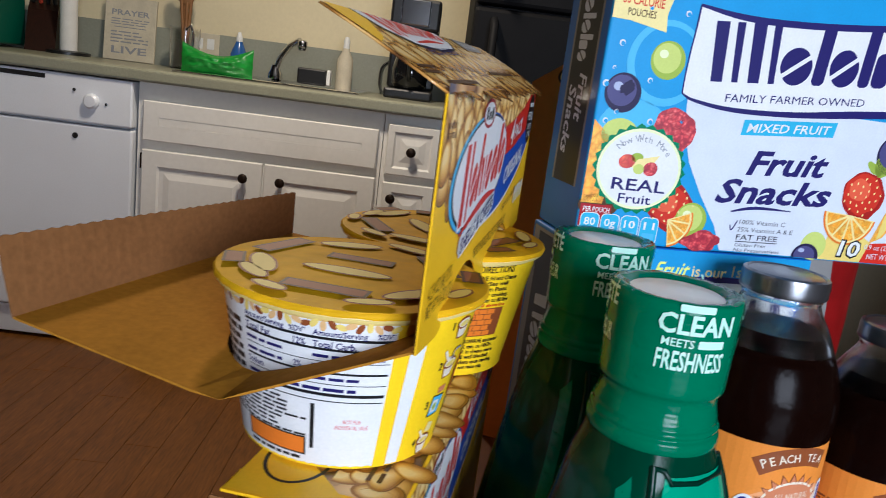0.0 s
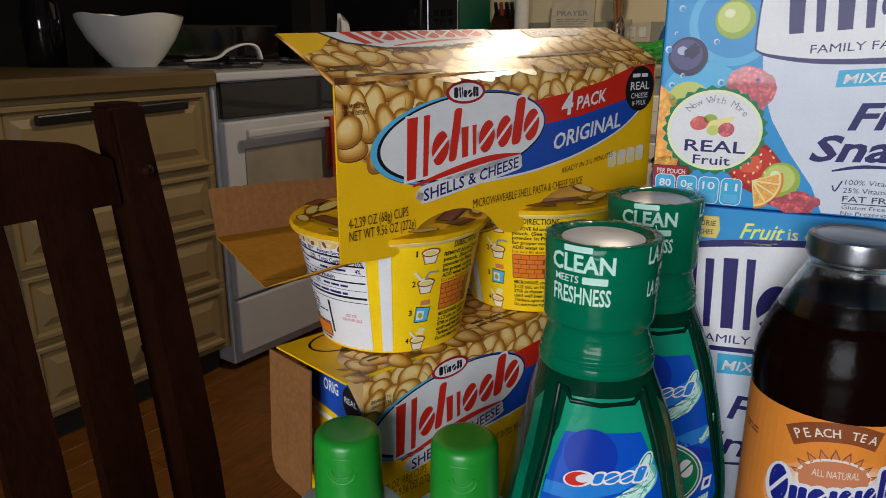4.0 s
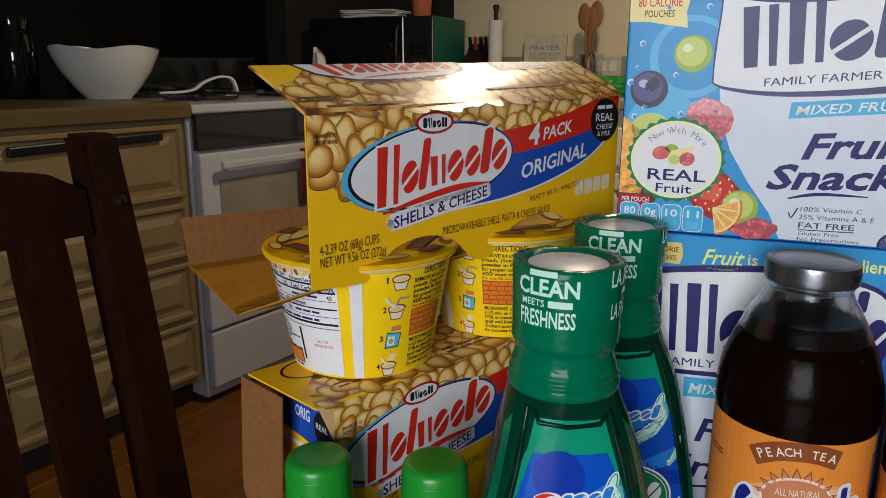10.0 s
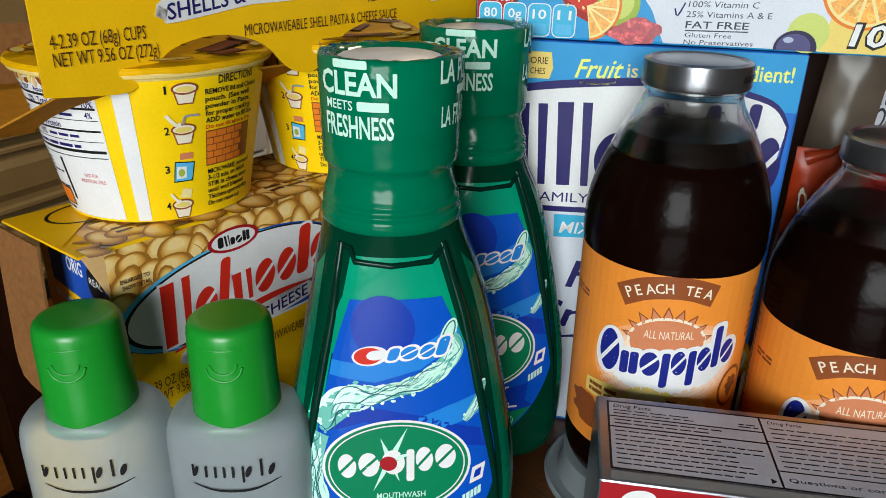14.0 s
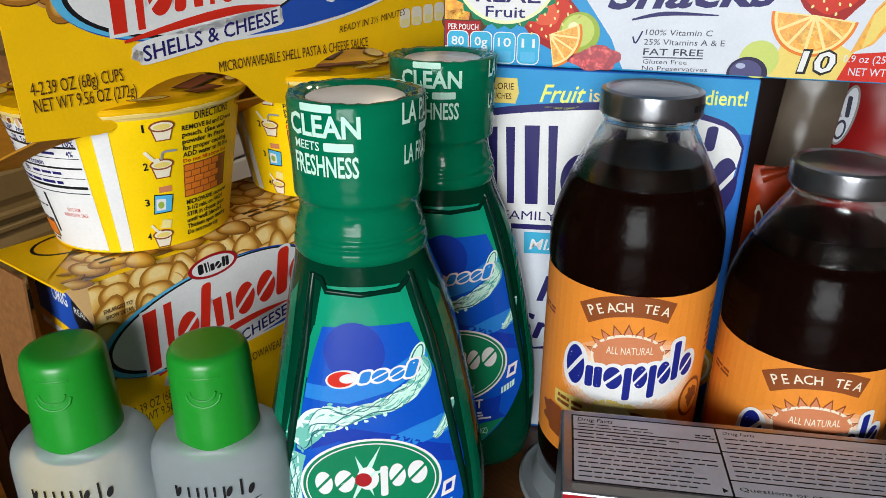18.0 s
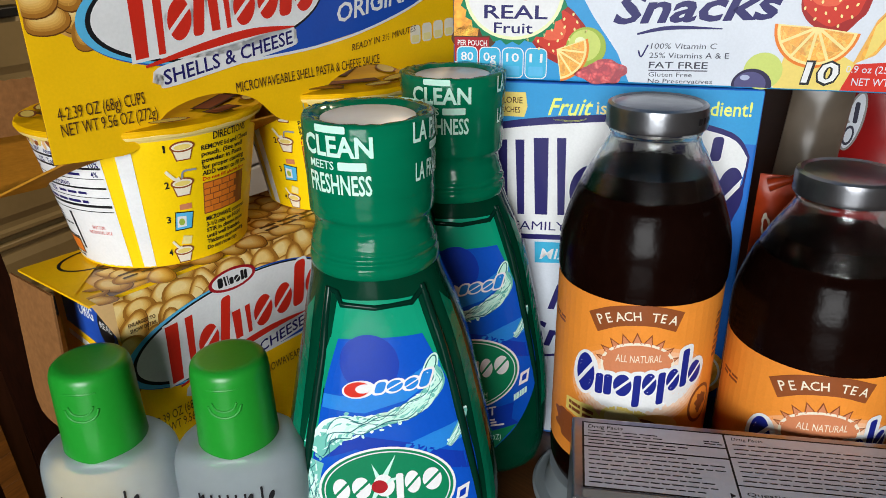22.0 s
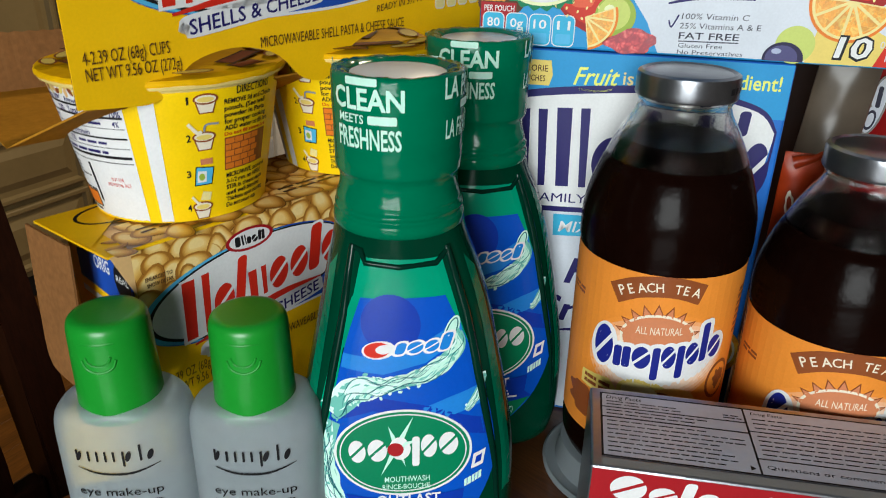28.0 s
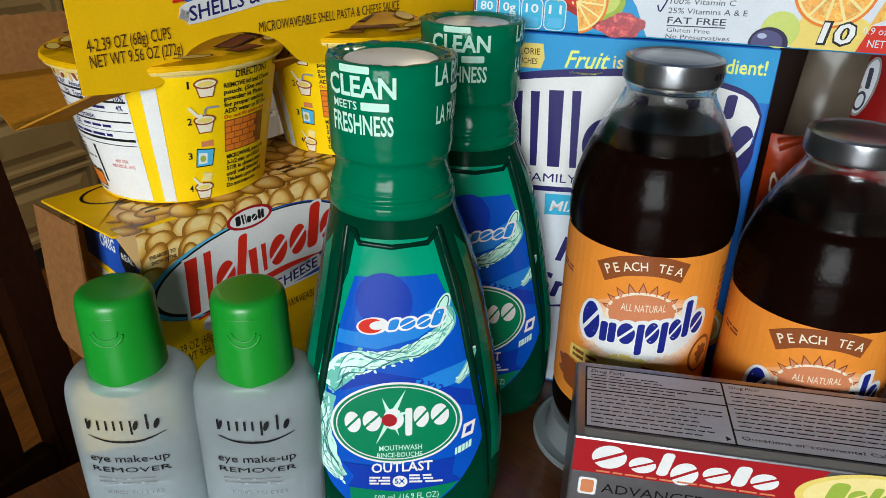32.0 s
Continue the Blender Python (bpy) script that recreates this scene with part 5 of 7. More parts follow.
    # lighter facets laid on the body, the liquid's glow in their colour
    pr.poly("lit_facet", LITFACET, [(-13.5, 148), (15.5, 148), (24, 120), (27, 112), (-21, 112), (-19, 122)], -3)
    pr.poly("lit_facet", LITFACET, [(-21, 112), (-19, 122), (-14.5, 133), (-17.0, 133), (-24.5, 112), (-31.0, 85), (-34.5, 62), (-33.5, 50), (-29.5, 58), (-26, 86)], -2)
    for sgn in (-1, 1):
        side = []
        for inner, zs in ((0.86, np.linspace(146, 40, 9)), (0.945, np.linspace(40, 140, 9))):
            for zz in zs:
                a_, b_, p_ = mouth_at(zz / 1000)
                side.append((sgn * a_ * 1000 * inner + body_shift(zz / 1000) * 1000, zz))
        pr.poly("lit_side_facet", LITSIDE, side, -2)
    pr.poly("label", BLUEGLOSS, [(u, v + d) for u, v in outline], 0)
    pr.oval("label_shape", NAVYBLUE, -3, 111 + d, 11, 12, 1, 10)
    pr.poly("label_shape", AZURE, [(u, v + d) for u, v in ((-22, 92), (-6, 90), (10, 95), (24, 106), (22.5, 112), (8, 103), (-8, 97), (-21, 98))], 1)
    pr.poly("label_shape", AZURE, [(u, v + d) for u, v in ((6, 74), (20, 80), (33, 84), (34.5, 76), (22, 72), (8, 68))], 1)
    pr.poly("label_shape", NAVYBLUE, [(u, v + d) for u, v in ((-26, 76), (-8, 80), (12, 76), (34, 68), (36, 60), (10, 68), (-10, 74), (-27, 68))], 1)
    # splash of water
    path = [(-27, 72, 9), (-22, 78, 11), (-14, 84, 9), (-6, 85, 7), (2, 87, 5.5), (10, 90, 6), (17, 95, 6.5), (22, 101, 6), (21.5, 107, 4)]
    def strands(line_, count, seed):
        """Water: a teal band with wavy pale strands, dark creases and drops along its edge."""
        rs = random.Random(seed)
        pr.stroke("splash_picture", TEALWATER, [(u, v + d) for u, v, w in line_], [w for u, v, w in line_], 2)
        fine_ = spline(line_, 4)
        pr.group(True)
        for k in range(count):
            off, ph, amp = rs.uniform(-0.46, 0.46), rs.uniform(0, 6), rs.uniform(0.08, 0.22)
            a = rs.randrange(0, max(1, len(fine_) - 9))
            b = min(len(fine_), a + rs.randrange(7, 18))
            pts, ws = [], []
            for i_ in range(a, b):
                u, v, w = fine_[i_]
                u2, v2, w2 = fine_[min(i_ + 1, len(fine_) - 1)]
                u1, v1, w1 = fine_[max(i_ - 1, 0)]
                ln = math.hypot(u2 - u1, v2 - v1) + 1e-6
                o = (off + amp * math.sin(ph + i_ * 0.9)) * w
                pts.append((u - (v2 - v1) / ln * o, v + d + (u2 - u1) / ln * o))
                ws.append(max(0.12, 0.16 * w * math.sin(math.pi * (i_ - a + 0.5) / (b - a)) * (0.35 if k % 3 == 2 else 1.0)))
            pr.stroke("splash_picture", (PALEWATER, MINT, DEEPWATER)[k % 3], pts, ws, 3 + k % 3, 2)
        for k in range(count):
            u, v, w = fine_[rs.randrange(len(fine_))]
            sd = rs.choice((-1, 1))
            pr.oval("splash_picture", (PALEWATER, MINT, TEALWATER)[k % 3], u + rs.uniform(-1, 1), v + d + sd * w * rs.uniform(0.45, 0.68), rs.uniform(0.4, 1.3), rs.uniform(0.3, 0.9), 3 + k % 3, rs.uniform(0, 180), 10, 0.3)
        pr.group(False)
    strands(path, 44, 5)
    strands([(-27, 68, 8), (-29, 60, 8), (-29.5, 50, 7.5), (-28, 36, 8), (-22, 26, 5)], 26, 6)
    strands([(26, 73, 2.0), (30, 79, 3.4), (33, 86, 2.0)], 8, 7)
    pr.oval("splash_picture", MINT, 19.5, 108 + d, 2.6, 6, 4, -20)
    pr.ring("splash_picture", DEEPWATER, 19.5, 108 + d, 2.0, 5.2, 0.5, 5, -20, 24)
    # first trade mark: a red and a white shape with plain bars
    pr.oval("logo_shape", WHITE, -7.6, 100.4 + d, 6.4, 3.8, 4, 10)
    pr.oval("logo_shape", RED, -8.2, 100.4 + d, 5.0, 3.2, 5, 10)
    pr.oval("logo_shape", WHITE, -5.6, 100.8 + d, 3.2, 1.9, 6, 10)
    pr.mark(AZURE, -2.2, 98.6 + d, 21, 6.0, [("bar", 0.5, 0, 0.8), ("disc", 0.8, 0, 0.8), ("disc", 0.7, 0.0, 0.8), ("bar", 0.5, 0.0, 1.15)], 8, 0.3, 0.1, edge=WHITE, edge_w=0.9)
    # green oval with the second mark
    pr.oval("label_oval", WHITE, 1.4, 54.6 + d, 27.4, 20.2, 4, 4, 56)
    pr.oval("label_oval", GREENP, 1.4, 54.6 + d, 26.4, 19.2, 5, 4, 56)
    pr.ring("label_oval", WHITE, 1.4, 54.6 + d, 25.2, 18.2, 0.5, 6, 4, 56)
    for a_ in (20, 65, 110, 200, 245, 290):
        c, s = math.cos(radians(a_)), math.sin(radians(a_))
        L = 15 if a_ in (65, 245) else 10
        pr.poly("label_ray", MINT, [(-1 - s * 1.4, 58 + d + c * 1.4), (-1 + L * c, 58 + d + L * s), (-1 + s * 1.4, 58 + d - c * 1.4)], 6)
    pr.mark(WHITE, -20.5, 50 + d, 44, 11, [("disc", 0.8, 0, 0.9), ("disc", 0.9, 0, 0.9), ("disc", 1.0, 0, 0.92), ("bar", 0.34, -0.35, 0.9), ("disc", 0.75, 0, 0.92), ("disc", 0.9, 0.0, 0.92)], 8, 0.0, 0.10)
    pr.oval("logo_shape", DKRED, -1.6, 56.6 + d, 3.2, 3.1, 9)
    pr.text("MOUTHWASH", MINT, 3, 41.4 + d, 2.6, 18, 8, slope=0.05, centre=True, bold=0.01)
    pr.text("RINCE-BOUCHE", MINT, 2.6, 37.8 + d, 2.4, 19, 8, slope=0.05, centre=True, bold=0.01)
    pr.poly("label_ribbon", NAVYBLUE, [(u, v + d) for u, v in ((-22, 34.5), (0, 32.2), (26, 36.6), (25, 27), (29, 23.5), (2, 18.6), (-20, 21), (-17, 27))], 8)
    pr.text("OUTLAST", WHITE, -9.5, 29.2 + d, 5.0, 26, 9, slope=0.06, bold=0.02)
    pr.oval("label_dot", WHITE, 2.6, 24.4 + d, 3.2, 3.2, 9)
    pr.text("5X", NAVYBLUE, 2.6, 23.2 + d, 2.8, 4.4, 10, centre=True, bold=0.02)
    pr.bars(WHITE, -10.5, 22.4 + d, -1.6, 27.4 + d, 3, 9, 21, words=2)
    pr.bars(WHITE, 6.6, 23.4 + d, 21, 28.6 + d, 3, 9, 22, words=2)
    pr.poly("label_foot", GREENP, [(u, v + d) for u, v in ((-19, 21), (2, 18.8), (28, 23), (16, 9.4), (-19, 12))], 7)
    pr.text("500 mL (16.9 FL OZ)", MINT, -8.6, 13.2 + d, 3.4, 28, 9, slope=0.07)
    pr.poly("printed_code", WHITE, [(28.5, 45.5 + d), (33.5, 47 + d), (34.5, 54 + d), (29.5, 52.5 + d)], 3)
    pr.poly("printed_code", NAVYBLUE, [(30, 47.6 + d), (32.6, 48.6 + d), (33, 52 + d), (30.6, 51 + d)], 4)
    pr.bars(MINT, 26, 36 + d, 33, 42 + d, 1, 3, 4, words=4, slope=0.5)
    pr.done()
    # letters on the film; u = 0 faces out over the label
    cap = round_place(lambda z: 0.0236 if z < 0.15 else float(np.interp(z, [0.18, 0.19, 0.202, 0.212], [0.0235, 0.0237, 0.0241, 0.0243])), -90.0 + 0.0)
    pr = Print(t, cap, 3)
    k = 0.0236 * 1000 * math.pi / 180
    c0 = (face - turn) * k

    def line(body, v, height, width, bold=0.0, dx=0.0, brand=False):
        if brand:
            pr.rect("logo_shape", MINT, c0 + dx - width / 2, v + d, c0 + dx + width / 2, v + height + d, 1, 0.0, 0.5)
        else:
            pr.text(body, MINT, c0 + dx, v + d, height, width, 1, centre=True, bold=bold)
    for dx in (0.0, 180 * k):
        line("", 196.8, 2.6, 12, dx=dx - 1.4, brand=True)
        line("CLEAN", 188.8, 7.0, 27, 0.028, dx)
        line("MEETS", 184.0, 3.0, 11, 0.012, dx - 6)
        line("", 184.0, 3.0, 10, dx=dx + 6, brand=True)
        line("FRESHNESS", 175.4, 7.0, 25, 0.02, dx)
    for dx in (104 * k, -112 * k):
        line("LA PURET\u00c9", 192.0, 7.0, 30, 0.02, dx)
        line("", 187.6, 2.8, 12, dx=dx, brand=True)
        line("LA FRA\u00ceCHEUR", 178.0, 6.6, 28, 0.015, dx)
    pr.done()
    return t


mouthwash(0.0990, 0.2598, 30.0, "green mouthwash bottle with blue label and green film over the cap", 3.0)
mouthwash(0.0905, 0.3455, 34.0, "green bottle of mouthwash standing behind a similar one", 13.0)


# peach tea
TEAPROF = [(0.0290, 0.0000), (0.0325, 0.0022), (0.0358, 0.0090), (0.0364, 0.0170), (0.0362, 0.0240), (0.0362, 0.1100), (0.0370, 0.1140), (0.0371, 0.1210), (0.0366, 0.1290), (0.0350, 0.1365),
           (0.0325, 0.1445), (0.0294, 0.1520), (0.0258, 0.1600), (0.0225, 0.1660), (0.0198, 0.1705), (0.0186, 0.1740)]


def tea_bottle(x, y, z, turn, label, tall=1.0):
    t = thing("tea_bottle", label, "bottle", pose(x, y, z, 0, 0, turn) @ Matrix.Diagonal((1.0, 1.0, tall, 1.0)), group="tea bottles")
    smooth_prof = [tuple(r) for r in spline(TEAPROF, 3)]
    neck = [(0.0188, 0.1752), (0.0193, 0.1760), (0.0193, 0.1772), (0.0186, 0.1780), (0.0184, 0.1860)]
    upper = [q for q in smooth_prof if q[1] > 0.1500]
    inner = [(r - 0.0014, zz) for r, zz in reversed(upper)]
    part("glass_neck", lathe(upper + neck + [(0.0168, 0.1860), (0.0168, 0.1760)] + inner, 72, False, False), GLASS, t, "clear glass neck and shoulder", smooth=60)
    liq = [q for q in smooth_prof if q[1] <= 0.1500] + [(r - 0.0016, zz) for r, zz in upper if zz < 0.1605]
    part("tea", lathe(liq, 72), TEA, t, "dark brown tea behind misted glass", smooth=60)
    bm = bmesh.new()
    n = 96
    prof = [(0.0188, 0.1772), (0.0204, 0.1776), (0.0208, 0.1784), (0.0206, 0.1800), (0.0207, 0.1850), (0.0203, 0.1868), (0.0188, 0.1876), (0.0176, 0.1868), (0.0165, 0.1872), (0.0040, 0.1874)]
    lathe(prof, n, True, True, bm)
    part("cap", bm, STEEL, t, "grey metal twist cap", smooth=40)
    cp = Print(t, round_place(lambda q: 0.0207, 0.0), 3)
    cp.group(True)
    for k in range(18):
        cp.rect("cap_print", BLACK, -10 + k * 3.2, 181.0, -10 + k * 3.2 + (1.6 if k % 3 else 2.2), 183.6, 0)
    cp.done()
    lab = round_place(lambda q: 0.0363, -75.0)
    p = Print(t, lab, 4)
    p.rect("label", ORANGELAB, -62, 22.5, 62, 111, 0)
    p.rect("label_panel", PEACH, -61, 26, -54, 108, 1)
    p.bars(RUST, -60, 30, -55, 106, 22, 2, 31, words=3)
    z_ = -2.6
    # pale glow behind the sun
    for k_, (ik, rx_, ry_) in enumerate(((GLOW[0], 33, 23), (GLOW[1], 31.5, 21), (GLOW[2], 30, 19), (GLOW[3], 28.5, 17), (GLOW[4], 27, 15), (WHITE, 25, 12.5))):
        p.oval("label_shape", ik, 1 + k_ * 0.3, 73 + z_, rx_, ry_, 1 + k_ * 0.4, 9)
    # banner
    for wdt, ik, hh in ((11.5, RUST, 4),):
        p.stroke("label_banner", ik, [(-20.5, 101.5 + z_), (-11.5, 106.6 + z_), (-2, 108.8 + z_), (7, 108.6 + z_), (16.0, 105.8 + z_)], wdt * 0.82, hh)
    for i, ch in enumerate("PEACH TEA"):
        if ch == " ":
            continue
        vs, fs, w = letters(ch, 0.01)
        u = -17.2 + i * 3.5
        q = (u + 2.0) / 18.5
        base = 106.4 - 5.0 * q * q + 2.0 * q + z_
        sl = (-10.0 * q + 2.0) / 18.5
        p.raw("lettering", CREAM, [(u + a_ * 5.0 - b_ * 5.8 * sl, base + b_ * 5.8 + a_ * 5.0 * sl) for a_, b_ in vs], fs, 6)
    # sun
    for i in range(9):
        a0 = radians(170 - i * 19)
        cx, cy = 0, 83 + z_
        tip = (cx + 18.6 * math.cos(a0), cy + 18.0 * math.sin(a0))
        p.poly("label_sun", RUST, [(cx + 13.4 * math.cos(a0 + 0.17), cy + 12.6 * math.sin(a0 + 0.17)), tip, (cx + 13.4 * math.cos(a0 - 0.17), cy + 12.6 * math.sin(a0 - 0.17))], 4)
        p.poly("label_sun", SALMON, [(cx + 13.2 * math.cos(a0 + 0.14), cy + 12.4 * math.sin(a0 + 0.14)), (cx + 17.4 * math.cos(a0), cy + 16.8 * math.sin(a0)), (cx + 13.2 * math.cos(a0 - 0.14), cy + 12.4 * math.sin(a0 - 0.14))], 5)
    p.oval("label_sun", CREAM, 0, 84 + z_, 15.6, 12.0, 5, 6)
    p.oval("label_sun", SALMON, 0, 84 + z_, 14.4, 10.8, 6, 6)
    p.text("ALL NATURAL", CREAM, 0.4, 86.4 + z_, 3.6, 19, 7, slope=0.08, centre=True)
    # trade mark as plain bars with a white edge
    p.mark(NAVYMARK, -27.5, 65 + z_, 58, 14.5, [("disc", 0.95, 0.0, 1.3), ("bar", 0.36, 0, 0.72), ("bar", 0.36, 0, 0.72), ("disc", 0.8, 0, 0.74), ("bar", 0.32, -0.4, 0.72), ("disc", 0.62, 0, 0.74), ("bar", 0.32, -0.4, 0.72), ("disc", 0.62, 0, 0.74), ("bar", 0.34, 0, 1.3), ("disc", 0.72, 0, 0.74)], 9, 0.0, 0.17, edge=WHITE, edge_w=1.9)
    # peaches, corner panel and round stamp
    p.oval("label_fruit", GOLD, -2, 55 + z_, 12, 8, 3, -8)
    p.oval("label_fruit", PEACH, 10, 53 + z_, 11, 7, 4, -5)
    p.oval("label_fruit", PALEYEL, -4, 56 + z_, 8, 5, 5, -8)
    p.oval("label_fruit", RUST, 8, 55.5 + z_, 5, 1.2, 6, -25)
    p.oval("label_fruit", RUST, -30, 40 + z_, 12, 8, 2, wob=0.5)
    p.poly("label_panel", GOLD, [(-33, 50 + z_), (-15, 48 + z_), (-13, 54 + z_), (-18, 59 + z_), (-33, 57 + z_)], 4)
    p.bars(RUST, -31, 50.6 + z_, -17, 56.6 + z_, 2, 5, 33, words=2)
    p.oval("label_stamp", RUST, 34, 60 + z_, 8, 10, 3)
    p.oval("label_stamp", ORANGELAB, 34, 60 + z_, 6.6, 8.4, 4)
    p.oval("label_stamp", RUST, 34.5, 60 + z_, 3.6, 4.6, 5, wob=0.6)
    p.bars(RUST, 40, 80 + z_, 52, 104 + z_, 7, 2, 34, words=3)
    p.bars(RUST, -50, 92 + z_, -38, 96 + z_, 2, 2, 35, words=2)
    p.done()
    return t


tea_bottle(0.1836, 0.3488, 0.755, 0.0, "glass bottle of peach tea standing on a frosted lid")
tea_bottle(0.2593, 0.3627, TOP, -4.0, "glass bottle of peach tea with an orange label", 0.962)
lid_ = thing("plastic_lid", "frosted plastic lid used as a stand under a tea bottle", "lid", pose(0.180, 0.348, TOP))
part("lid_shell", lathe([(0.0385, 0.0), (0.0405, 0.0008), (0.0408, 0.0026), (0.0396, 0.0036), (0.0380, 0.0032), (0.0345, 0.0040), (0.0330, 0.0100), (0.0322, 0.0165), (0.0310, 0.0169), (0.002, 0.0169)], 64), FROST, lid_, smooth=40)


# eye make-up remover
def remover(x, y, turn, label):
    t = thing("makeup_remover_bottle", label, "bottle", pose(x, y, TOP, 0, 0, turn) @ Matrix.Diagonal((0.955, 0.955, 0.98, 1.0)), group="make-up remover bottles")
    rows = spline([(0.000, 0.0243, 0.0160), (0.003, 0.0270, 0.0180), (0.030, 0.0278, 0.0186), (0.070, 0.0275, 0.0184), (0.082, 0.0271, 0.0182), (0.088, 0.0254, 0.0176), (0.0915, 0.0215, 0.0165), (0.0930, 0.0160, 0.0150)], 3)
    part("bottle_body", loft([section(a, b, z, 2.4, 56) for z, a, b in rows]), FROST, t, "frosted clear plastic body", smooth=60)
    part("liquid", loft([section(a - 0.0016, b - 0.0016, max(z, 0.0016), 2.4, 56) for z, a, b in rows if z < 0.047]), LIQUID, t, "pale remover filling the lower half", smooth=60)
    prof = [(0.0162, 0.0870), (0.0164, 0.0880), (0.0158, 0.1000), (0.0153, 0.1210), (0.0152, 0.1236), (0.0149, 0.1256), (0.0143, 0.1271), (0.0133, 0.1281), (0.0115, 0.1286), (0.0100, 0.1287), (0.001, 0.1287)]
    cap = lathe(prof, 64)
    for v in cap.verts:                     # thumb notch under the flip edge
        if v.co.z > 0.108 and v.co.y < -0.008 and abs(v.co.x) < 0.0075:
            dz = (v.co.z - 0.117)
            v.co.y += 0.0006 * math.exp(-(dz / 0.004) ** 2) * (1 - (v.co.x / 0.0075) ** 2)
    part("flip_cap", cap, CAPGREEN, t, "bright green flip cap", smooth=50)
    for dz, w, r in ((0.0, 0.42, 0.0005), (0.0014, 0.31, 0.0004)):
        pts = [(0.0154 * math.sin(a), -0.0154 * math.cos(a) - 0.0001, 0.1155 + dz - (0.0050 - dz) * math.sqrt(max(0.0, 1 - (a / w) ** 2))) for a in np.linspace(-w, w, 15)]
        part("thumb_ridge", tube(pts, r, 8), CAPGREEN, t, smooth=60)
    part("cap_seam", tube([(0.01515 * math.sin(a), -0.01515 * math.cos(a), 0.1222) for a in np.linspace(-0.42, 0.42, 13)], 0.0004, 6), CAPGREEN, t, smooth=60)

    def place(u, v, h):
        zs = [r[0] for r in rows]
        a_, b_ = float(np.interp(v, zs, [r[1] for r in rows])), float(np.interp(v, zs, [r[2] for r in rows]))
        f = max(0.0, 1 - (min(abs(u), a_ * 0.98) / a_) ** 2.4) ** (1 / 2.4)
        return Vector((u, -b_ * f - h - 0.0002, v))
    p = Print(t, place, 4)
    d = 14.6
    for k_, (u, a_, b_) in enumerate(((-15, 0, 0.8), (-10.2, 0, 0.75), (-6.8, 0, 0.75), (-3.6, 0, 0.75), (-0.4, 0, 0.75), (3.2, -0.35, 0.75), (9.8, 0, 1.15))):
        p.rect("logo_shape", BLACK, u, 57.6 + d + a_ * 6.6, u + 0.9, 57.6 + d + b_ * 6.6, 1, 0.0, 0.4)
    for u, rx_ in ((-13.6, 1.9), (5.6, 2.4), (13.8, 2.5)):
        p.oval("logo_shape", BLACK, u, 60.0 + d, rx_ * 0.42, 2.5, 1, -18, 20)
    p.stroke("printed_swash", BLACK, [(-15, 54.6 + d), (-6, 52.0 + d), (6, 52.0 + d), (17, 55.6 + d)], [0.3, 1.0, 1.1, 0.3], 1)
    p.text("eye make-up", BLACK, -16.5, 41.0 + d, 3.8, 33, 1)
    p.text("REMOVER", BLACK, -16.5, 35.6 + d, 2.6, 33, 1)
    p.bars(GREY, -15, 28.5 + d, 10, 33 + d, 2, 1, 41, words=3, fill=0.35)
    p.text("KIND TO EYES", GREY, 0, 23.6 + d, 1.8, 24, 1, centre=True)
    p.ring("printed_stamp", BLACK, 0, 12 + d, 9, 9, 1.4, 1)
    p.ring("printed_stamp", BLACK, 0, 12 + d, 5.6, 5.6, 0.6, 1)
    p.text("NO", BLACK, 0, 10.2 + d, 3.8, 7, 1, centre=True, bold=0.02)
    p.done()
    return t


remover(0.0172, 0.1871, 31.0, "small frosted bottle of eye make-up remover with green cap")
remover(0.0622, 0.2119, 31.0, "small frosted bottle of eye make-up remover with green cap")

# toothpaste
tp = thing("toothpaste_box", "silver and red toothpaste carton lying on the table", "box", pose(0.187, 0.246, TOP, 0, 0, 17.5))
TW, TD, TH = 0.205, 0.0495, 0.0803
part("carton_body", cube(0, TW, 0, TD, 0, TH, 0.0010, 2), SILVERP, tp)
p = Print(tp, flat((0, 0, 0), (1, 0, 0), (0, 0, 1)))
d = 12
p.poly("printed_band", DKRED, [(0.8, 51.5 + d), (84, 51.5 + d), (92, 67.4 + d), (0.8, 67.4 + d)], 0)
p.mark(WHITE, 6, 54.6 + d, 70, 10.5, [("disc", 1.1, 0, 1.05), ("disc", 0.85, 0, 0.72), ("bar", 0.36, 0, 1.08), ("disc", 0.85, -0.3, 0.72), ("disc", 0.85, 0, 0.72), ("bar", 0.45, 0, 0.95), ("disc", 0.85, 0, 0.72)], 2, 0.18, 0.0)
p.bars(SALMON, 10, 52 + d, 80, 53.4 + d, 1, 2, 51, words=12)
p.rect("printed_stamp", WHITE, 4, 40 + d, 11, 48.6 + d, 1, 0, 1.2)
p.rect("printed_stamp", SALMON, 5, 41 + d, 10, 47.6 + d, 2, 0, 1)
p.text("ADVANCED FRESH", BLACK, 13, 42 + d, 4.6, 62, 1, slope=0.01)
p.bars(GREY, 5, 30 + d, 60, 37 + d, 2, 1, 52, words=8)
p.oval("printed_oval", GOLD, 106, 58 + d, 24, 10.5, 2, 6)
p.oval("printed_oval", PALEYEL, 107, 58 + d, 22, 9, 3, 6)
p.mark(GRAPE1, 92, 54 + d, 28, 9, [("bar", 0.8, 0, 1), ("disc", 0.8, 0, 0.7), ("bar", 0.4, 0, 0.95), ("disc", 0.8, 0, 0.7), ("bar", 0.3, 0, 1)], 4, 0.2, 0.03)
p.poly("foil_patch", HOLO, [(58, 12), (86, 12), (92, 51 + d), (70, 51 + d)], 0)
p.rect("foil_patch", SILVERP, 100, 14, 200, 44 + d, 0)
p.done()
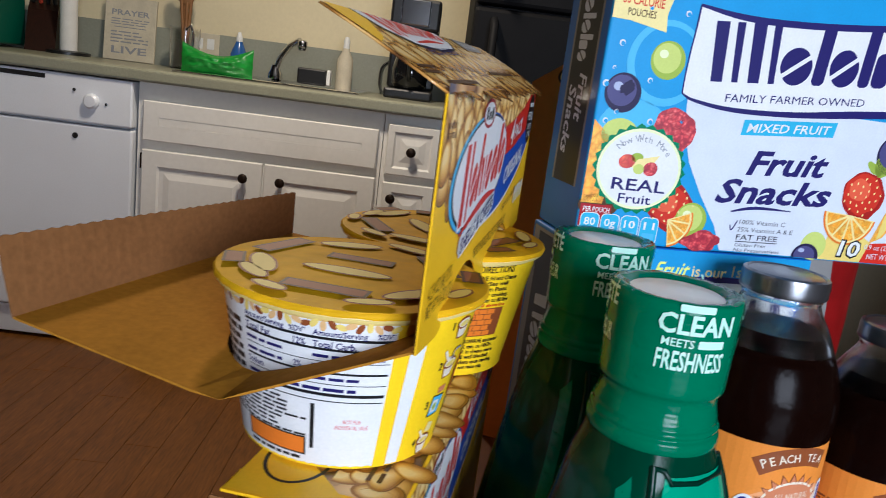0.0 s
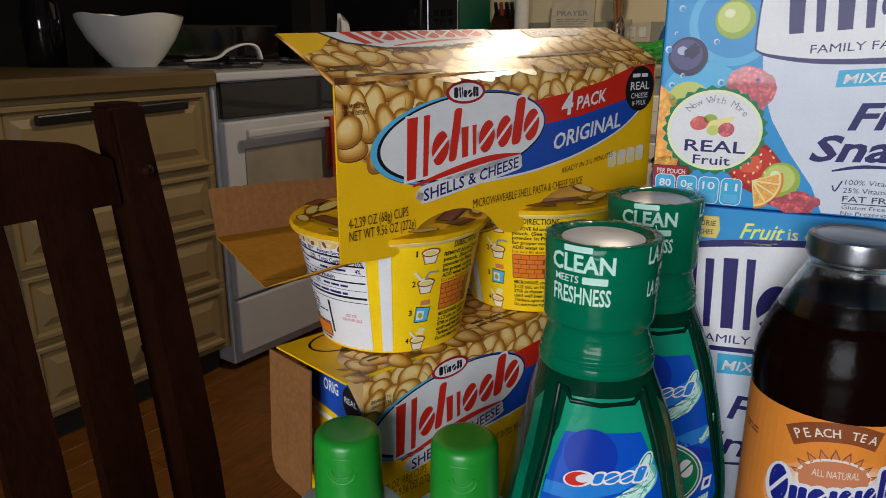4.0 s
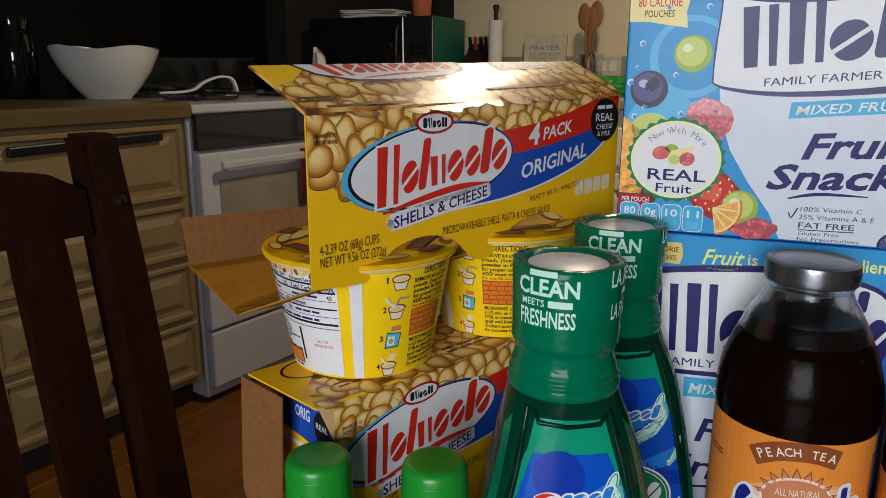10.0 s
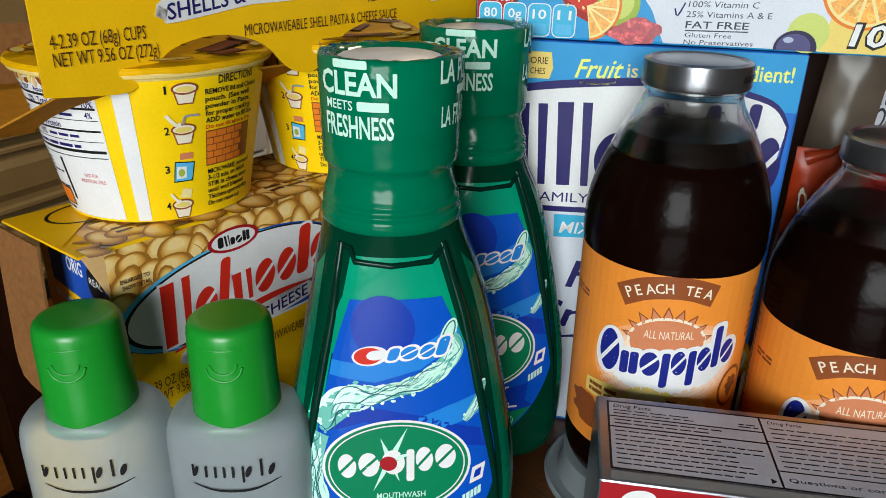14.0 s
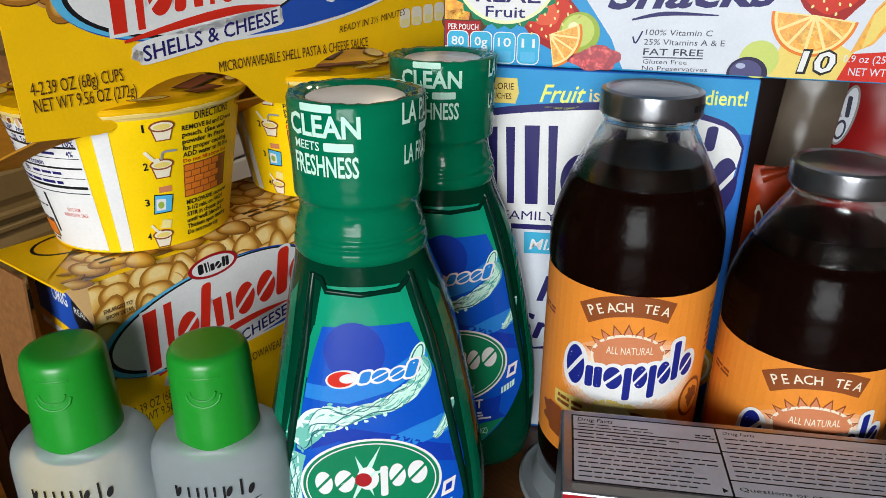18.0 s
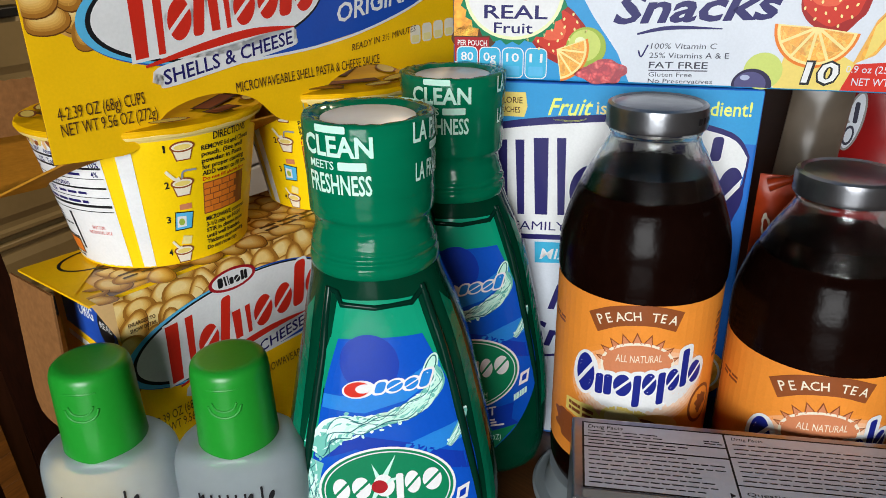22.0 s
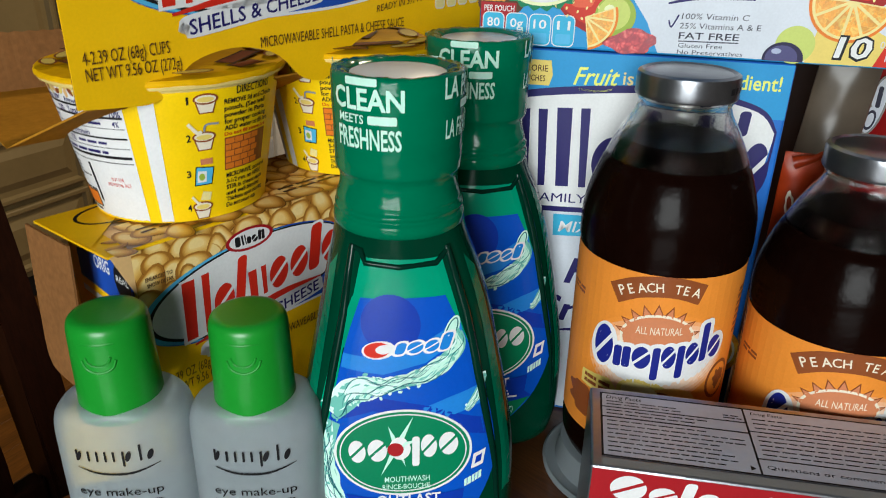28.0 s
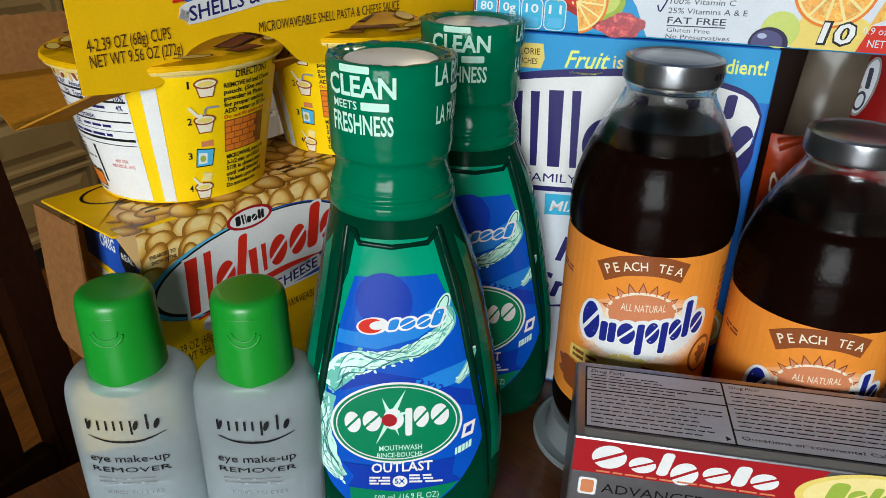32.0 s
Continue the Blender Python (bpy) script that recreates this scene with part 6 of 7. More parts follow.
p = Print(tp, flat((0, 0, TH), (1, 0, 0), (0, 1, 0)))
p.rect("facts_panel", FACTS, 4, 6, 150, 46, 0)
for x0, y0, x1, y1 in ((4, 6, 150, 6.8), (4, 45.2, 150, 46), (4, 6, 4.8, 46), (60, 6, 60.8, 46), (149.2, 6, 150, 46), (4, 36, 60, 36.7), (4, 29.5, 60, 30.3), (60, 31, 150, 31.6), (60, 15, 150, 15.6)):
    p.rect("printed_rule", BLACK, x0, y0, x1, y1, 1)
p.text("Drug Facts", BLACK, 6.4, 42, 2.2, 14, 2, shear=0.15, bold=0.01)
p.text("Drug Facts", BLACK, 63, 42, 1.8, 12, 2, shear=0.15)
p.bars(BLACK, 6.4, 37.4, 40, 41.2, 2, 2, 53, words=6, fill=0.3)
p.bars(BLACK, 52, 37.6, 59, 40.6, 2, 2, 54, words=2, fill=0.4)
p.bars(BLACK, 6.4, 31, 46, 35.4, 2, 2, 55, words=8, fill=0.3)
p.bars(BLACK, 6.4, 8, 58, 28.8, 8, 2, 56, words=12, fill=0.22)
p.bars(BLACK, 63, 32.4, 146, 40.6, 3, 2, 57, words=16, fill=0.2)
p.bars(BLACK, 63, 16.6, 146, 30, 5, 2, 58, words=16, fill=0.2)
p.text("Questions or comments? Call", BLACK, 63, 10, 2.0, 52, 2)
p.poly("printed_tick", BLACK, [(57, 8), (59, 9.4), (57, 10.8)], 2)
p.rect("printed_band", SIDESILVER, 4, 0.8, 190, 5.2, 0)
p.done()

# bags behind the bottles
CHIPBAG = shader("red_bag_film", (0.27, 0.006, 0.006), 0.36, spec=0.3, grain=0.15, scale=40.0, bump=0.2, bump_scale=30.0, patch=0.2, patch_scale=20.0)
CLEARBAG = shader("thin_clear_bag", (0.24, 0.185, 0.135), 0.3, transmission=0.25, grain=0.25, scale=50.0, bump=0.4, bump_scale=60.0, patch=0.25, patch_scale=30.0)
ORANGEBAG = shader("orange_red_bag", (0.55, 0.055, 0.01), 0.3, spec=0.4, grain=0.3, scale=70.0, bump=0.4, bump_scale=90.0, patch=0.4, patch_scale=60.0)
BROWNBOX = shader("dark_brown_card", (0.035, 0.016, 0.010), 0.6, grain=0.2, patch=0.2, patch_scale=20.0)


def pillow(w, h, d, crumple, seed, seal=0.006):
    """A filled bag: two bulged sheets, flat at the seals."""
    bm = bmesh.new()
    nx, nz = 22, 26
    for side in (-1, 1):
        g = []
        for j in range(nz + 1):
            row = []
            for i in range(nx + 1):
                u, v = i / nx, j / nz
                bulge = (math.sin(math.pi * u) * math.sin(math.pi * min(1, max(0, (v * h - seal) / (h - 2 * seal))))) ** 0.6 if seal / h < v < 1 - seal / h else 0
                q = Vector((u * w, 0, v * h))
                c = crumple * noise.noise(q * 60 + Vector((seed, side, 0))) * (0.3 + bulge)
                row.append(bm.verts.new((u * w + 0.4 * c, side * (d / 2 * bulge + 0.0006) + c, v * h)))
            g.append(row)
        for j in range(nz):
            for i in range(nx):
                f = (g[j][i], g[j][i + 1], g[j + 1][i + 1], g[j + 1][i])
                bm.faces.new(f if side < 0 else tuple(reversed(f)))
    return bm


bag = thing("chip_bag", "red foil snack bag with oval mark and silver band", "bag", pose(0.2515, 0.566, TOP, 0, 0, 8.0))
part("bag_film", pillow(0.11, 0.225, 0.044, 0.002, 2), CHIPBAG, bag, smooth=180)
part("seal", cube(0.001, 0.109, -0.0008, 0.0008, 0.2235, 0.234, 0.0004), CHIPBAG, bag, "flat crimped top seal")
bp = Print(bag, lambda u, v, h: Vector((u, -0.021 * (math.sin(math.pi * max(0.02, min(0.98, u / 0.11))) * math.sin(math.pi * v / 0.225)) ** 0.6 - 0.0036 - h, v)), 5)
bp.oval("printed_oval", SIDESILVER, 11, 158, 5.2, 19, 0, -8)
bp.oval("printed_oval", PALE, 11, 158, 4.0, 17.4, 1, -8)
bp.oval("printed_oval", SLATE, 9.6, 149, 2.8, 6.4, 2, -8)
bp.oval("printed_oval", PALE, 9.6, 149, 1.8, 4.6, 3, -8)
bp.rect("small_print", SLATE, 10.6, 157, 13.0, 170, 2, 0, 1)
bp.poly("printed_band", SIDESILVER, [(42, 20), (78, 20), (70, 216), (34, 216)], 0)
bp.done()
bag2 = thing("clear_bag", "thin clear plastic bag with crumpled sides", "bag", pose(0.2160, 0.520, TOP, 0, 4, 14.0))
part("bag_film", pillow(0.034, 0.222, 0.020, 0.004, 5), CLEARBAG, bag2, smooth=180)
part("seal", cube(0.001, 0.033, -0.001, 0.001, 0.2205, 0.2285, 0.0004), CLEARBAG, bag2, "flat welded seal")
bag3 = thing("candy_bag", "crumpled orange red plastic bag of sweets", "bag", pose(0.2235, 0.412, TOP, 0, 0, 12.0))
part("bag_film", pillow(0.022, 0.160, 0.016, 0.006, 9), ORANGEBAG, bag3, smooth=180)
part("torn_corner", tube([(0.004, -0.004, 0.156), (0.013, -0.006, 0.160), (0.020, -0.004, 0.166)], lambda q: 0.0035 * (1.05 - q), 6), ORANGEBAG, bag3, "twisted corner of the film", smooth=60)
bp = Print(bag3, lambda u, v, h: Vector((u, -0.0135 - h, v)), 5)
bp.oval("printed_oval", CREAM, 4, 138, 2.0, 6.4, 0, 10, wob=0.3)
bp.oval("printed_oval", ORANGEBAG, 4, 138, 1.1, 4.4, 1, 10)
bp.done()
bx = thing("brown_carton", "plain dark brown carton behind the snack boxes", "box", pose(0.208, 0.605, TOP, 0, 0, 8.0))
part("carton_body", cube(0, 0.06, 0, 0.08, 0, 0.24, 0.001), BROWNBOX, bx)
part("flap", cube(0.0005, 0.0595, -0.0006, 0.0395, 0.2402, 0.2408), BROWNBOX, bx)
part("flap", cube(0.0005, 0.0595, 0.0405, 0.0806, 0.2402, 0.2408), BROWNBOX, bx)
ob_ = thing("orange_gift_bag", "folded orange paper bag with a small round emblem", "bag", pose(0.068, 0.545, TOP, 0, 0, -18.0))
bm = bmesh.new()
for pts in (((0.0, 0, 0.0), (0.11, 0, 0.0), (0.11, 0, 0.335), (0.034, 0, 0.306), (0.0, 0, 0.282)),):
    f = bm.faces.new([bm.verts.new(q) for q in pts])
    ex = bmesh.ops.extrude_face_region(bm, geom=[f])
    for v in ex["geom"]:
        if isinstance(v, bmesh.types.BMVert):
            v.co.y += 0.03
bmesh.ops.recalc_face_normals(bm, faces=bm.faces[:])
part("bag_paper", bm, ORANGEPAPER, ob_)
bp = Print(ob_, flat((0, 0, 0), (1, 0, 0), (0, 0, 1)))
bp.oval("printed_emblem", BROWNP, 24, 288, 6, 6, 0)
bp.oval("printed_emblem", GOLD, 24, 288, 4.4, 4.4, 1)
bp.done()


# ---- the kitchen behind the table ----
FLOORW = shader("floor_board_wood", (0.21, 0.078, 0.013), 0.38, grain=0.45, scale=22.0, stretch=(9, 1, 9), patch=0.25, patch_scale=3.0, spec=0.25, bump=0.05)
WALLP = shader("cream_wall_paint", (0.76, 0.67, 0.44), 0.8, grain=0.05, scale=90.0, patch=0.08, patch_scale=2.0, bump=0.05)
# Out-of-view dining walls, kept dark so that they reflect little light.
DININGP = shader("unseen_dark_wall_paint", (0.09, 0.062, 0.042), 0.8, grain=0.05, scale=90.0, patch=0.08, patch_scale=2.0, bump=0.05)
SIDEP = shader("light_shaping_wall_paint", (0.13, 0.10, 0.08), 0.8, grain=0.04, scale=90.0, patch=0.06, patch_scale=2.0, bump=0.05)
# Near-black: on the walls it holds the darkness of the unlit left side.
NEARBLACK = shader("near_black", (0.02, 0.017, 0.014), 0.8, grain=0.1, scale=60.0, patch=0.2, patch_scale=3.0)
# Out-of-view ceiling, greyed down so that it bounces less light.
CEILP = shader("ceiling_paint", (0.27, 0.25, 0.22), 0.9, grain=0.04, patch=0.05, patch_scale=2.0, bump=0.1)
SPLASHB = shader("grey_green_backsplash", (0.30, 0.31, 0.25), 0.5, grain=0.1, scale=120.0, patch=0.1, patch_scale=5.0)
WHITEPAINT = shader("white_cabinet_paint", (0.82, 0.80, 0.75), 0.42, grain=0.05, scale=60.0, patch=0.07, patch_scale=5.0, coat=0.1)
# Cream lowered for the dim left run; its shade sits in the colour.
DIMCREAM = shader("dimmed_cream_paint", (0.26, 0.185, 0.08), 0.5, grain=0.06, scale=60.0, patch=0.12, patch_scale=5.0)
COUNTERM = shader("grey_green_laminate", (0.33, 0.33, 0.24), 0.35, grain=0.18, scale=260.0, patch=0.08, patch_scale=6.0, coat=0.1)
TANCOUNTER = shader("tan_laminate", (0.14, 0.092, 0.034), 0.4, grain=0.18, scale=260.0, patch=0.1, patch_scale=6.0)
APPL = shader("white_enamel", (0.80, 0.83, 0.88), 0.3, grain=0.03, patch=0.04, patch_scale=4.0, coat=0.2)
FRIDGEBLACK = shader("black_refrigerator_enamel", (0.010, 0.010, 0.011), 0.6, spec=0.12, grain=0.2, patch=0.15, patch_scale=10.0)
# White enamel again, darkened to hold the left side's shade.
RANGEDIM = shader("dimmed_white_enamel", (0.50, 0.51, 0.53), 0.35, grain=0.03, patch=0.06, patch_scale=4.0, coat=0.1)
BLACKP = shader("black_plastic", (0.012, 0.012, 0.013), 0.35, grain=0.2, patch=0.15, patch_scale=10.0, coat=0.15)
BLACKGL = shader("black_glass", (0.008, 0.008, 0.009), 0.06, coat=0.5, patch=0.1, patch_scale=4.0)
KNOB = shader("dark_bronze", (0.035, 0.022, 0.015), 0.35, metal=0.7, grain=0.2)
CHROME = shader("chrome", (0.72, 0.72, 0.74), 0.12, metal=1.0, patch=0.1, patch_scale=30.0)
OVENGL = shader("oven_window", (0.30, 0.27, 0.20), 0.2, patch=0.25, patch_scale=6.0, coat=0.4)
GREENPL = shader("green_plastic", (0.02, 0.28, 0.03), 0.35, patch=0.25, patch_scale=40.0)
TEAL = shader("teal_paint", (0.0, 0.12, 0.075), 0.5, patch=0.15, patch_scale=8.0)
DARKWOOD = shader("dark_chair_wood", (0.030, 0.0075, 0.0028), 0.42, spec=0.3, grain=0.5, scale=50.0, stretch=(10, 10, 1), patch=0.3, patch_scale=12.0, coat=0.1)
WHITEWARE = shader("white_ceramic", (0.72, 0.72, 0.68), 0.25, patch=0.05, patch_scale=20.0, coat=0.3)
PAPER = shader("paper", (0.75, 0.74, 0.70), 0.8, grain=0.05, patch=0.08, patch_scale=30.0)
SIGNM = shader("cream_sign_board", (0.62, 0.56, 0.42), 0.7, grain=0.1, patch=0.15, patch_scale=20.0)
WOODSP = shader("spoon_wood", (0.28, 0.13, 0.045), 0.6, grain=0.3, scale=80.0, stretch=(6, 6, 1))
REDCLOTH = shader("red_towel", (0.50, 0.05, 0.02), 0.9, grain=0.3, scale=300.0, bump=0.4, patch=0.15, patch_scale=30.0)
SALMONW = shader("coral_ceramic", (0.62, 0.16, 0.07), 0.35, patch=0.08, patch_scale=20.0)
BLUELIQ = shader("blue_soap", (0.05, 0.16, 0.48), 0.2, transmission=0.3, patch=0.1)

# shell of the room
XL, XR, YB, YF, ZC = -2.18, 2.5, 2.96, -1.15, 2.5
structure("floor_base", cube(XL - 1.6, XR, YF, YB + 0.1, -0.06, -0.004), FLOORW, "sub floor under the boards", "floor")
planks = tagged(new("floor"), "brown wooden floor boards with dark joints", "floor", kind="structure")
rnd = random.Random(11)
x = -1.62
while x < 0.30:
    y = -0.2 - rnd.random() * 0.5
    while y < 2.5:
        ln = rnd.uniform(0.7, 1.1)
        y1 = min(y + ln, 2.55)
        part("plank", cube(x + 0.0004, x + 0.0916, y + 0.0004, y1 - 0.0004, -0.004, 0.0, 0.0006, 1), FLOORW, planks)
        y = y1
    x += 0.092
rest = bmesh.new()
box(rest, 0.31, XR, YF, YB, -0.004, 0.0)
box(rest, XL - 1.5, 0.309, YF, -0.71, -0.004, 0.0)
part("floor_rest", rest, FLOORW, planks)
structure("wall_back", cube(-1.70, XR, YB, YB + 0.12, 0, ZC), WALLP, "cream painted kitchen wall", "wall")
structure("wall_back_dark", cube(XL - 0.12, -1.70, YB, YB + 0.12, 0, ZC), NEARBLACK, "kitchen wall end in near-black for the unlit corner", "wall")
structure("backsplash", cube(-2.1, 0.14, YB - 0.012, YB - 0.001, 0.93, 1.075), SPLASHB, "grey green laminate backsplash along the wall", "trim")
# left wall with a wide opening over the counter; the unlit room behind is added
structure("wall_left", cube(XL - 0.12, XL, YF, YB, 0, 0.9), NEARBLACK, "dark lower wall behind the counter", "wall")
structure("wall_left_upper", cube(XL - 0.12, XL, YF, YB, 2.2, ZC), NEARBLACK, "dark wall over the opening", "wall")
structure("wall_left_pier", cube(XL - 0.12, XL, 2.36, YB, 0.9, 2.2), NEARBLACK, "dark wall end beside the opening", "wall")
structure("wall_hall", cube(XL - 1.6, XL - 1.5, YF, YB, 0, ZC), NEARBLACK, "near-black wall of an added unlit room", "wall")
structure("wall_hall_end", cube(XL - 1.5, XL - 0.121, YB, YB + 0.12, 0, ZC), NEARBLACK, "near-black wall of an added unlit room", "wall")
# wall_side is out of view, added to block and limit the window's light
structure("wall_side", cube(1.30, 1.42, YF, 1.30, 0, ZC), SIDEP, "unseen brown grey wall added beside the table to shape light", "wall")
structure("wall_right", cube(XR, XR + 0.12, YF, YB + 0.12, 0, ZC), DININGP, "unseen brown wall kept dark", "wall")
# front wall with a window behind the viewer
structure("wall_front", cube(XL - 1.6, WIN[0], YF - 0.12, YF, 0, ZC), DININGP, "unseen brown wall kept dark beside the window", "wall")
structure("wall_front_far", cube(WIN[1], XR + 0.12, YF - 0.12, YF, 0, ZC), DININGP, "unseen brown wall kept dark beside the window", "wall")
structure("wall_front_low", cube(WIN[0], WIN[1], YF - 0.12, YF, 0, WIN[2]), DININGP, "unseen brown wall kept dark under the window", "wall")
structure("wall_front_high", cube(WIN[0], WIN[1], YF - 0.12, YF, WIN[3], ZC), DININGP, "unseen brown wall kept dark over the window", "wall")
structure("ceiling", cube(XL - 1.6, XR + 0.12, YF - 0.12, YB + 0.12, ZC, ZC + 0.1), CEILP, "plain unseen ceiling greyed down to cut bounced light", "ceiling")
win = tagged(new("window_1"), "white framed window with daylight", "window", kind="structure")
for x0, x1, z0, z1 in ((WIN[0], WIN[0] + 0.05, WIN[2], WIN[3]), (WIN[1] - 0.05, WIN[1], WIN[2], WIN[3]), (WIN[0] + 0.05, WIN[1] - 0.05, WIN[2], WIN[2] + 0.05), (WIN[0] + 0.05, WIN[1] - 0.05, WIN[3] - 0.05, WIN[3])):
    part("window_frame", cube(x0, x1, YF - 0.08, YF - 0.03, z0, z1, 0.004), WHITEPAINT, win)
part("window_bar", cube(WIN[0] + 0.05, WIN[1] - 0.05, YF - 0.075, YF - 0.045, (WIN[2] + WIN[3]) / 2 - 0.02, (WIN[2] + WIN[3]) / 2 + 0.02, 0.003), WHITEPAINT, win)


def knob(parent, x, y, z, axis="y"):
    prof = [(0.006, 0.0), (0.006, 0.010), (0.014, 0.016), (0.0155, 0.022), (0.012, 0.027), (0.002, 0.028)]
    k = part("knob", lathe(prof, 24), KNOB, parent, "round dark knob", smooth=50)
    k.matrix_basis = pose(x, y, z, 90, 0, 0) if axis == "y" else pose(x, y, z, 0, 90, 0)
    return k


def raised(w, h, t=0.018, inset=0.05, lip=0.006):
    """A raised-panel door or drawer front, in the x-z plane, front towards -y."""
    bm = bmesh.new()
    rings = []
    for dx, y in ((0.0, 0.0), (0.0, -t + 0.003), (0.003, -t), (inset, -t), (inset + 0.006, -t + lip), (inset + 0.020, -t + lip), (inset + 0.040, -t + 0.001)):
        dx = min(dx, min(w, h) / 2 - 0.012)
        rings.append([(dx, y, dx), (w - dx, y, dx), (w - dx, y, h - dx), (dx, y, h - dx)])
    return loft(rings, True, True, bm)


FY = 2.35
# back run: dishwasher, sink cabinet, small cabinet
base = thing("sink_cabinet", "white painted sink base cabinet with two raised panel doors", "cabinet", pose(0, 0, 0))
part("cabinet_body", cube(-0.940, -0.164, FY, YB - 0.001, 0.10, 0.892), WHITEPAINT, base)
part("toe_kick", cube(-0.940, -0.164, FY + 0.06, YB - 0.01, 0.0, 0.10), NEARBLACK, base)
dr = part("false_drawer", raised(0.742, 0.125), WHITEPAINT, base)
dr.location = (-0.92, FY, 0.712)
for i, x0 in enumerate((-0.92, -0.529)):
    door = part("door", raised((0.384, 0.354)[i], 0.548), WHITEPAINT, base)
    door.location = (x0, FY, 0.135)
    knob(door, 0.329 if i == 0 else 0.056, -0.018, 0.496)
for zz in (0.2, 0.62):
    part("hinge", cube(-0.927, -0.921, FY - 0.012, FY, zz, zz + 0.05, 0.001), KNOB, base)
small = thing("small_cabinet", "narrow white painted base cabinet with a drawer", "cabinet", pose(0, 0, 0))
part("cabinet_body", cube(-0.162, 0.030, FY, YB - 0.001, 0.10, 0.892), WHITEPAINT, small)
part("toe_kick", cube(-0.162, 0.030, FY + 0.06, YB - 0.01, 0.0, 0.10), NEARBLACK, small)
dr = part("drawer_front", raised(0.166, 0.16, inset=0.022), WHITEPAINT, small)
dr.location = (-0.149, FY, 0.70)
knob(dr, 0.080, -0.018, 0.079)
door = part("door", raised(0.166, 0.54, inset=0.03), WHITEPAINT, small)
door.location = (-0.149, FY, 0.135)
knob(door, 0.03, -0.018, 0.49)
dw = thing("dishwasher", "white built-in dishwasher with a dial and closed door", "dishwasher", pose(0, 0, 0))
part("door", cube(-1.545, -0.950, FY - 0.02, FY + 0.02, 0.115, 0.735, 0.006), APPL, dw)
panel = part("control_panel", cube(-1.545, -0.950, FY - 0.026, FY + 0.02, 0.742, 0.888, 0.006), APPL, dw)
part("casing", cube(-1.54, -0.955, FY + 0.02, YB - 0.02, 0.02, 0.885), APPL, dw)
part("kick_plate", cube(-1.545, -0.950, FY - 0.004, FY + 0.019, 0.012, 0.108, 0.003), APPL, dw)
part("vent", cube(-1.40, -1.22, FY - 0.0275, FY - 0.024, 0.866, 0.880, 0.001), BLACKP, dw)
part("latch", cube(-1.50, -1.42, FY - 0.0275, FY - 0.024, 0.868, 0.878, 0.001), BLACKP, dw)
dial = part("dial", lathe([(0.024, 0.0), (0.023, 0.012), (0.017, 0.018), (0.002, 0.019)], 32), APPL, dw, "white timer dial", smooth=40)
dial.matrix_basis = pose(-1.075, FY - 0.026, 0.812, 90, 0, 0)
for xx, zz, r in ((-1.13, 0.842, 0.005), (-1.128, 0.700, 0.009), (-1.03, 0.808, 0.004)):
    b_ = part("button", lathe([(r, 0), (r, 0.003), (r * 0.4, 0.004)], 16), BLACKP, dw)
    b_.matrix_basis = pose(xx, FY - 0.0262 if zz > 0.74 else FY - 0.0202, zz, 90, 0, 0)
ct = thing("back_counter", "grey green laminate counter top with a rounded front edge", "counter", pose(0, 0, 0))
prof = [(FY - 0.030, 0.893), (FY - 0.034, 0.897), (FY - 0.034, 0.926), (FY - 0.026, 0.932), (YB - 0.013, 0.932), (YB - 0.013, 0.893)]
part("counter_top", loft([[(-2.17, y, z) for y, z in prof], [(0.045, y, z) for y, z in prof]]), COUNTERM, ct)
part("edge_strip", cube(-2.17, 0.045, FY - 0.0365, FY - 0.034, 0.899, 0.924, 0.001), COUNTERM, ct, "laminate strip along the front edge")

# sink and what stands behind it
sk = thing("kitchen_sink", "steel sink set in the counter", "sink", pose(-0.56, 2.62, 0.932))
bm = bmesh.new()
loft([[(sx * a, sy * b, z) for sx, sy in ((-1, -1), (1, -1), (1, 1), (-1, 1))] for a, b, z in ((0.30, 0.22, 0.0), (0.30, 0.22, 0.006), (0.285, 0.205, 0.008), (0.27, 0.19, 0.003))], True, True, bm)
part("sink_rim", bm, CHROME, sk)
fa = thing("kitchen_faucet", "chrome kitchen faucet with a swung spout", "faucet", pose(-0.62, 2.80, 0.9405))
part("faucet_base", lathe([(0.028, 0), (0.026, 0.02), (0.018, 0.035), (0.016, 0.05)], 24), CHROME, fa, smooth=50)
part("spout", tube([(0, 0, 0.03), (0.02, -0.02, 0.08), (0.06, -0.06, 0.125), (0.10, -0.10, 0.145), (0.115, -0.115, 0.13)], 0.011, 12), CHROME, fa, smooth=60)
part("spray_head", lathe([(0.012, 0), (0.017, 0.008), (0.017, 0.03), (0.010, 0.036)], 20), CHROME, fa, smooth=50).location = (0.115, -0.115, 0.112)


def bottle(name, label, x, y, z, prof, mat, capmat, capprof):
    t = thing(name, label, "bottle", pose(x, y, z))
    part("body", lathe(prof, 28), mat, t, smooth=50)
    part("cap", lathe(capprof, 20), capmat, t, smooth=50)
    return t


bottle("dish_soap_bottle", "clear bottle of blue dish soap by the sink", -0.765, 2.82, 0.932, [(0.028, 0), (0.032, 0.01), (0.030, 0.08), (0.016, 0.115), (0.012, 0.125)], BLUELIQ, CAPWHITE, [(0.012, 0.125), (0.012, 0.140), (0.006, 0.158), (0.002, 0.160)])
bottle("spray_bottle", "slim bottle with a patterned label by the sink", -0.365, 2.80, 0.932, [(0.028, 0), (0.030, 0.008), (0.029, 0.11), (0.014, 0.14), (0.012, 0.15)], SIGNM, CAPWHITE, [(0.012, 0.15), (0.012, 0.175), (0.007, 0.19), (0.002, 0.192)])
sg = thing("sponge_bag", "green bag of scouring sponges on the counter edge", "bag", pose(-0.885, 2.56, 0.932, 0, 0, 8.0))
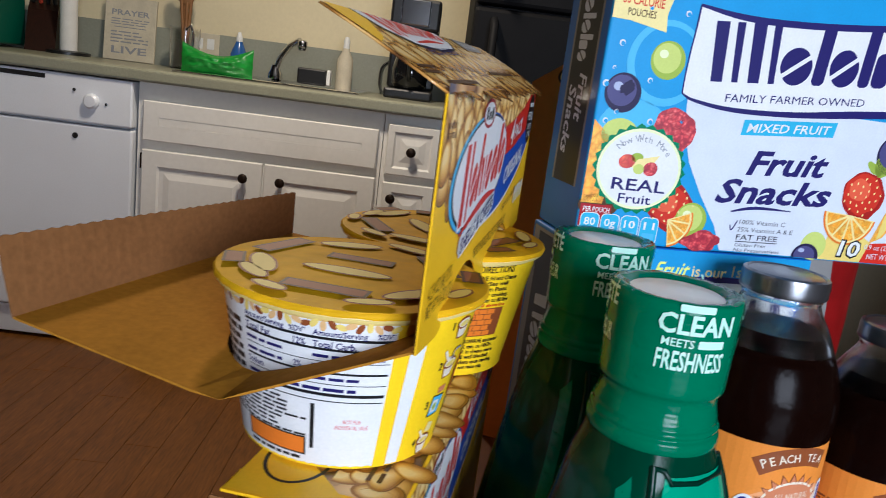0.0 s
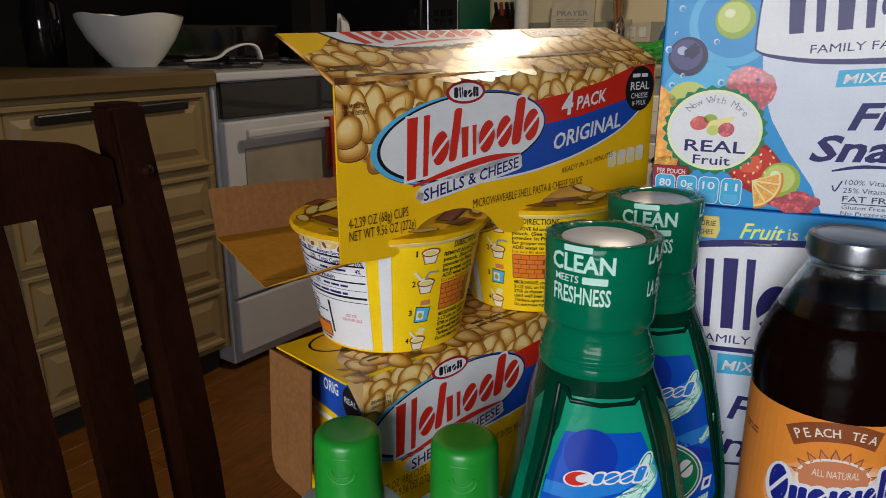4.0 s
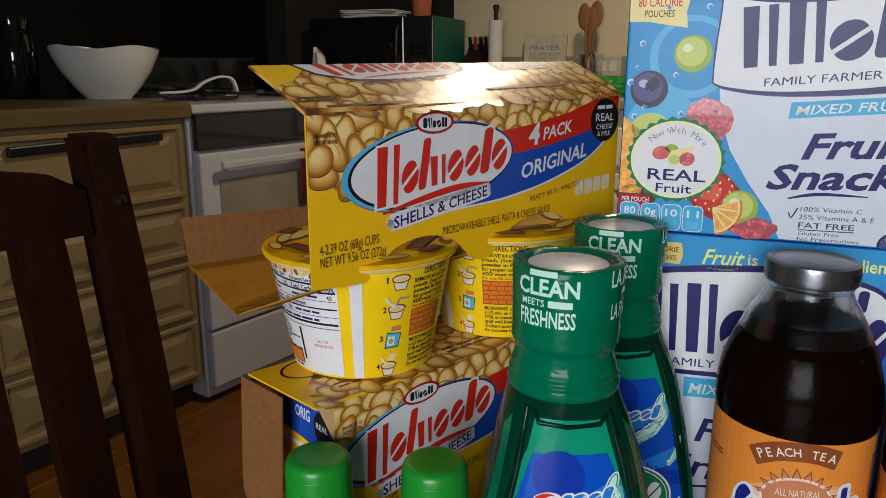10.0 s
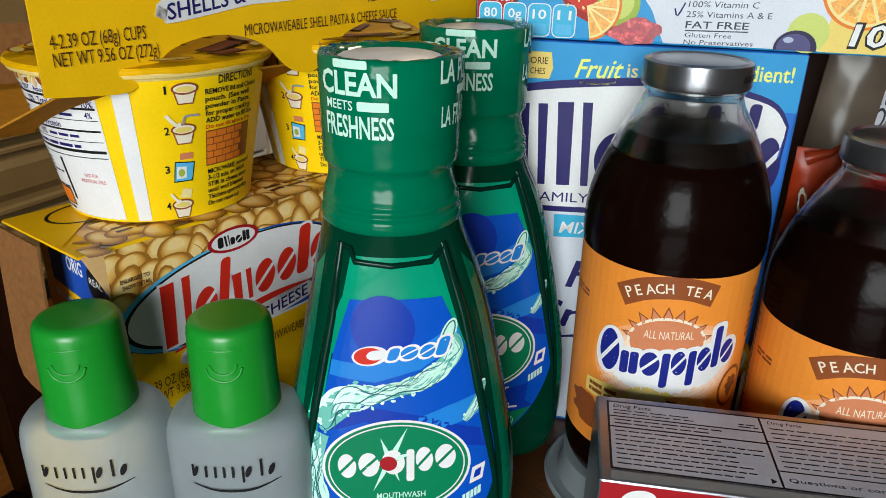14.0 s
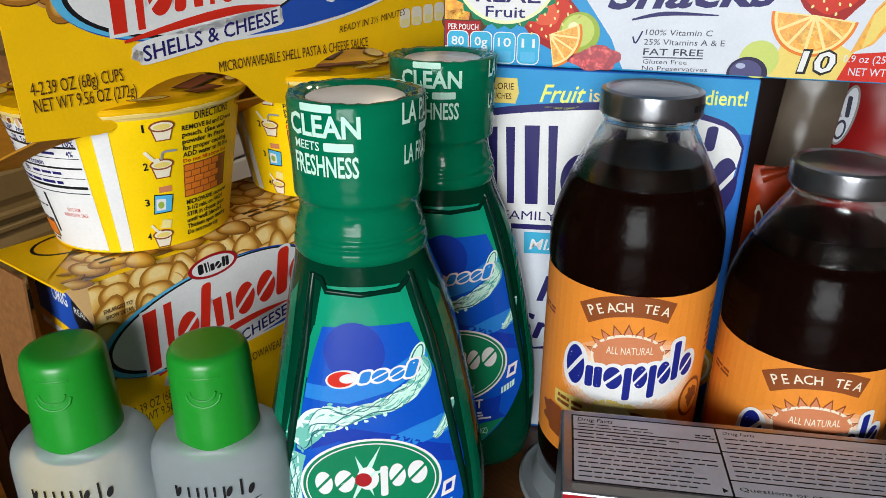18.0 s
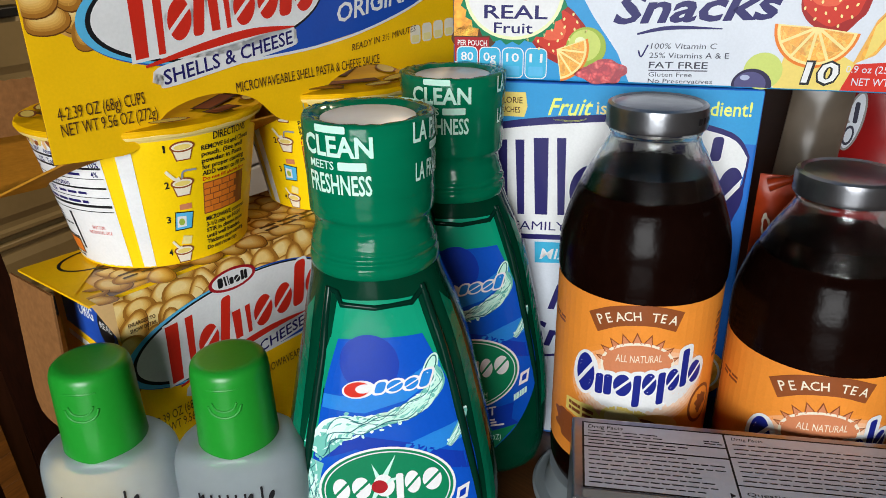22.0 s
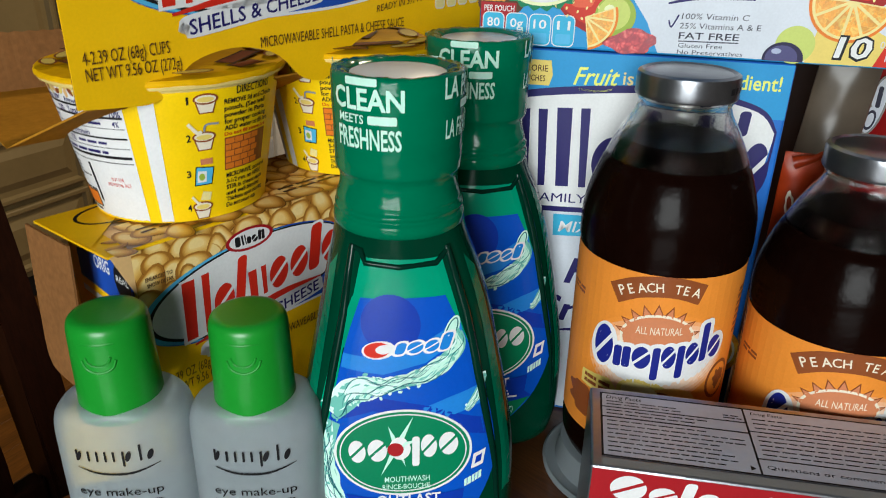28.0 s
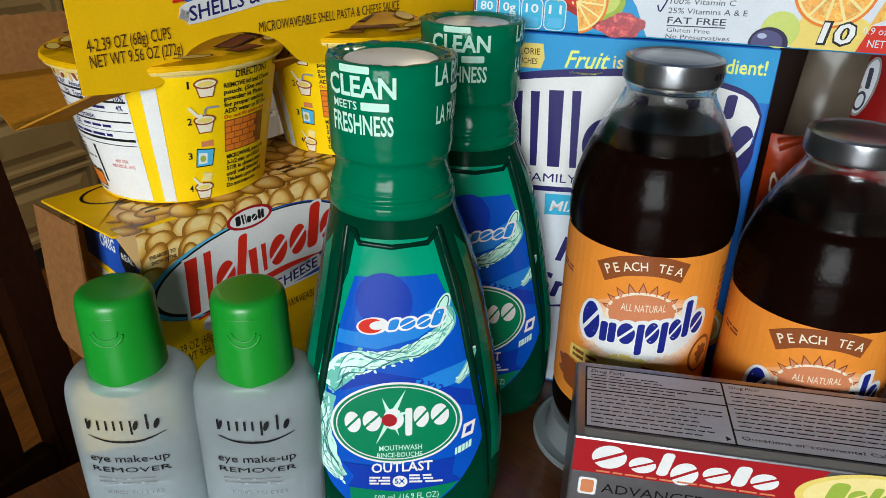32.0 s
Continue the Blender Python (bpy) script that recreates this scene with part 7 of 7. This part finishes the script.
bm = pillow(0.235, 0.10, 0.07, 0.012, 3)
for v in bm.verts:
    v.co.z *= 1 - 0.35 * math.sin(math.pi * min(1, max(0, v.co.x / 0.235))) * (v.co.z / 0.10)
part("bag_film", bm, GREENPL, sg, smooth=180)
rag = thing("sink_caddy", "dark dish brush holder with a white end", "caddy", pose(-0.45, 2.62, 0.941))
part("holder", cube(-0.05, 0.05, -0.025, 0.025, 0.0, 0.055, 0.006), BLACKP, rag)
part("end_cap", cube(0.0505, 0.064, -0.02, 0.02, 0.004, 0.056, 0.004), CAPWHITE, rag)
ol = thing("wall_outlet", "cream double wall outlet in the backsplash", "outlet", pose(-0.93, YB - 0.0125, 1.035))
part("plate", cube(-0.055, 0.055, -0.006, 0.0, -0.04, 0.04, 0.003), SIGNM, ol)
for dx in (-0.022, 0.022):
    part("socket", cube(dx - 0.014, dx + 0.014, -0.008, -0.0062, -0.02, 0.02, 0.001), CAPWHITE, ol)

# sign, utensils, towel roll, knife block
sg = thing("counter_sign", "cream wooden sign with printed words leaning on the wall", "sign", pose(-1.205, 2.90, 0.933, -6, 0, 4.0))
part("board", cube(-0.095, 0.095, -0.007, 0.007, 0, 0.235, 0.002), SIGNM, sg)
p = Print(sg, flat((0, -0.007, 0), (1, 0, 0), (0, 0, 1)))
p.text("PRAYER", GREY, 0, 168, 20, 140, 0, centre=True, bold=0.02)
p.bars(GREY, -70, 130, 70, 158, 3, 0, 61, words=4, fill=0.4)
p.rect("printed_rule", GREY, -60, 122, 60, 125, 0)
p.bars(GREY, -70, 62, 70, 112, 4, 0, 62, words=4, fill=0.4)
p.text("LIVE", GREY, 0, 26, 26, 130, 0, centre=True, bold=0.02)
p.done()
ut = thing("utensil_jar", "glass jar holding wooden spoons and a whisk", "utensils", pose(-0.965, 2.82, 0.932))
part("jar", lathe([(0.045, 0), (0.052, 0.004), (0.054, 0.15), (0.051, 0.15), (0.048, 0.008), (0.002, 0.007)], 32), GLASS, ut, smooth=50)
for i, (dx, dy, ln, rr) in enumerate(((-0.07, 0.0, 0.33, 0.026), (0.05, 0.02, 0.34, 0.028), (0.0, 0.01, 0.31, 0.03), (-0.03, 0.03, 0.30, 0.022))):
    pts = [(dx * 0.3 * q, dy * 0.3, 0.012 + ln * 0.75 * q) for q in np.linspace(0, 1, 5)]
    sp = part("spoon", tube(pts, 0.006, 8), WOODSP, ut, smooth=60)
    hd = bmesh.new()
    bmesh.ops.create_uvsphere(hd, u_segments=14, v_segments=9, radius=1)
    for v in hd.verts:
        v.co = Vector((v.co.x * rr + dx * 0.3 + dx * 0.12, v.co.y * 0.007 + dy * 0.3, v.co.z * 0.052 + 0.012 + ln * 0.75 + 0.035))
    part("spoon_head", hd, WOODSP, sp, smooth=60)
part("tongs", tube([(0.03, -0.03, 0.01), (0.045, -0.045, 0.13), (0.035, -0.05, 0.16), (0.02, -0.05, 0.14)], 0.006, 8), CHROME, ut, smooth=60)
tr_ = thing("paper_towel_roll", "white paper towel roll on a black stand", "paper towel", pose(-1.385, 2.80, 0.932))
part("stand", lathe([(0.075, 0), (0.075, 0.010), (0.060, 0.014), (0.002, 0.014)], 36), BLACKP, tr_, smooth=40)
part("roll", lathe([(0.010, 0.0145), (0.030, 0.0145), (0.030, 0.29), (0.010, 0.29)], 36), PAPER, tr_, smooth=40)
part("post", lathe([(0.0095, 0.014), (0.0095, 0.33), (0.014, 0.335), (0.014, 0.35), (0.003, 0.356)], 20), BLACKP, tr_, smooth=40)
kb = thing("knife_block", "dark wedge shaped wooden knife block with red strip", "knife block", pose(-1.51, 2.86, 0.932, 0, 0, 20))
bm = bmesh.new()
loft([[(-0.05, -0.09, 0), (0.05, -0.09, 0), (0.05, 0.06, 0), (-0.05, 0.06, 0)], [(-0.05, 0.0, 0.15), (0.05, 0.0, 0.15), (0.05, 0.07, 0.20), (-0.05, 0.07, 0.20)]], True, True, bm)
part("block", bm, DARKWOOD, kb)
for i in range(4):
    part("knife_handle", tube([(-0.036 + i * 0.024, 0.03, 0.175), (-0.036 + i * 0.024, 0.0, 0.225)], 0.008, 8), REDCLOTH if i == 1 else BLACKP, kb, smooth=60)

# coffee maker and refrigerator
cm = thing("coffee_maker", "black drip coffee maker with a chrome band", "coffee maker", pose(-0.115, 2.70, 0.932))
part("base", cube(-0.085, 0.085, -0.10, 0.10, 0, 0.035, 0.008), BLACKP, cm)
part("tower", cube(-0.085, 0.085, 0.02, 0.10, 0.0355, 0.34, 0.010), BLACKP, cm)
part("brew_head", cube(-0.085, 0.085, -0.10, 0.0195, 0.235, 0.34, 0.010), BLACKP, cm)
part("chrome_band", cube(-0.05, 0.05, -0.106, -0.1005, 0.25, 0.335, 0.004), CHROME, cm)
part("carafe", lathe([(0.05, 0.036), (0.062, 0.05), (0.066, 0.10), (0.05, 0.165), (0.046, 0.175)], 32), BLACKGL, cm, smooth=50).location = (0, -0.040, 0)
part("carafe_handle", tube([(0.0, -0.10, 0.16), (0.0, -0.135, 0.15), (0.0, -0.135, 0.08), (0.0, -0.104, 0.07)], 0.008, 8), BLACKP, cm, smooth=60)
cord = thing("power_cord", "black appliance cord hanging on the wall", "cord", pose(0, 0, 0))
part("cord", tube([tuple(q) for q in spline([(-0.205, 2.76, 0.938), (-0.235, 2.86, 0.96), (-0.24, 2.93, 1.03), (-0.21, 2.943, 1.06)], 6)], 0.004, 8), BLACKP, cord, smooth=60)
fr = thing("refrigerator", "black refrigerator with papers on its door", "refrigerator", pose(0, 0, 0))
part("cabinet_body", cube(0.070, 0.86, 2.28, YB - 0.02, 0.02, 1.76, 0.008), FRIDGEBLACK, fr)
part("freezer_door", cube(0.070, 0.86, 2.215, 2.275, 1.245, 1.755, 0.012), FRIDGEBLACK, fr)
part("fridge_door", cube(0.070, 0.86, 2.215, 2.275, 0.06, 1.235, 0.012), FRIDGEBLACK, fr)
for z0, z1 in ((1.30, 1.62), (0.72, 1.20)):
    part("handle", tube([(0.13, 2.21, z0), (0.13, 2.165, z0 + 0.02), (0.13, 2.165, z1 - 0.02), (0.13, 2.21, z1)], 0.012, 10), FRIDGEBLACK, fr, smooth=60)
for x0, x1, z0, z1, a in ((0.16, 0.32, 1.29, 1.45, 2), (0.45, 0.62, 0.95, 1.17, -3)):
    pp = thing("fridge_paper", "white sheet of paper held on the refrigerator", "paper", pose((x0 + x1) / 2, 2.2135, (z0 + z1) / 2, 0, a, 0))
    part("sheet", cube(-(x1 - x0) / 2, (x1 - x0) / 2, -0.0008, 0.0, -(z1 - z0) / 2, (z1 - z0) / 2), PAPER, pp)
    part("magnet", cube(-0.015, 0.015, -0.006, -0.001, (z1 - z0) / 2 - 0.03, (z1 - z0) / 2 - 0.005, 0.002), BLACKP, pp)

# left run: drawers, range, corner cabinet
LX = -1.555
dn = thing("drawer_cabinet", "cream painted drawer cabinet with a dark pull bar", "cabinet", pose(0, 0, 0))
part("cabinet_body", cube(XL + 0.01, LX, 0.70, 1.318, 0.09, 0.885), DIMCREAM, dn)
part("toe_kick", cube(XL + 0.02, LX - 0.06, 0.70, 1.318, 0.0, 0.09), NEARBLACK, dn)


def east(bm):
    """Turns a front made for -y so that it faces +x."""
    for v in bm.verts:
        v.co = Vector((-v.co.y, v.co.x, v.co.z))
    return bm


for z0, hgt in ((0.665, 0.205), (0.490, 0.155), (0.305, 0.165), (0.112, 0.175)):
    f = part("drawer_front", east(raised(0.565, hgt, inset=0.012, lip=0.010)), DIMCREAM, dn)
    f.location = (LX, 0.735, z0)
    if z0 < 0.6:
        knob(f, 0.018, 0.28, hgt / 2, "x")
bar = part("pull_bar", cube(LX + 0.012, LX + 0.030, 0.82, 1.23, 0.822, 0.846, 0.004), BLACKP, dn, "long dark pull bar")
for v in bar.data.vertices:
    v.co.z += (v.co.y - 0.82) * 0.02
dn2 = thing("end_cabinet", "cream painted end cabinet beside the drawers", "cabinet", pose(0, 0, 0))
part("cabinet_body", cube(XL + 0.01, LX, 0.12, 0.698, 0.09, 0.885), DIMCREAM, dn2)
part("toe_kick", cube(XL + 0.02, LX - 0.06, 0.12, 0.698, 0.0, 0.09), NEARBLACK, dn2)
f = part("door", east(raised(0.54, 0.76, inset=0.05)), DIMCREAM, dn2)
f.location = (LX, 0.14, 0.115)
ct2 = thing("left_counter", "tan laminate counter top beside the range", "counter", pose(0, 0, 0))
prof = [(XL + 0.002, 0.886), (LX + 0.030, 0.886), (LX + 0.034, 0.890), (LX + 0.034, 0.922), (LX + 0.026, 0.930), (XL + 0.002, 0.930)]
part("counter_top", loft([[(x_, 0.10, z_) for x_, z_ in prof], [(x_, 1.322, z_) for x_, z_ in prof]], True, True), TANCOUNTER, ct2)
rg = thing("kitchen_range", "white free standing range with black control strip and oven window", "stove", pose(0, 0, 0))
Y0, Y1 = 1.328, 2.085
part("range_body", cube(XL + 0.03, LX + 0.005, Y0, Y1, 0.02, 0.895, 0.004), RANGEDIM, rg)
part("cook_top", cube(XL + 0.03, LX + 0.030, Y0, Y1, 0.896, 0.922, 0.006), RANGEDIM, rg)
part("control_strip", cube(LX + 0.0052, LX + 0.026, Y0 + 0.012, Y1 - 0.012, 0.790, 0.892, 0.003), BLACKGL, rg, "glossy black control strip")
door = part("oven_door", cube(LX + 0.0052, LX + 0.036, Y0 + 0.010, Y1 - 0.010, 0.245, 0.782, 0.006), RANGEDIM, rg)
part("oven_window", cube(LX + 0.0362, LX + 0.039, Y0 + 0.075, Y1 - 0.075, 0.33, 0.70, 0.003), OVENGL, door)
part("door_handle", cube(LX + 0.062, LX + 0.078, Y0 + 0.06, Y1 - 0.06, 0.735, 0.760, 0.006), RANGEDIM, door)
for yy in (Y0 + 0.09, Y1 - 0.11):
    part("handle_post", cube(LX + 0.0362, LX + 0.0615, yy, yy + 0.02, 0.738, 0.757, 0.002), RANGEDIM, door)
part("storage_drawer", cube(LX + 0.0052, LX + 0.034, Y0 + 0.010, Y1 - 0.010, 0.055, 0.236, 0.008), RANGEDIM, rg)
for yy in (Y0 + 0.05, Y1 - 0.05):
    part("foot", cube(LX - 0.05, LX - 0.01, yy - 0.02, yy + 0.02, 0.0, 0.0195), BLACKP, rg)
for bx_, by_ in ((-1.72, 1.52), (-1.72, 1.90), (-2.0, 1.52), (-2.0, 1.90)):
    g = bmesh.new()
    for a in range(4):
        c, s = math.cos(a * math.pi / 4), math.sin(a * math.pi / 4)
        tube([(bx_ - 0.11 * c, by_ - 0.11 * s, 0.938), (bx_ + 0.11 * c, by_ + 0.11 * s, 0.938)], 0.005, 6, g)
    tube([(bx_ + 0.11 * math.cos(q), by_ + 0.11 * math.sin(q), 0.933) for q in np.linspace(0, 2 * math.pi, 25)], 0.006, 6, g)
    part("burner_grate", g, BLACKP, rg)
part("back_guard", cube(XL + 0.03, XL + 0.09, Y0, Y1, 0.9222, 1.06, 0.006), BLACKGL, rg)
tw = thing("oven_towel", "orange red striped towel hanging on the oven handle", "towel", pose(0, 0, 0))
bm = bmesh.new()
for side, z1 in ((0.081, 0.50), (0.056, 0.60)):
    g = [[bm.verts.new((LX + side + 0.004 * math.sin(i * 1.3 + j * 0.3), 1.72 + 0.17 * i / 8, 0.766 - (0.766 - z1) * j / 10)) for i in range(9)] for j in range(11)]
    for j in range(10):
        for i in range(8):
            bm.faces.new((g[j][i], g[j][i + 1], g[j + 1][i + 1], g[j + 1][i]))
top0 = [v for v in bm.verts if v.co.z > 0.765]
a_, b_ = sorted(top0, key=lambda v: (-v.co.x))[:9], sorted(top0, key=lambda v: v.co.x)[:9]
a_.sort(key=lambda v: v.co.y)
b_.sort(key=lambda v: v.co.y)
for i in range(8):
    bm.faces.new((a_[i], b_[i], b_[i + 1], a_[i + 1]))
o_ = part("towel_cloth", bm, REDCLOTH, tw, smooth=180)
so = o_.modifiers.new("cloth", "SOLIDIFY")
so.thickness = 0.004
p = Print(tw, flat((LX + 0.0885, 1.72, 0), (0, 1, 0), (0, 0, 1)))
for k in (40, 90, 135):
    p.rect("stripe", ORANGE, k, 505, k + 8, 760, 0)
p.done()
cc = thing("corner_cabinet", "white painted corner cabinet with drawer and round knobs", "cabinet", pose(0, 0, 0))
part("cabinet_body", cube(XL + 0.01, LX, 2.092, YB - 0.02, 0.09, 0.892), WHITEPAINT, cc)
part("toe_kick", cube(XL + 0.02, LX - 0.06, 2.092, FY, 0.0, 0.09), NEARBLACK, cc)
f = part("drawer_front", east(raised(0.22, 0.15, inset=0.03)), WHITEPAINT, cc)
f.location = (LX, 2.11, 0.72)
knob(f, 0.018, 0.11, 0.075, "x")
f = part("door", east(raised(0.22, 0.56, inset=0.04)), WHITEPAINT, cc)
f.location = (LX, 2.11, 0.14)
knob(f, 0.018, 0.11, 0.48, "x")

# bowl, microwave and clutter
bw = thing("white_bowl", "white ceramic bowl with a wavy rim on the counter", "bowl", pose(-1.904, 1.322, 0.930))
bm = bmesh.new()
n = 72
rows = [(0.066, 0.0), (0.070, 0.006), (0.095, 0.032), (0.130, 0.080), (0.151, 0.122), (0.160, 0.150), (0.155, 0.151), (0.144, 0.120), (0.122, 0.080), (0.088, 0.036), (0.05, 0.016), (0.004, 0.014)]
rings = []
for r, z in rows:
    rings.append([(r * 0.97 * math.cos(2 * math.pi * i / n), r * 0.97 * math.sin(2 * math.pi * i / n), z + (0.006 * math.cos(4 * 2 * math.pi * i / n) if z > 0.14 else 0)) for i in range(n)])
part("bowl", loft(rings, True, True, bm), WHITEWARE, bw, smooth=50)
sr = thing("spoon_rest", "cream curved spoon rest on the cook top", "spoon rest", pose(-1.70, 1.55, 0.9435, 0, 0, 60))
pts = [(-0.16, 0, 0.004), (-0.07, 0, 0.010), (-0.03, 0, 0.035), (0.02, 0, 0.052), (0.06, 0, 0.045), (0.075, 0, 0.004)]
bm = bmesh.new()
line_ = spline(pts, 4)
g = [[bm.verts.new((q[0], w, q[2] + 0.003)) for w in (-0.035, 0.035)] for q in line_]
for a, b in zip(g, g[1:]):
    bm.faces.new((a[0], b[0], b[1], a[1]))
o_ = part("rest", bm, WHITEWARE, sr, smooth=180)
so = o_.modifiers.new("thick", "SOLIDIFY")
so.thickness = 0.006
mw = thing("microwave_oven", "black microwave oven with a teal side on the counter", "microwave", pose(-1.837, 2.646, 0.932, 0, 0, 11.0))
part("casing", cube(-0.29, 0.29, -0.165, 0.18, 0.012, 0.30, 0.006), TEAL, mw, "teal painted casing")
part("door", cube(-0.29, 0.158, -0.185, -0.1655, 0.014, 0.298, 0.004), BLACKGL, mw)
part("control_panel", cube(0.160, 0.29, -0.185, -0.1655, 0.014, 0.298, 0.004), BLACKP, mw)
for i in range(4):
    for j in range(3):
        part("key", cube(0.183 + j * 0.03, 0.206 + j * 0.03, -0.187, -0.1851, 0.06 + i * 0.035, 0.085 + i * 0.035, 0.0008, 1), BLACKGL, mw)
part("handle", tube([(0.138, -0.19, 0.05), (0.138, -0.215, 0.07), (0.138, -0.215, 0.24), (0.138, -0.19, 0.26)], 0.008, 8), BLACKP, mw, smooth=60)
for xx in (-0.2, 0.2):
    for yy in (-0.12, 0.14):
        part("foot", lathe([(0.014, 0), (0.014, 0.0118)], 12), BLACKP, mw).location = (xx, yy, 0)
mail = thing("stack_of_mail", "pile of pale papers on top of the microwave", "papers", pose(-1.89, 2.62, 1.2325, 0, 0, 20))
for i in range(6):
    pp = part("sheet", cube(-0.13, 0.13, -0.09, 0.09, i * 0.006, i * 0.006 + 0.004, 0.001, 1), PAPER, mail)
    pp.rotation_euler = (0, 0, radians(rnd.uniform(-14, 14)))
mg = thing("coral_cup", "coral orange cup on the microwave", "cup", pose(-1.74, 2.76, 1.2325))
part("cup_body", lathe([(0.035, 0), (0.038, 0.004), (0.046, 0.10), (0.043, 0.10), (0.036, 0.008), (0.002, 0.007)], 28), SALMONW, mg, smooth=50)
for (x_, y_, r, mt) in ((-1.86, 2.20, 0.04, ORANGEPAPER), (-1.80, 2.28, 0.038, ORANGEPAPER), (-1.92, 2.27, 0.042, REDCLOTH)):
    frt = thing("fruit", "round orange fruit on the counter", "fruit", pose(x_, y_, 0.932 + r * 0.97))
    bm = bmesh.new()
    bmesh.ops.create_uvsphere(bm, u_segments=24, v_segments=16, radius=r)
    for v in bm.verts:
        v.co *= 1 + 0.03 * noise.noise(v.co * 30)
        v.co.z *= 0.96
    part("fruit_skin", bm, mt, frt, smooth=180)
    part("stem", tube([(0, 0, r * 0.93), (0.002, 0, r * 1.08)], 0.002, 6), WOODSP, frt)
cl = thing("white_cloth", "white kitchen cloth standing in folds on the counter", "cloth", pose(-1.78, 2.13, 0.932, 0, 0, 30))
bm = bmesh.new()
g = [[bm.verts.new((0.03 * math.cos(a) * (1 - 0.5 * z) + 0.008 * math.sin(5 * a), 0.03 * math.sin(a) * (1 - 0.5 * z), 0.15 * z - 0.02 * z * math.cos(a))) for a in np.linspace(0, 2 * math.pi, 20)[:-1]] for z in np.linspace(0, 1, 8)]
for a, b in zip(g, g[1:]):
    for i in range(19):
        bm.faces.new((a[i], a[(i + 1) % 19], b[(i + 1) % 19], b[i]))
bm.faces.new(g[-1])
part("cloth", bm, PAPER, cl, smooth=180)
blk = thing("glass_pitcher", "dark glass pitcher behind the bowl", "pitcher", pose(-2.11, 1.16, 0.930))
part("body", lathe([(0.05, 0), (0.056, 0.006), (0.060, 0.15), (0.045, 0.21), (0.048, 0.235)], 28), BLACKGL, blk, smooth=50)
part("handle", tube([(0.05, 0, 0.20), (0.10, 0, 0.18), (0.10, 0, 0.08), (0.058, 0, 0.05)], 0.007, 8), BLACKGL, blk, smooth=60)

# chair at the table's end
ch = thing("dining_chair", "dark stained wooden chair with a slatted back", "chair", pose(-0.3695, 0.3755, 0, 0, 0, 0))
LEAN_ = -0.075


def post(y, w, d, z0, z1, name="back_post"):
    bm = bmesh.new()
    rows_ = []
    for q in np.linspace(0, 1, 9):
        z = z0 + (z1 - z0) * q
        x_ = LEAN_ * max(0.0, (z - 0.45) / 0.5) ** 1.3
        k_ = 1 - 0.12 * q if name == "back_post" else 1
        rows_.append([(x_ + sx * d / 2 * k_, y + sy * w / 2 * k_, z) for sx, sy in ((-1, -1), (1, -1), (1, 1), (-1, 1))])
    loft(rows_, True, True, bm)
    bmesh.ops.bevel(bm, geom=[e for e in bm.edges if abs(e.verts[0].co.z - e.verts[1].co.z) > 0.01 or e.verts[0].co.z > z1 - 0.001], offset=0.004, segments=2, affect="EDGES")
    return part(name, bm, DARKWOOD, ch, smooth=40)


post(0.0, 0.040, 0.042, 0.0, 0.966)
post(-0.42, 0.040, 0.042, 0.0, 0.966)
for yy in (-0.072, -0.150, -0.228, -0.306):
    post(yy, 0.046, 0.016, 0.47, 0.90, "slat")
bm = bmesh.new()
rows_ = []
for i in range(13):
    q = i / 12
    y = -0.021 - 0.378 * q
    topz = 0.928 + 0.022 * math.sin(math.pi * q) + (-0.012 if q < 0.06 or q > 0.94 else 0)
    rows_.append([(LEAN_ * 0.86 - 0.011, y, 0.875), (LEAN_ * 0.86 + 0.011, y, 0.875), (LEAN_ * 0.95 + 0.011, y, topz), (LEAN_ * 0.95 - 0.011, y, topz)])
part("top_rail", loft(rows_), DARKWOOD, ch)
part("lower_rail", cube(-0.014, 0.008, -0.40, -0.021, 0.45, 0.49, 0.004), DARKWOOD, ch)
part("seat", cube(0.0, 0.40, -0.43, 0.012, 0.425, 0.45, 0.010), DARKWOOD, ch)
for xx, yy in ((0.37, 0.0), (0.37, -0.42)):
    part("front_leg", cube(xx - 0.018, xx + 0.018, yy - 0.018, yy + 0.018, 0.0, 0.4245, 0.003), DARKWOOD, ch)
part("dowel_end", lathe([(0.006, 0), (0.006, 0.008), (0.002, 0.010)], 12), DARKWOOD, ch).matrix_basis = pose(LEAN_ * 0.86 + 0.02, 0.0, 0.905, 0, 90, 0)

# unseen pendant fixture, added to go with the kitchen light
cl_ = thing("unseen_pendant", "unseen white metal pendant added to house the kitchen light", "lamp", pose(-0.365, 1.71, 2.115))
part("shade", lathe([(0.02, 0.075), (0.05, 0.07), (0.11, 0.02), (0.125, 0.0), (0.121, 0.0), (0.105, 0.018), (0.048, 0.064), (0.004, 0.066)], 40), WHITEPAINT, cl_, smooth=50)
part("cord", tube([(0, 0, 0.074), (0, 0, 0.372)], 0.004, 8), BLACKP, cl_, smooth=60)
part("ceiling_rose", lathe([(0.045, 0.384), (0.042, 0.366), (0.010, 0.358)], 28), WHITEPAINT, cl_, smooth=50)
